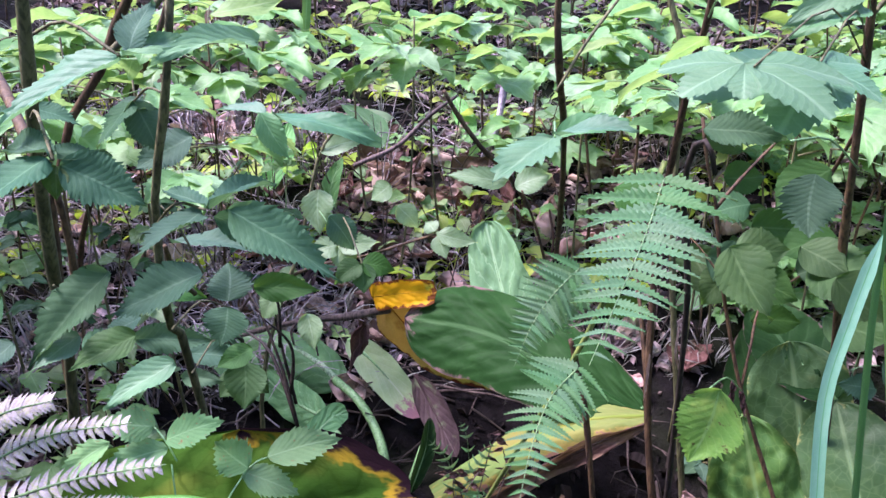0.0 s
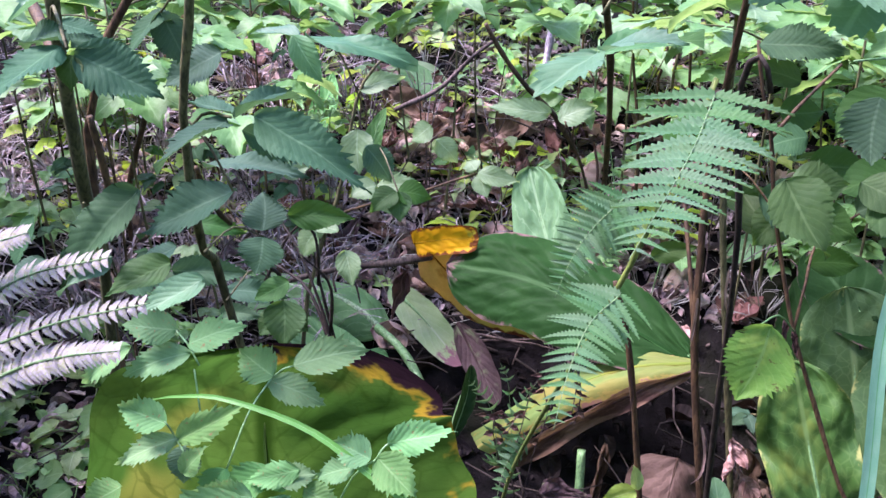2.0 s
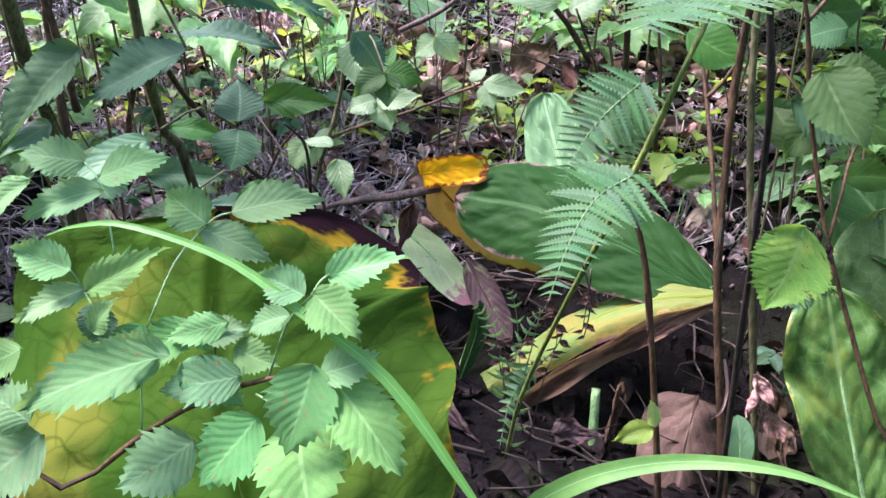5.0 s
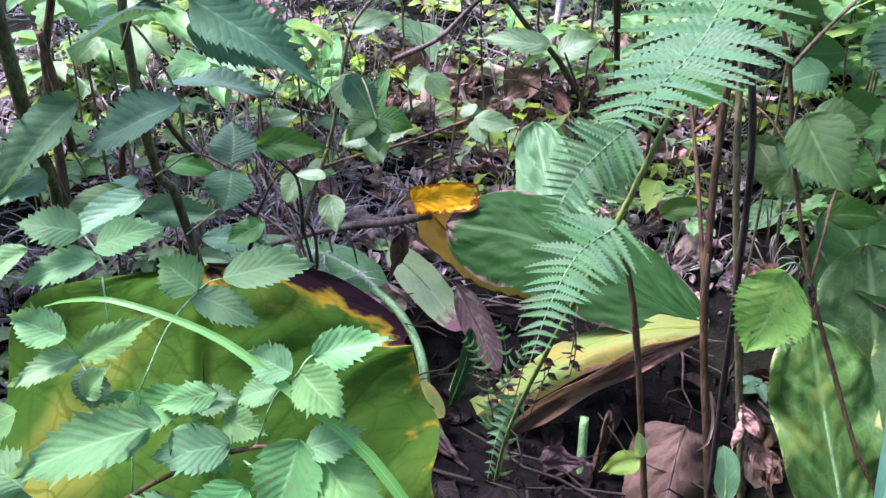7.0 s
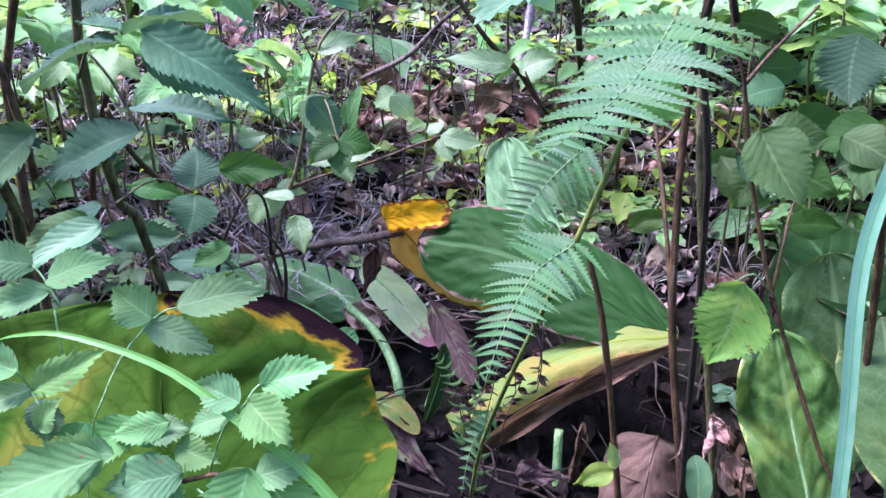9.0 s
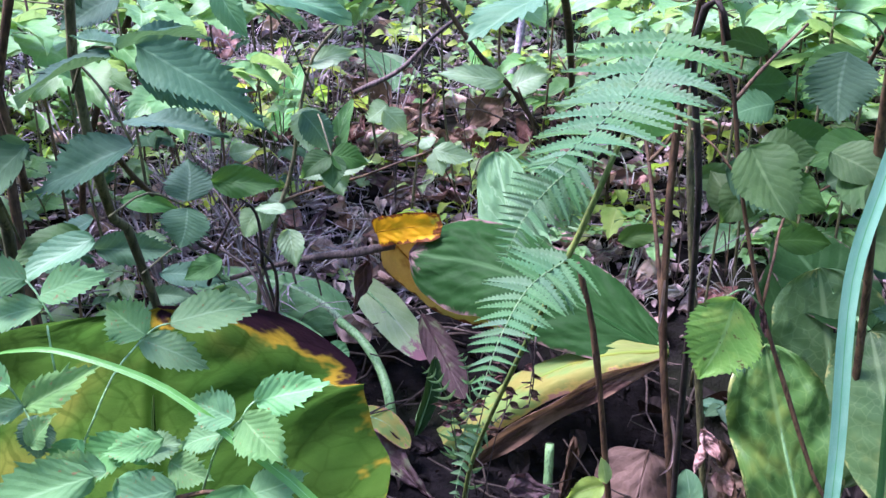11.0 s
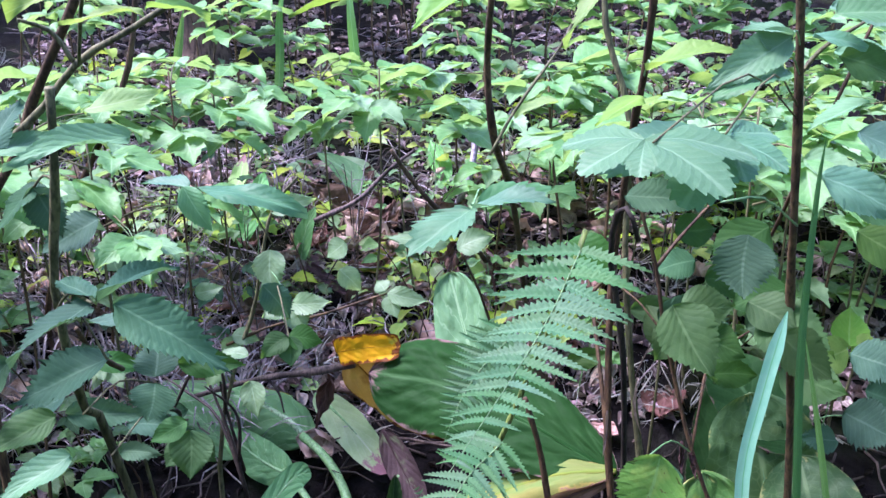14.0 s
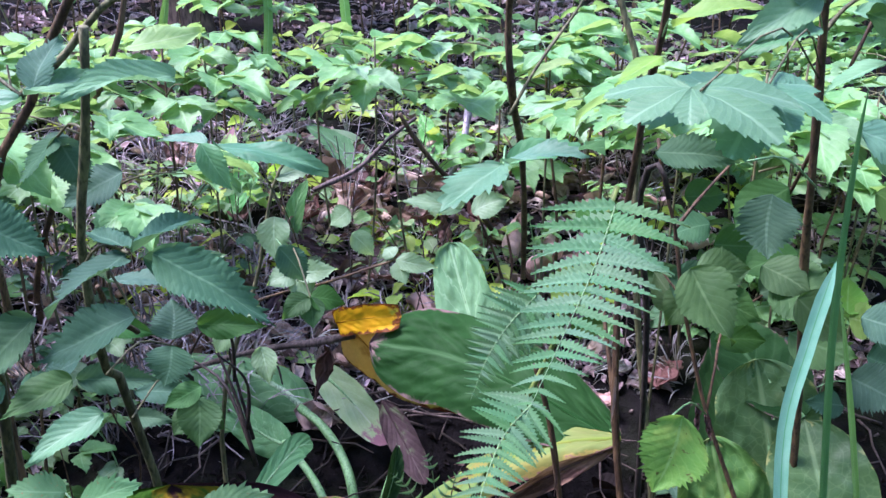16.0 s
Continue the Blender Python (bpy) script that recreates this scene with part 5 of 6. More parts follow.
leaflet(sh6, (0.382, 1.28, 0.122), (0.369, 1.28, 0.181), 0.0273, "young", (0, -0.9, 0.6))
for a, b, w in (((0.511, 1.06, 0.628), (0.511, 1.05, 0.581), 0.02), ((0.525, 1.06, 0.61), (0.533, 1.05, 0.572), 0.02)):
    dead_leaf(a, b, w, "brown", (0, -1, 0.3), parent=sh7, name="dried_leaf")

# ---- leaves of the shrubs ----
UP = (0, -0.25, 1)
UF = (0, -0.8, 0.6)
# large pale lobed leaves hanging over from the right-hand stem
lf = stalk(sh8, (0.643, 1.12, 1.092), (0.341, 0.72, 1.144), 0.0012, M_STEMGREEN)
part("leaf_blade", mesh_of("leaf_blade", *palmate_data(((0, 0.7, 38), (-55, 1.15, 38), (48, 0.9, 36), (100, 1.0, 38), (-105, 1.3, 32)), 4, 0.22, 7, 0.5, 1.25), M_MINT), lf, blade_pose((0.336, 0.73, 1.145), (0.314, 0.66, 1.124), (Vector((0.314, 0.66, 1.124)) - Vector((0.336, 0.73, 1.145))).length, (-0.08, -0.2, 0.95)))
lf = stalk(sh8, (0.641, 1.12, 1.108), (0.421, 0.77, 1.142), 0.0012, M_STEMGREEN)
part("leaf_blade", mesh_of("leaf_blade", *palmate_data(((0, 0.7, 36), (38, 1.15, 36), (-52, 0.75, 36), (85, 1.35, 36), (-110, 0.8, 34)), 7, 0.22, 7, 0.5, 1.25), M_MINT), lf, blade_pose((0.424, 0.78, 1.138), (0.433, 0.7, 1.105), (Vector((0.433, 0.7, 1.105)) - Vector((0.424, 0.78, 1.138))).length, (0.08, -0.2, 0.95)))
lf = stalk(sh8, (0.624, 1.1, 1.188), (0.565, 1, 1.213), 0.0012)
for b in (
    ((0.569, 1, 1.212), (0.462, 0.96, 1.163), 0.0477, "mint", UF),
    ((0.568, 1, 1.216), (0.506, 1, 1.223), 0.0398, "mint", (0, -0.4, 0.9)),
    ((0.593, 1, 1.212), (0.662, 1, 1.205), 0.0397, "mint", (0, -0.4, 0.9)),
    ((0.54, 0.82, 1.089), (0.627, 0.8, 1.052), 0.0520, "mint", UF),
    ((0.616, 1, 1.239), (0.696, 1, 1.246), 0.0554, "mint", (0, -0.4, 0.9)),
    ((0.653, 1.05, 1.186), (0.738, 1.05, 1.161), 0.0491, "green", UF),
):
    leaflet(lf, *b)
lf = stalk(sh3, (0.225, 1.15, 0.936), (0.188, 0.85, 1.047), 0.0012)
leaflet(lf, (0.189, 0.86, 1.045), (0.119, 0.8, 1.015), 0.0620, "lobed", UP)
leaflet(lf, (0.189, 0.86, 1.045), (0.271, 0.84, 1.071), 0.0435, "lobed", UP)
leaflet(lf, (0.196, 0.9, 1.036), (0.308, 0.92, 1.063), 0.0388, "lobed", UP)
# leaves about the right-hand stems
lf = stalk(sh7, (0.521, 1.05, 0.616), (0.419, 0.92, 0.693), 0.0012)
leaflet(lf, (0.437, 0.92, 0.696), (0.396, 0.87, 0.616), 0.0932, "single", (0, -1, 0.35), label="single bright yellow-green leaf with small spots")
lf = stalk(sh8, (0.653, 1.1, 0.948), (0.507, 1, 1.011), 0.0015)
for b in (
    ((0.362, 0.9, 1.047), (0.44, 0.86, 1.051), 0.0413), ((0.614, 1.1, 0.947), (0.526, 1.05, 0.904), 0.0706), ((0.527, 1.3, 0.737), (0.663, 1.25, 0.687), 0.0873), ((0.665, 1.2, 0.77), (0.733, 1.1, 0.757), 0.1050),
    ((0.58, 1.3, 0.706), (0.523, 1.28, 0.649), 0.0692), ((0.745, 1.3, 0.773), (0.645, 1.28, 0.747), 0.0774), ((0.755, 1.3, 0.622), (0.822, 1.2, 0.63), 0.0878), ((0.637, 1.4, 0.755), (0.751, 1.4, 0.757), 0.0728),
    ((0.546, 1, 0.968), (0.536, 0.96, 0.896), 0.0759), ((0.49, 1.1, 0.829), (0.538, 1.02, 0.752), 0.0888), ((0.661, 1, 1.034), (0.733, 0.95, 0.998), 0.0631), ((0.738, 1.1, 0.94), (0.807, 1.05, 0.898), 0.0712),
    ((0.549, 1.2, 0.861), (0.488, 1.2, 0.843), 0.0532), ((0.653, 1.1, 0.781), (0.722, 1.05, 0.733), 0.0744), ((0.643, 1.2, 0.743), (0.702, 1.2, 0.782), 0.0545), ((0.815, 1.2, 0.7), (0.893, 1.15, 0.685), 0.0728),
):
    leaflet(lf, b[0], b[1], b[2], RNG.choice(["green", "plain", "shrub"]), UF)
lf = stalk(sh7, (0.573, 1.15, 0.716), (0.557, 1.15, 0.758), 0.0012)
for b in (
    ((0.519, 1.15, 0.807), (0.602, 1.15, 0.807), 0.0693), ((0.542, 1.15, 0.758), (0.615, 1.12, 0.736), 0.0621), ((0.639, 1.2, 0.792), (0.7, 1.15, 0.767), 0.0711), ((0.596, 1.4, 0.621), (0.552, 1.45, 0.687), 0.0791),
    ((0.623, 1.3, 0.61), (0.722, 1.3, 0.611), 0.0551), ((0.53, 1.5, 0.649), (0.662, 1.5, 0.65), 0.0622), ((0.403, 1.5, 0.795), (0.495, 1.45, 0.758), 0.0791), ((0.425, 1.6, 0.481), (0.525, 1.6, 0.507), 0.0460),
    ((0.573, 1.4, 0.846), (0.652, 1.4, 0.855), 0.0640), ((0.6, 1.4, 0.9), (0.517, 1.4, 0.926), 0.0539), ((0.554, 1.1, 0.923), (0.643, 1.1, 0.895), 0.0706),
):
    leaflet(lf, b[0], b[1], b[2], RNG.choice(["green", "plain", "green"]), UF)
lf = stalk(sh8, (0.87, 1.4, 0.449), (0.935, 1.4, 0.467), 0.0012)
for b in (
    ((0.878, 1.3, 0.534), (0.96, 1.25, 0.505), 0.0915), ((0.876, 1.3, 0.474), (0.812, 1.3, 0.487), 0.0521), ((0.532, 1.1, 0.536), (0.449, 1.05, 0.533), 0.0789), ((1.03, 1.5, 0.466), (1.142, 1.5, 0.437), 0.0947),
):
    leaflet(lf, b[0], b[1], b[2], "shrub", UF)

# bright leaves overhead and behind
lf = stalk(sh3, (0.224, 1.03, 1.274), (0.2, 0.95, 1.28), 0.0012)
for b in (
    ((0.125, 0.97, 1.269), (-0.005, 0.92, 1.265), 0.0259), ((0.2, 0.92, 1.282), (0.124, 0.86, 1.246), 0.0559), ((0.34, 0.84, 1.301), (0.265, 0.78, 1.231), 0.0350),
):
    leaflet(lf, b[0], b[1], b[2], "young", UP)
lf = stalk(sh5, (0.46, 1.25, 1.135), (0.432, 1.1, 1.163), 0.0012)
for b in (
    ((0.412, 1.05, 1.169), (0.521, 1.05, 1.21), 0.0610), ((0.475, 1.08, 1.155), (0.545, 1.05, 1.137), 0.0365), ((0.449, 1.2, 1.113), (0.373, 1.16, 1.083), 0.0473), ((0.341, 1.3, 1.093), (0.27, 1.3, 1.08), 0.0394),
):
    leaflet(lf, b[0], b[1], b[2], "young", UP)
lf = stalk(sh8, (0.627, 1.1, 1.155), (0.559, 1, 1.183), 0.0012)
for b in (
    ((0.563, 1, 1.179), (0.467, 0.96, 1.159), 0.0734), ((0.558, 1, 1.196), (0.53, 1.02, 1.234), 0.0542), ((0.654, 1.1, 1.242), (0.754, 1.05, 1.224), 0.0790), ((0.716, 1.2, 1.177), (0.825, 1.15, 1.147), 0.0769),
    ((0.777, 1.2, 1.107), (0.69, 1.2, 1.066), 0.0501), ((0.665, 1, 1.1), (0.726, 0.95, 1.076), 0.0754), ((0.718, 1.3, 1.238), (0.627, 1.3, 1.271), 0.0689),
):
    leaflet(lf, b[0], b[1], b[2], "mint", UP)
lf = stalk(sh8, (1.084, 1.75, 0.197), (1.116, 1.75, 0.443), 0.0014)
for b in (
    ((1.117, 1.75, 0.438), (1.018, 1.72, 0.425), 0.0887), ((1.119, 1.75, 0.446), (1.138, 1.8, 0.529), 0.0950), ((1.123, 1.75, 0.438), (1.19, 1.72, 0.442), 0.0886),
):
    leaflet(lf, b[0], b[1], b[2], "young", (0, -0.9, 0.5))

# small shrub in the middle distance
sh11 = shrub((-0.277, 1.55, 0.47), "slender green shrub with thin leaves in threes")
stem(sh11, [(-0.316, 1.5, 0.314), (-0.259, 1.5, 0.541), (-0.215, 1.5, 0.656), (-0.19, 1.5, 0.774), (-0.162, 1.5, 0.865), (-0.113, 1.5, 0.923)], 0.005, 0.0025, M_STEMGREEN)
stem(sh11, [(-0.277, 1.5, 0.576), (-0.186, 1.5, 0.617), (-0.08, 1.45, 0.662), (0.018, 1.4, 0.715), (0.077, 1.38, 0.741)], 0.0032, 0.0015, M_STEM, name="branch")
stem(sh11, [(0.249, 1.6, 0.717), (0.196, 1.55, 0.804), (0.143, 1.5, 0.865), (0.099, 1.48, 0.925), (0.067, 1.45, 0.984)], 0.0055, 0.004, M_STEM, name="branch")
stem(sh11, [(-0.152, 1.9, 0.715), (-0.046, 1.9, 0.766), (0.032, 1.9, 0.841), (0.095, 1.9, 0.889)], 0.006, 0.004, M_TWIG, name="branch")
lf = stalk(sh11, (-0.191, 1.5, 0.753), (-0.133, 1.45, 0.685), 0.0012)
for b in (
    ((-0.133, 1.45, 0.685), (-0.056, 1.42, 0.706), 0.0443), ((-0.135, 1.45, 0.683), (-0.182, 1.42, 0.674), 0.0487), ((-0.132, 1.45, 0.681), (-0.106, 1.42, 0.638), 0.0509), ((-0.174, 1.5, 0.779), (-0.17, 1.46, 0.703), 0.0635), ((0.168, 1.2, 0.892), (0.072, 1.18, 0.911), 0.0360),
    ((0.18, 1.2, 0.882), (0.236, 1.2, 0.906), 0.0426), ((0.058, 1.38, 0.736), (0.131, 1.36, 0.731), 0.0360), ((0.054, 1.38, 0.74), (0.036, 1.4, 0.754), 0.0326), ((0.063, 1.38, 0.734), (0.076, 1.35, 0.702), 0.0380), ((-0.264, 1.5, 0.599), (-0.21, 1.5, 0.588), 0.0368),
    ((-0.254, 1.5, 0.593), (-0.293, 1.5, 0.528), 0.0437), ((-0.041, 1.6, 0.761), (-0.086, 1.6, 0.727), 0.0482), ((-0.168, 1.5, 0.855), (-0.085, 1.5, 0.885), 0.0399), ((-0.33, 1.5, 0.688), (-0.275, 1.5, 0.705), 0.0359),
):
    leaflet(lf, b[0], b[1], b[2], "far", UF)

# compound leaves on the left-hand shrubs
lf = stalk(sh2, (-0.207, 0.72, 0.981), (-0.127, 0.63, 1.033), 0.0014, M_STEMGREEN)
for b in (
    ((-0.133, 0.64, 1.027), (-0.171, 0.57, 1.016), 0.0437, "shrub", (-0.5, -0.7, 0.6)),
    ((-0.127, 0.64, 1.031), (-0.089, 0.74, 1.04), 0.0321, "shrub", (0, -0.4, 0.9)),
    ((-0.105, 0.62, 1.035), (-0.009, 0.6, 0.993), 0.0436, "shrub", (0.5, -0.7, 0.6)),
    ((-0.129, 0.64, 1.033), (-0.18, 0.68, 1.037), 0.0233, "shrub", (0, -0.4, 0.9)),
    ((-0.141, 0.7, 1.003), (-0.076, 0.72, 0.967), 0.0292, "shrub", UF),
    ((-0.238, 0.85, 0.918), (-0.12, 0.83, 0.93), 0.0362, "shrub", (0, -0.4, 0.9)),
):
    leaflet(lf, *b)
lf = stalk(sh1, (-0.253, 0.62, 1.11), (-0.181, 0.5, 1.11), 0.0013, M_STEMGREEN)
for b in (
    ((-0.184, 0.5, 1.11), (-0.235, 0.46, 1.078), 0.0416, "shrub", (-0.5, -0.7, 0.6)),
    ((-0.177, 0.5, 1.107), (-0.124, 0.5, 1.082), 0.0347, "shrub", (0.5, -0.7, 0.6)),
    ((-0.178, 0.5, 1.113), (-0.158, 0.54, 1.112), 0.0237, "shrub", (0, -0.4, 0.9)),
    ((-0.184, 0.5, 1.113), (-0.242, 0.55, 1.118), 0.0254, "shrub", (0, -0.4, 0.9)),
    ((-0.18, 0.5, 1.106), (-0.18, 0.49, 1.086), 0.0167, "green", UF),
):
    leaflet(lf, *b)
lf = stalk(sh1, (-0.267, 0.66, 1.165), (-0.154, 0.56, 1.167), 0.0013, M_STEMGREEN)
for b in (
    ((-0.154, 0.56, 1.167), (-0.23, 0.52, 1.128), 0.0441, "mint", (-0.5, -0.7, 0.6)),
    ((-0.152, 0.56, 1.168), (-0.116, 0.6, 1.179), 0.0302, "mint", (0, -0.4, 0.9)),
    ((-0.151, 0.57, 1.169), (-0.142, 0.6, 1.204), 0.0262, "shrub", (0, -0.4, 0.9)),
):
    leaflet(lf, *b)
lf = stalk(sh2, (-0.178, 0.71, 1.113), (-0.225, 0.76, 1.096), 0.0012, M_STEMGREEN)
for b in (
    ((-0.226, 0.76, 1.097), (-0.208, 0.76, 1.043), 0.0348, "shrub", (0.15, -0.95, 0.3)),
    ((-0.226, 0.76, 1.095), (-0.256, 0.73, 1.059), 0.0368, "shrub", (-0.5, -0.7, 0.6)),
    ((-0.215, 0.76, 1.088), (-0.257, 0.78, 1.094), 0.0235, "shrub", (0, -0.4, 0.9)),
    ((-0.345, 0.8, 1.078), (-0.297, 0.8, 1.07), 0.0291, "shrub", (0, -0.4, 0.9)),
):
    leaflet(lf, *b)
lf = stalk(sh11, (-0.123, 1.3, 0.853), (-0.143, 0.98, 1.037), 0.0012, M_STEMGREEN)
for b in (
    ((-0.143, 0.98, 1.037), (-0.007, 0.97, 1.02), 0.0424, "mint", (0, -0.4, 0.9)),
    ((-0.155, 0.97, 1.042), (-0.119, 0.95, 0.992), 0.0324, "mint", UF),
    ((-0.15, 0.98, 1.04), (-0.218, 1, 1.042), 0.0320, "mint", (0, -0.4, 0.9)),
):
    leaflet(lf, *b)
lf = stalk(sh2, (-0.201, 0.73, 1.002), (-0.163, 0.72, 0.937), 0.0012, M_STEMGREEN)
for b in (
    ((-0.163, 0.73, 0.935), (-0.26, 0.7, 0.904), 0.0489, "shrub", (-0.5, -0.7, 0.6)),
    ((-0.255, 0.72, 0.937), (-0.338, 0.67, 0.863), 0.0503, "shrub", (-0.5, -0.7, 0.6)),
    ((-0.352, 0.7, 0.917), (-0.367, 0.67, 0.874), 0.0454, "shrub", (-0.5, -0.7, 0.6)),
    ((-0.224, 0.75, 0.904), (-0.193, 0.78, 0.925), 0.0318, "shrub", UF),
    ((-0.284, 0.7, 0.877), (-0.324, 0.66, 0.858), 0.0324, "mint", (-0.5, -0.7, 0.6)),
    ((-0.171, 0.64, 0.883), (-0.226, 0.6, 0.865), 0.0300, "mint", (-0.5, -0.7, 0.6)),
    ((-0.326, 0.66, 0.889), (-0.357, 0.63, 0.869), 0.0354, "shrub", (-0.5, -0.7, 0.6)),
):
    leaflet(lf, *b)
lf = stalk(sh2, (-0.215, 0.76, 0.854), (-0.202, 0.92, 0.804), 0.0012, M_STEMGREEN)
for b in (
    ((-0.203, 0.93, 0.807), (-0.205, 0.95, 0.854), 0.0549, "shrub", (0.15, -0.95, 0.3)),
    ((-0.204, 0.93, 0.799), (-0.211, 0.9, 0.76), 0.0593, "shrub", UF),
    ((-0.161, 0.9, 0.842), (-0.081, 0.9, 0.84), 0.0350, "green", UF),
    ((-0.359, 1, 0.714), (-0.249, 1, 0.714), 0.0416, "shrub", UF),
    ((-0.413, 0.95, 0.719), (-0.357, 0.97, 0.732), 0.0495, "shrub", UF),
    ((-0.319, 1.05, 0.622), (-0.254, 1.04, 0.623), 0.0283, "shrub", UF),
    ((-0.195, 1, 0.701), (-0.243, 0.98, 0.681), 0.0359, "green", UF),
    ((-0.144, 1.15, 0.683), (-0.13, 1.12, 0.634), 0.0397, "far", UF),
    ((-0.312, 0.92, 0.788), (-0.36, 0.9, 0.765), 0.0368, "shrub", (-0.5, -0.7, 0.6)),
):
    leaflet(lf, *b)
lf = stalk(sh11, (-0.11, 1.2, 0.818), (-0.03, 0.92, 0.867), 0.0012, M_STEMGREEN)
for b in (
    ((-0.03, 0.92, 0.867), (0.011, 0.92, 0.859), 0.0321, "green", UF),
    ((-0.032, 0.92, 0.867), (-0.062, 0.9, 0.849), 0.0305, "green", UF),
    ((-0.029, 0.92, 0.866), (-0.026, 0.9, 0.835), 0.0320, "green", UF),
    ((-0.088, 1.05, 0.883), (-0.052, 1.05, 0.83), 0.0410, "shrub", UF),
    ((-0.003, 1.2, 0.849), (0.032, 1.2, 0.812), 0.0355, "far", UF),
):
    leaflet(lf, *b)
lf = stalk(sh2, (-0.22, 0.82, 0.766), (-0.258, 1.18, 0.576), 0.0012, M_STEMGREEN)
for b in (
    ((-0.263, 1.2, 0.565), (-0.261, 1.16, 0.493), 0.0714, "green", (0.15, -0.95, 0.3)),
    ((-0.273, 1.2, 0.543), (-0.307, 1.18, 0.506), 0.0461, "green", UF),
    ((-0.258, 1.2, 0.543), (-0.221, 1.18, 0.517), 0.0437, "green", UF),
    ((-0.278, 1.2, 0.57), (-0.32, 1.2, 0.591), 0.0397, "shrub", (0, -0.4, 0.9)),
):
    leaflet(lf, *b)
lf = stalk(sh1, (-0.301, 0.7, 0.93), (-0.36, 0.85, 0.777), 0.0012, M_STEMGREEN)
for b in (
    ((-0.293, 0.85, 0.798), (-0.356, 0.8, 0.787), 0.0466, "green", (-0.5, -0.7, 0.6)),
    ((-0.361, 1.1, 0.745), (-0.283, 1.1, 0.733), 0.0335, "green", UF),
    ((-0.344, 1.15, 0.608), (-0.241, 1.15, 0.6), 0.0394, "shrub", UF),
    ((-0.3, 1.3, 0.548), (-0.403, 1.3, 0.517), 0.0449, "shrub", UF),
    ((-0.274, 0.75, 0.923), (-0.305, 0.72, 0.901), 0.0461, "shrub", (-0.5, -0.7, 0.6)),
    ((-0.201, 1.2, 0.691), (-0.232, 1.2, 0.644), 0.0447, "far", UF),
    ((-0.182, 1.3, 0.653), (-0.238, 1.3, 0.662), 0.0326, "far", (0, -0.4, 0.9)),
    ((-0.186, 0.8, 1.053), (-0.243, 0.78, 1.024), 0.0443, "shrub", UF),
):
    leaflet(lf, *b)
lf = stalk(sh10, (-0.109, 0.63, 1.222), (-0.034, 0.5, 1.285), 0.0014, M_STEMGREEN)
for b in (
    ((-0.031, 0.5, 1.281), (-0.075, 0.47, 1.272), 0.0253, "young", (0, -0.4, 0.9)),
    ((-0.034, 0.5, 1.288), (-0.083, 0.5, 1.296), 0.0208, "young", (0, -0.4, 0.9)),
    ((-0.036, 0.52, 1.283), (0.003, 0.55, 1.291), 0.0230, "young", (0, -0.4, 0.9)),
    ((-0.029, 0.55, 1.263), (-0.06, 0.5, 1.261), 0.0231, "young", (0, -0.4, 0.9)),
    ((-0.027, 0.55, 1.265), (-0, 0.6, 1.262), 0.0164, "young", (0, -0.4, 0.9)),
    ((-0.067, 0.6, 1.173), (-0.114, 0.52, 1.185), 0.0276, "mint", (0, -0.4, 0.9)),
    ((-0.106, 0.62, 1.189), (-0.054, 0.64, 1.204), 0.0225, "young", (0, -0.4, 0.9)),
    ((0.01, 0.55, 1.299), (0.069, 0.6, 1.301), 0.0176, "mint", (0, -0.4, 0.9)),
):
    leaflet(lf, *b)


# ---- the shrub layer farther off ----
def triple_leaf(material, seed, stalk_len=0.09, size=0.11):
    """A stalked leaf of three leaflets in one mesh, its stalk from the origin along +y."""
    rng = random.Random(seed)
    items = [tube_data(curve_points([(0, 0, 0), (0, stalk_len * 0.5, 0.012), (0, stalk_len, 0.008)], 5), [0.0013] * 5, 5)]
    for ang, k in ((0, 1.0), (68, 0.8), (-68, 0.8)):
        ln = size * k * rng.uniform(0.9, 1.1)
        d = leaflet_data(teeth=7, half=2, veins=5, fold=rng.uniform(0, 0.15), droop=rng.uniform(0.1, 0.35), twist=rng.uniform(-0.1, 0.1), jag=0.07, pleat=0.008, seed=seed + int(ang))
        a = radians(ang + rng.uniform(-10, 10))
        b = Vector((0, stalk_len, 0.008))
        t = b + Vector((math.sin(a), math.cos(a), rng.uniform(-0.25, 0.1))) * ln
        items.append(moved(d, blade_pose(b, t, ln * rng.uniform(0.62, 0.78), (rng.uniform(-0.2, 0.2), rng.uniform(-0.2, 0.2), 1))))
    return mesh_of("leaf", *joined(items), material)


TRIPLES = [triple_leaf(M_FAR, s, 0.07 + 0.02 * (s % 3), 0.115 + 0.014 * (s % 3)) for s in range(8)]
STEMS = [mesh_of("stem", *tube_data(curve_points([(0, 0, -0.05), (0.02 * s, 0.015, 0.3), (-0.015 * s, 0.01 * s, 0.62), (0.03, 0, 0.9)], 9), [0.0062 - 0.0004 * i for i in range(9)], 6), m) for s, m in ((1, M_STEM), (2, M_STEMRED), (-1, M_STEMGREEN))]


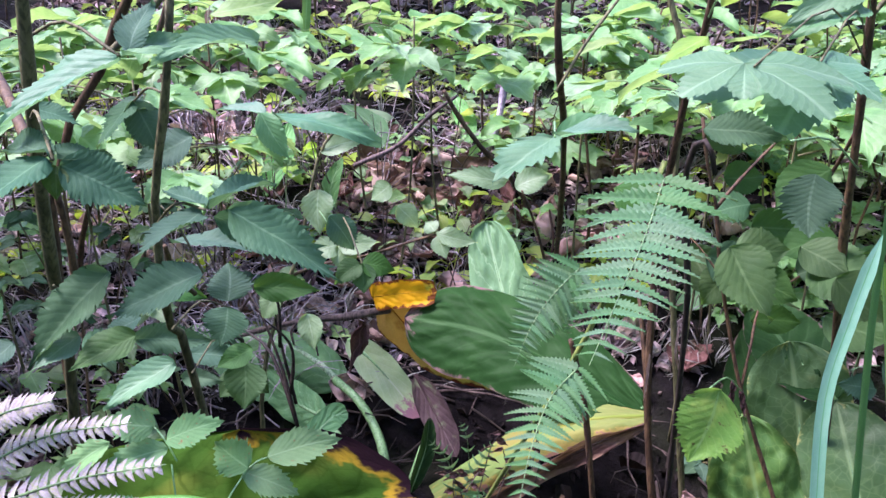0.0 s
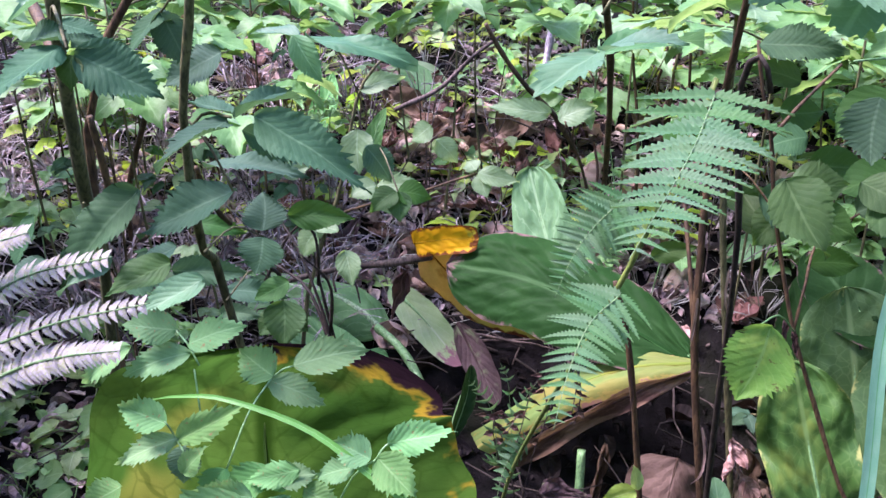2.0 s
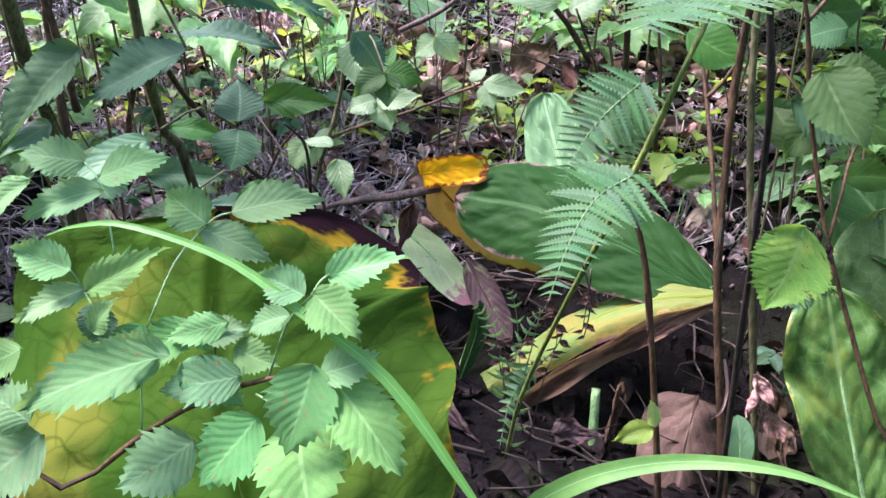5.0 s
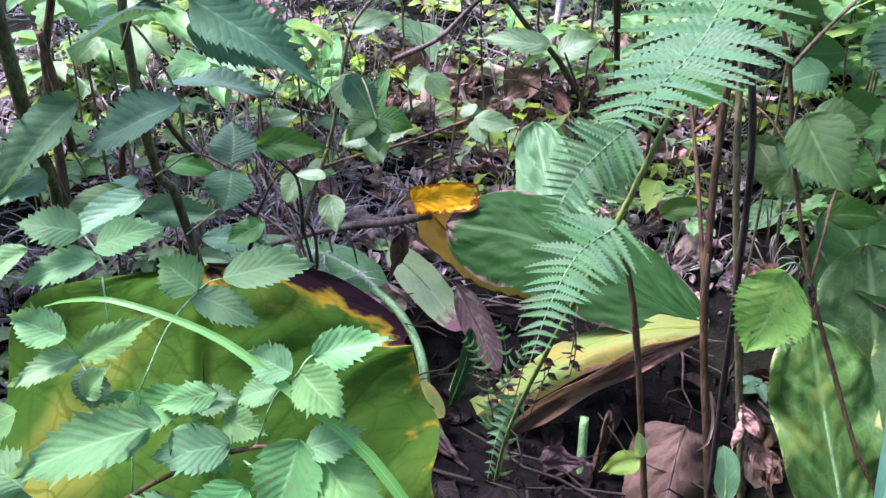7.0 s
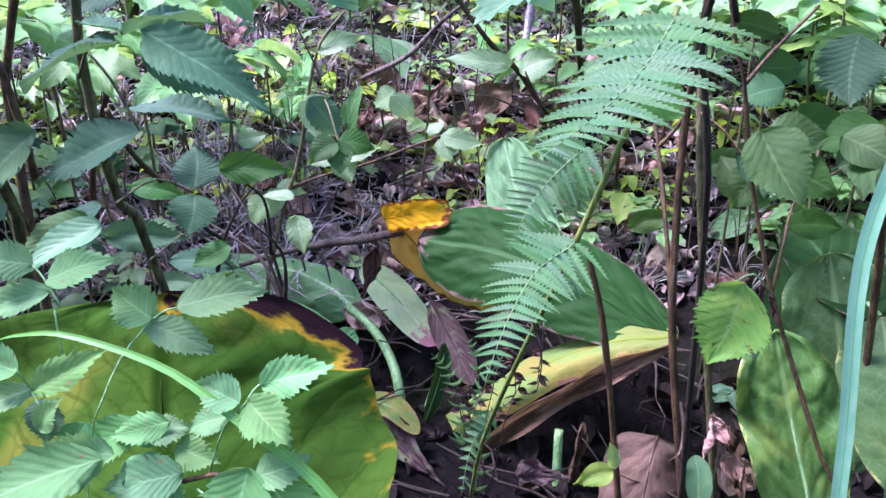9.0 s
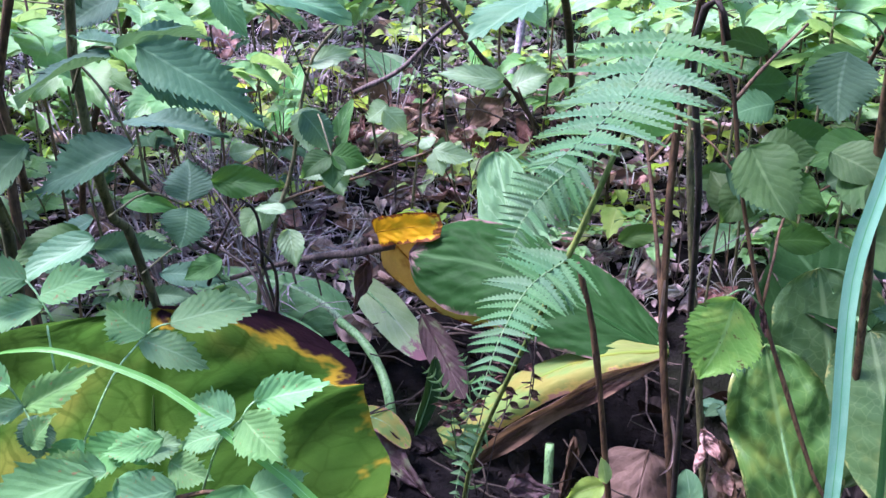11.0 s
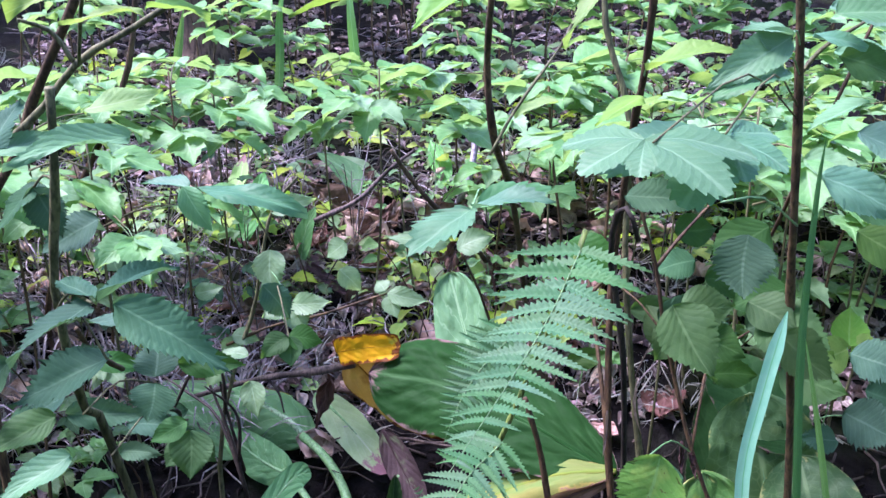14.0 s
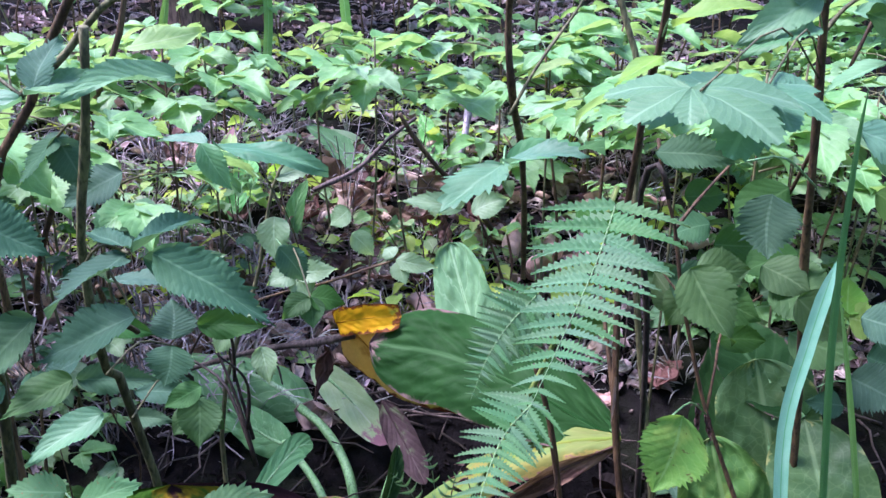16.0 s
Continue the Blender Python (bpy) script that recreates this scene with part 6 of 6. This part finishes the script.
def undergrowth_plant(seed, height, low=0.72, leaves=9, at=(0, 0, 0), label="slender shrub with bright toothed leaves in threes"):
    rng = random.Random(seed)
    ob = thing("undergrowth_shrub", at, label, "shrub", "undergrowth shrubs")
    st = part("stem", rng.choice(STEMS), ob, Matrix.Translation(at) @ Matrix.Diagonal((1, 1, height / 0.9, 1)))
    for i in range(leaves):
        h = height * (low + (1 - low) * (i + 1) / leaves)
        a = i * 2.4 + rng.uniform(-0.4, 0.4)
        d = Matrix.Translation(Vector(at) + Vector((0.01, 0.01, h))) @ Matrix.Rotation(a, 4, "Z") @ Matrix.Rotation(radians(rng.uniform(-8, 22)), 4, "X")
        part("leaf", rng.choice(TRIPLES), ob, d @ Matrix.Scale(rng.uniform(0.8, 1.25), 4))
    return ob


PLANTS = [undergrowth_plant(s, h, lo, n, (0.45 * s - 1.6, 6.6 + 0.2 * (s % 3), ground_z(0.45 * s - 1.6, 6.6 + 0.2 * (s % 3)))) for s, (h, lo, n) in enumerate(((0.7, 0.8, 9), (0.7, 0.84, 8), (0.78, 0.82, 10), (0.74, 0.84, 9), (0.25, 0.3, 7), (0.18, 0.2, 6), (0.66, 0.84, 8)))]


def scatter():
    rng = random.Random(21)
    tall, low = [PLANTS[i] for i in (0, 1, 2, 3, 6)], [PLANTS[4], PLANTS[5]]
    placed = []
    tries = 0
    while len(placed) < 132 and tries < 8000:
        tries += 1
        y = 2.35 + 4.35 * rng.random() ** 0.8
        x = rng.uniform(-0.62 * y - 0.25, 0.62 * y + 0.3)
        if any((x - a) ** 2 + (y - b) ** 2 < 0.25 ** 2 for a, b in placed) or (-1.9 < x < 0.3 and y < 3.4 and rng.random() < 0.82):
            continue
        placed.append((x, y))
        ob = rng.choice(tall)
        k = rng.uniform(0.85, 1.12)
        copy_thing(ob, Matrix.Translation((x, y, ground_z(x, y))) @ Matrix.Rotation(rng.uniform(0, 6.28), 4, "Z") @ Matrix.Rotation(radians(rng.uniform(-7, 7)), 4, "X") @ Matrix.Scale(k, 4))
    for i in range(46):
        y = rng.uniform(1.9, 4.6)
        x = rng.uniform(-0.62 * y, 0.62 * y)
        if -0.5 < x < 0.95 and y < 2.6 or x < 0.35 and rng.random() < 0.75:
            continue
        copy_thing(rng.choice(low), Matrix.Translation((x, y, ground_z(x, y))) @ Matrix.Rotation(rng.uniform(0, 6.28), 4, "Z") @ Matrix.Scale(rng.uniform(0.8, 1.4), 4))


scatter()


def canopy_plant(x, y, top, seed):
    """A taller shrub whose side shoots hold a flat layer of leaves."""
    rng = random.Random(seed)
    g = ground_z(x, y)
    ob = thing("canopy_shrub", (x, y, g), "tall thin shrub with a flat layer of bright leaves", "shrub", "canopy shrubs")
    lean = Vector((rng.uniform(-0.06, 0.06), rng.uniform(-0.06, 0.06), 0))
    head = Vector((x, y, top)) + lean
    stem(ob, [(x, y, g - 0.05), Vector((x, y, g)).lerp(head, 0.45) + lean * 0.4, head], 0.0042, 0.0025, rng.choice([M_STEM, M_STEMGREEN, M_STEMGREEN]), n=10, sides=6)
    for i in range(4):
        a = i * 1.7 + rng.uniform(-0.5, 0.5)
        out = Vector((math.cos(a), math.sin(a), 0)) * rng.uniform(0.1, 0.2)
        s = Vector((x, y, g)).lerp(head, rng.uniform(0.8, 0.97))
        e = s + out + Vector((0, 0, rng.uniform(0.0, 0.06)))
        stem(ob, [s, s.lerp(e, 0.5) + Vector((0, 0, 0.015)), e], 0.0028, 0.0015, M_STEMGREEN, n=6, name="branch", sides=5)
        for j in range(2):
            p = s.lerp(e, 0.55 + 0.45 * j)
            d = Matrix.Translation(p) @ Matrix.Rotation(a - 1.57 + rng.uniform(-0.9, 0.9), 4, "Z") @ Matrix.Rotation(radians(rng.uniform(-14, 10)), 4, "X")
            part("leaf", rng.choice(TRIPLES), ob, d @ Matrix.Scale(rng.uniform(0.85, 1.25), 4))


def canopy():
    rng = random.Random(33)
    placed = []
    tries = 0
    while len(placed) < 27 and tries < 5000:
        tries += 1
        y = rng.uniform(1.5, 2.75)
        x = rng.uniform(-0.55 * y, 0.62 * y + 0.1)
        if any((x - a) ** 2 + (y - b) ** 2 < 0.24 ** 2 for a, b in placed) or (-0.55 < x < 0.65 and y < 2.3) or (x < -0.2 and rng.random() < 0.6):
            continue
        placed.append((x, y))
        canopy_plant(x, y, rng.uniform(0.93, 1.05) - 0.04 * (y - 2), 100 + len(placed))


canopy()


def far_bank():
    """The thicker growth that closes the view at the back."""
    rng = random.Random(77)
    for i in range(165):
        y = rng.uniform(6.2, 14.0)
        x = rng.uniform(-0.66 * y, 0.66 * y)
        ob = rng.choice(PLANTS[:4])
        copy_thing(ob, Matrix.Translation((x, y, ground_z(x, y))) @ Matrix.Rotation(rng.uniform(0, 6.28), 4, "Z") @ Matrix.Scale(rng.uniform(0.9, 1.3) + 0.22 * (y - 6.2), 4))


far_bank()


def seedling(x, y, seed):
    rng = random.Random(seed)
    g = ground_z(x, y)
    ob = thing("seedling", (x, y, g), "small herb with a few toothed leaves", "herb", "seedlings")
    top = rng.uniform(0.1, 0.34)
    lean = Vector((rng.uniform(-0.08, 0.08), rng.uniform(-0.08, 0.04), 0))
    stem(ob, [(x, y, g - 0.02), Vector((x, y, g + top * 0.6)) + lean * 0.4, Vector((x, y, g + top)) + lean], 0.0022, 0.0012, rng.choice([M_STEMGREEN, M_STALK, M_STEM]), n=6, sides=5)
    for i in range(rng.randint(3, 6)):
        k = rng.uniform(0.45, 1)
        p = Vector((x, y, g + top * k)) + lean * k * k
        d = Matrix.Translation(p) @ Matrix.Rotation(i * 2.3 + rng.uniform(-0.5, 0.5), 4, "Z") @ Matrix.Rotation(radians(rng.uniform(-10, 25)), 4, "X")
        part("leaf", rng.choice(TRIPLES), ob, d @ Matrix.Scale(rng.uniform(0.32, 0.62), 4))


def brush(x, y, seed):
    rng = random.Random(seed)
    g = ground_z(x, y)
    ob = thing("dead_spray", (x, y, g), "thin bare dark twigs standing in the litter", "twigs", "bare twigs")
    for i in range(rng.randint(3, 5)):
        a = rng.uniform(0, 6.28)
        out = Vector((math.cos(a), math.sin(a), 0)) * rng.uniform(0.06, 0.28)
        up = Vector((0, 0, rng.uniform(0.12, 0.5)))
        b = Vector((x, y, g - 0.01))
        stem(ob, [b, b + out * 0.35 + up * 0.5, b + out * 0.8 + up * 0.9, b + out * 1.1 + up * rng.uniform(0.8, 1.1)], 0.0024, 0.0009, rng.choice([M_TWIG, M_TWIG, M_STEM, M_TWIGPALE]), n=8, name="twig", sides=5)


def undergrowth():
    rng = random.Random(91)
    for i in range(95):
        y = rng.uniform(1.35, 3.4)
        x = rng.uniform(-0.6 * y, 0.62 * y)
        if -0.5 < x < 0.9 and y < 2.15 or -1.7 < x < 0.3 and rng.random() < 0.8:
            continue
        seedling(x, y, 300 + i)
    for i in range(46):
        y = rng.uniform(1.3, 3.2)
        x = rng.uniform(-0.6 * y, 0.6 * y)
        if -0.4 < x < 0.9 and y < 2.1:
            continue
        brush(x, y, 500 + i)


undergrowth()


def leafy_shoot(x, y, top, seed):
    """A thin zigzag shoot that holds stalked leaves in threes."""
    rng = random.Random(seed)
    g = ground_z(x, y)
    kind = rng.choice(["green", "shrub", "shrub", "far"])
    ob = thing("leafy_shoot", (x, y, g), {"green": "thin shoot with mid-green toothed leaves", "shrub": "thin shoot with dark green pleated leaves", "far": "thin shoot with pale green toothed leaves"}[kind], "shrub", "leafy shoots")
    lean = Vector((rng.uniform(-0.2, 0.2), rng.uniform(-0.15, 0.1), 0))
    knots = [Vector((x, y, g - 0.02)) + lean * (k / 5) ** 2 + Vector((rng.uniform(-0.015, 0.015), rng.uniform(-0.015, 0.015), (top + 0.02) * k / 5)) for k in range(6)]
    stem(ob, knots, 0.0032, 0.0014, rng.choice([M_STEM, M_STEMGREEN, M_STEMRED]), n=16, sides=6)
    for k in range(2, 6):
        for _ in range(2 if k > 3 else 1):
            a = k * 2.4 + rng.uniform(-1, 1)
            out = Vector((math.cos(a), math.sin(a), rng.uniform(-0.1, 0.5)))
            e = knots[k] + out * rng.uniform(0.03, 0.07)
            stalk(ob, knots[k], e, 0.0007, M_STEMGREEN)
            for turn, share in ((0, 1.0), (1.15, 0.78), (-1.15, 0.78)):
                d = Matrix.Rotation(turn + rng.uniform(-0.2, 0.2), 3, "Z") @ Vector((out.x, out.y, rng.uniform(-0.45, 0.1)))
                ln = rng.uniform(0.045, 0.075) * share
                leaflet(ob, e, e + d.normalized() * ln, ln * rng.uniform(0.55, 0.72), kind, (rng.uniform(-0.3, 0.3), -0.35, 1))


def shoots():
    rng = random.Random(63)
    for i in range(13):
        y = rng.uniform(1.45, 2.9)
        x = y * (rng.uniform(-0.52, -0.2) if i % 5 < 3 else rng.uniform(0.33, 0.52))
        leafy_shoot(x, y, rng.uniform(0.18, 0.55), 700 + i)
    for i in range(84):
        y = rng.uniform(2.1, 4.8) if i % 2 else rng.uniform(2.05, 3.3)
        x = y * rng.uniform(-0.5, 0.42)
        a, ln = rng.uniform(0, 6.28), rng.uniform(0.1, 0.2)
        b = Vector((x, y, ground_z(x, y) + 0.015))
        tipv = b + Vector((math.cos(a) * ln, math.sin(a) * ln, rng.uniform(0.0, 0.07)))
        dead_leaf(b, tipv, ln * rng.uniform(0.35, 0.6), rng.choice(["tan", "brown", "tan", "purple"]), (rng.uniform(-0.4, 0.4), -0.5, 1))

    for i in range(140):
        y = rng.uniform(2.05, 3.5)
        x = y * rng.uniform(-0.5, 0.3)
        a, ln = rng.uniform(0, 6.28), rng.uniform(0.07, 0.15)
        b = Vector((x, y, ground_z(x, y) + 0.03))
        dead_leaf(b, b + Vector((math.cos(a) * ln, math.sin(a) * ln, rng.uniform(-0.01, 0.05))), ln * rng.uniform(0.35, 0.55), rng.choice(["tan", "tan", "brown"]), (rng.uniform(-0.5, 0.2), -0.4, 1))


shoots()


# ---- litter ----
def scatter_many(name, datas, count, area, rng, material, lift, size, tilt, label, category, patchy=0.0):
    """Many small copies of a few shapes in one mesh, laid on the ground."""
    V, F, U, o = [], [], [], 0
    arrs = [(np.array([tuple(p) for p in v]), f, np.array(u)) for v, f, u in datas]
    for _ in range(count):
        v, f, u = rng.choice(arrs)
        y = area[2] + (area[3] - area[2]) * rng.random() ** 1.3
        x = rng.uniform(area[0], area[1]) * (0.4 + 0.6 * y / area[3])
        if patchy and noise.noise(Vector((x * 2.6, y * 2.2, len(name)))) + rng.uniform(-0.25, 0.25) < patchy - 0.5:
            continue
        m = Matrix.Translation((x, y, ground_z(x, y) + lift * rng.uniform(0.3, 1.2))) @ Euler((radians(rng.uniform(-tilt, tilt)), radians(rng.uniform(-tilt, tilt)), rng.uniform(0, 6.28))).to_matrix().to_4x4()
        k = size * rng.uniform(0.6, 1.4)
        a = np.array(m)
        V.append((v * k) @ a[:3, :3].T + a[:3, 3])
        F.extend([tuple(i + o for i in g) for g in f])
        U.append(u)
        o += len(v)
    single(name, mesh_of(name, np.concatenate(V).tolist(), F, np.concatenate(U), material), label, category, kind="stuff")


def small_crumple(seed, curl):
    rows, half = 7, 3
    verts, uvs = [], []
    for i in range(rows):
        u = i / (rows - 1)
        w = 0.3 * ovate(u, 0.45) + 0.01
        for j in range(2 * half + 1):
            v = (j - half) / half
            q = Vector((u * 2.3 + seed, v * 1.4, seed * 2.2))
            verts.append((v * w * (1 - 0.3 * curl), u, 0.25 * curl * w * v * v * 4 + 0.16 * noise.noise(q * 1.5) - 0.15 * curl * (u - 0.5) ** 2))
            uvs.append((v * 0.5 + 0.5, u))
    return verts, grid_faces(rows, 2 * half + 1), uvs


def tuft(seed):
    rng = random.Random(seed)
    items = []
    for _ in range(9):
        a, ln = rng.uniform(0, 6.28), rng.uniform(0.5, 1)
        d = Vector((math.cos(a), math.sin(a), 0))
        s = d * rng.uniform(0, 0.12)
        items.append(ribbon_data([s, s + d * 0.2 * ln + Vector((0, 0, 0.5 * ln)), s + d * 0.6 * ln + Vector((0, 0, rng.uniform(0.3, 0.75) * ln))], 0.022, d.cross(Vector((0, 0, 1))).cross(d) + d * 0.3, rows=6))
    return joined(items)


def twig(seed):
    rng = random.Random(seed)
    pts = [Vector((0, 0, 0))]
    for i in range(5):
        pts.append(pts[-1] + Vector((rng.uniform(-0.06, 0.06), 0.2, rng.uniform(-0.03, 0.05))))
    items = [tube_data(pts, [0.014 - 0.0018 * i for i in range(6)], 5)]
    b = pts[3]
    items.append(tube_data([b, b + Vector((0.14, 0.1, 0.05)), b + Vector((0.2, 0.24, 0.06))], [0.008, 0.006, 0.003], 5))
    return joined(items)


LR = random.Random(5)
scatter_many("leaf_litter", [small_crumple(s, 0.3 + 0.35 * (s % 4)) for s in range(8)], 9500, (-2.8, 2.8, 2.1, 6.6), LR, M_LITTER, 0.012, 0.06, 28, "fallen brown, grey and tan leaves covering the soil", "leaf litter", 0.42)
scatter_many("old_leaves", [small_crumple(s + 30, 0.5 + 0.3 * (s % 3)) for s in range(6)], 150, (-2.0, 2.4, 1.0, 1.9), LR, M_ROTSHADE, 0.015, 0.1, 30, "old leaves rotting on the soil, the hollow's shade in their colour", "leaf litter")
scatter_many("soil_crumbs", [small_crumple(s + 50, 0.9) for s in range(6)], 1500, (-1.6, 1.9, 1.15, 1.95), LR, M_ROTSHADE, 0.006, 0.028, 60, "crumbs of rotted leaf over the soil, shade in their near-black colour", "leaf litter")
scatter_many("bare_roots", [twig(s + 60) for s in range(6)], 90, (-1.5, 1.9, 1.3, 1.95), LR, M_STEMDARK, 0.03, 0.26, 22, "blackened bare roots and twigs over the soil", "twigs")
scatter_many("dry_grass", [tuft(s) for s in range(6)], 1000, (-2.8, 2.0, 2.0, 5.0), LR, M_TUFT, 0.0, 0.15, 55, "thin grey-green grass tufts in the litter", "grass", 0.42)
scatter_many("fallen_twigs", [twig(s) for s in range(6)], 420, (-2.4, 2.4, 1.9, 5.2), LR, M_TWIG, 0.012, 0.28, 14, "thin dark twigs strewn over the soil", "twigs")

scatter_many("weathered_twigs", [twig(s + 20) for s in range(6)], 1500, (-2.6, 2.6, 2.3, 5.8), LR, M_TWIGPALE, 0.02, 0.22, 18, "pale grey weathered twigs lying over the litter", "twigs", 0.42)

scatter_many("twig_thatch", [twig(s + 44) for s in range(6)] + [tuft(s + 40) for s in range(3)], 620, (-2.3, -0.5, 1.9, 3.7), LR, M_TWIGPALE, 0.03, 0.24, 26, "pale grey-lilac dead stalks matted over the ground", "twigs", 0.3)


def herb(seed):
    """A small ground herb: a few toothed leaves on bent stalks from one root."""
    rng = random.Random(seed)
    items = []
    for i in range(5):
        a, ln = i * 1.3 + rng.uniform(-0.4, 0.4), rng.uniform(0.5, 1)
        d = Vector((math.cos(a), math.sin(a), 0))
        top = d * 0.45 * ln + Vector((0, 0, rng.uniform(0.25, 0.7) * ln))
        items.append(tube_data([(0, 0, 0), d * 0.15 * ln + Vector((0, 0, top.z * 0.7)), top], [0.012, 0.01, 0.008], 4))
        items.append(moved(leaflet_data(teeth=6, half=2, veins=4, droop=0.3, jag=0.07, seed=seed + i), blade_pose(top, top + (d + Vector((0, 0, rng.uniform(-0.3, 0.2)))) * 0.55 * ln, 0.36 * ln, (rng.uniform(-0.4, 0.4), -0.3, 1))))
    return joined(items)


scatter_many("ground_herbs", [herb(s) for s in range(7)], 430, (-2.4, 2.4, 2.6, 5.0), LR, M_FAR, 0.0, 0.12, 12, "small pale green herbs growing through the litter", "herbs", 0.42)
scatter_many("yellow_herbs", [herb(s + 9) for s in range(4)], 150, (-2.2, 2.2, 2.4, 5.0), LR, M_LIME, 0.0, 0.16, 12, "small yellow-green herbs growing through the litter", "herbs")

scatter_many("side_litter", [small_crumple(s + 80, 0.3 + 0.3 * (s % 4)) for s in range(6)], 620, (-1.95, -0.9, 1.1, 2.1), LR, M_LITTER, 0.012, 0.06, 28, "pale grey and tan fallen leaves beside the bramble", "leaf litter")
scatter_many("side_herbs", [herb(s + 30) for s in range(6)], 130, (-1.95, -0.86, 0.95, 2.1), LR, M_FAR, 0.0, 0.15, 14, "small pale green herbs beside the bramble", "herbs", 0.3)

# ---- trees at the back ----
for x, y, r in ((-1.27, 5.0, 0.15), (-0.2, 8.6, 0.22), (1.9, 7.6, 0.2), (-3.6, 7.8, 0.24), (3.9, 9.0, 0.25)):
    tree = thing("tree_trunk", (x, y, ground_z(x, y)), "dark rough tree trunk behind the undergrowth", "tree", "background trees")
    pts = curve_points([(x, y, ground_z(x, y) - 0.1), (x + 0.03, y, 1.6), (x - 0.05, y + 0.05, 4.0), (x, y, 7.0)], 24)
    part("trunk", mesh_of("trunk", *tube_data(pts, [r * (1 - 0.02 * i) * (1.5 if i == 0 else 1.15 if i == 1 else 1) for i in range(24)], 18, 0.06, 3), M_TRUNK), tree)


# ---- unseen leafy ring added out of view to block low sky light ----
def thicket():
    rng = random.Random(404)
    cores = []
    for s in range(5):
        v, f, u = leaflet_data(teeth=3, half=1, veins=3, droop=0.25, jag=0.05, seed=s)
        cores.append((np.array(v), f, np.array(u)))
    V, F, U, o = [], [], [], 0
    SV, SF, so = [], [], 0
    for _ in range(360):
        a = radians(rng.uniform(44, 316))
        bay = noise.noise(Vector((math.sin(a) * 2.1, math.cos(a) * 2.1, 0.4)))
        r = rng.uniform(1.6 + 0.35 * bay, 4.3 + 1.1 * bay)
        x, y = math.sin(a) * r, math.cos(a) * r
        foot = ground_z(x, y)
        tall = (1.1 + 0.55 * r) * rng.uniform(0.72, 1.02)
        lean = Vector((rng.uniform(-0.16, 0.16), rng.uniform(-0.16, 0.16), 0))
        sv, sf, _ = tube_data([Vector((x, y, foot - 0.05)), Vector((x, y, foot + 0.4 * tall)) + lean * 0.4, Vector((x, y, foot + tall)) + lean], [0.014, 0.01, 0.004], 5)
        SV.extend(sv)
        SF.extend([tuple(q + so for q in g) for g in sf])
        so += len(sv)
        for _ in range(25):
            h = rng.uniform(0.05, 1.0) ** 0.8
            out, turn = rng.uniform(0.03, 0.34) * (1.1 - 0.5 * h), rng.uniform(0, 6.28)
            spot = np.array((x + lean.x * h + out * math.cos(turn), y + lean.y * h + out * math.sin(turn), foot + h * tall))
            v, f, u = rng.choice(cores)
            m = np.array(Euler((radians(rng.uniform(-40, 40)), radians(rng.uniform(-40, 40)), turn - 1.57)).to_matrix())
            V.append((v * np.array((0.11, 0.17, 0.17)) * rng.uniform(0.7, 1.4)) @ m.T + spot)
            F.extend([tuple(q + o for q in g) for g in f])
            U.append(u)
            o += len(v)
    single("shade_ring_stems", mesh_of("shade_ring_stems", SV, SF, None, M_STEM), "thin brown stems of the unseen shrubs added to block light", "stems", kind="stuff")
    single("thicket", mesh_of("thicket", np.concatenate(V).tolist(), F, np.concatenate(U), M_FAR), "unseen ring of leafy shrubs added to block low sky light", "shrubs", kind="stuff")


thicket()
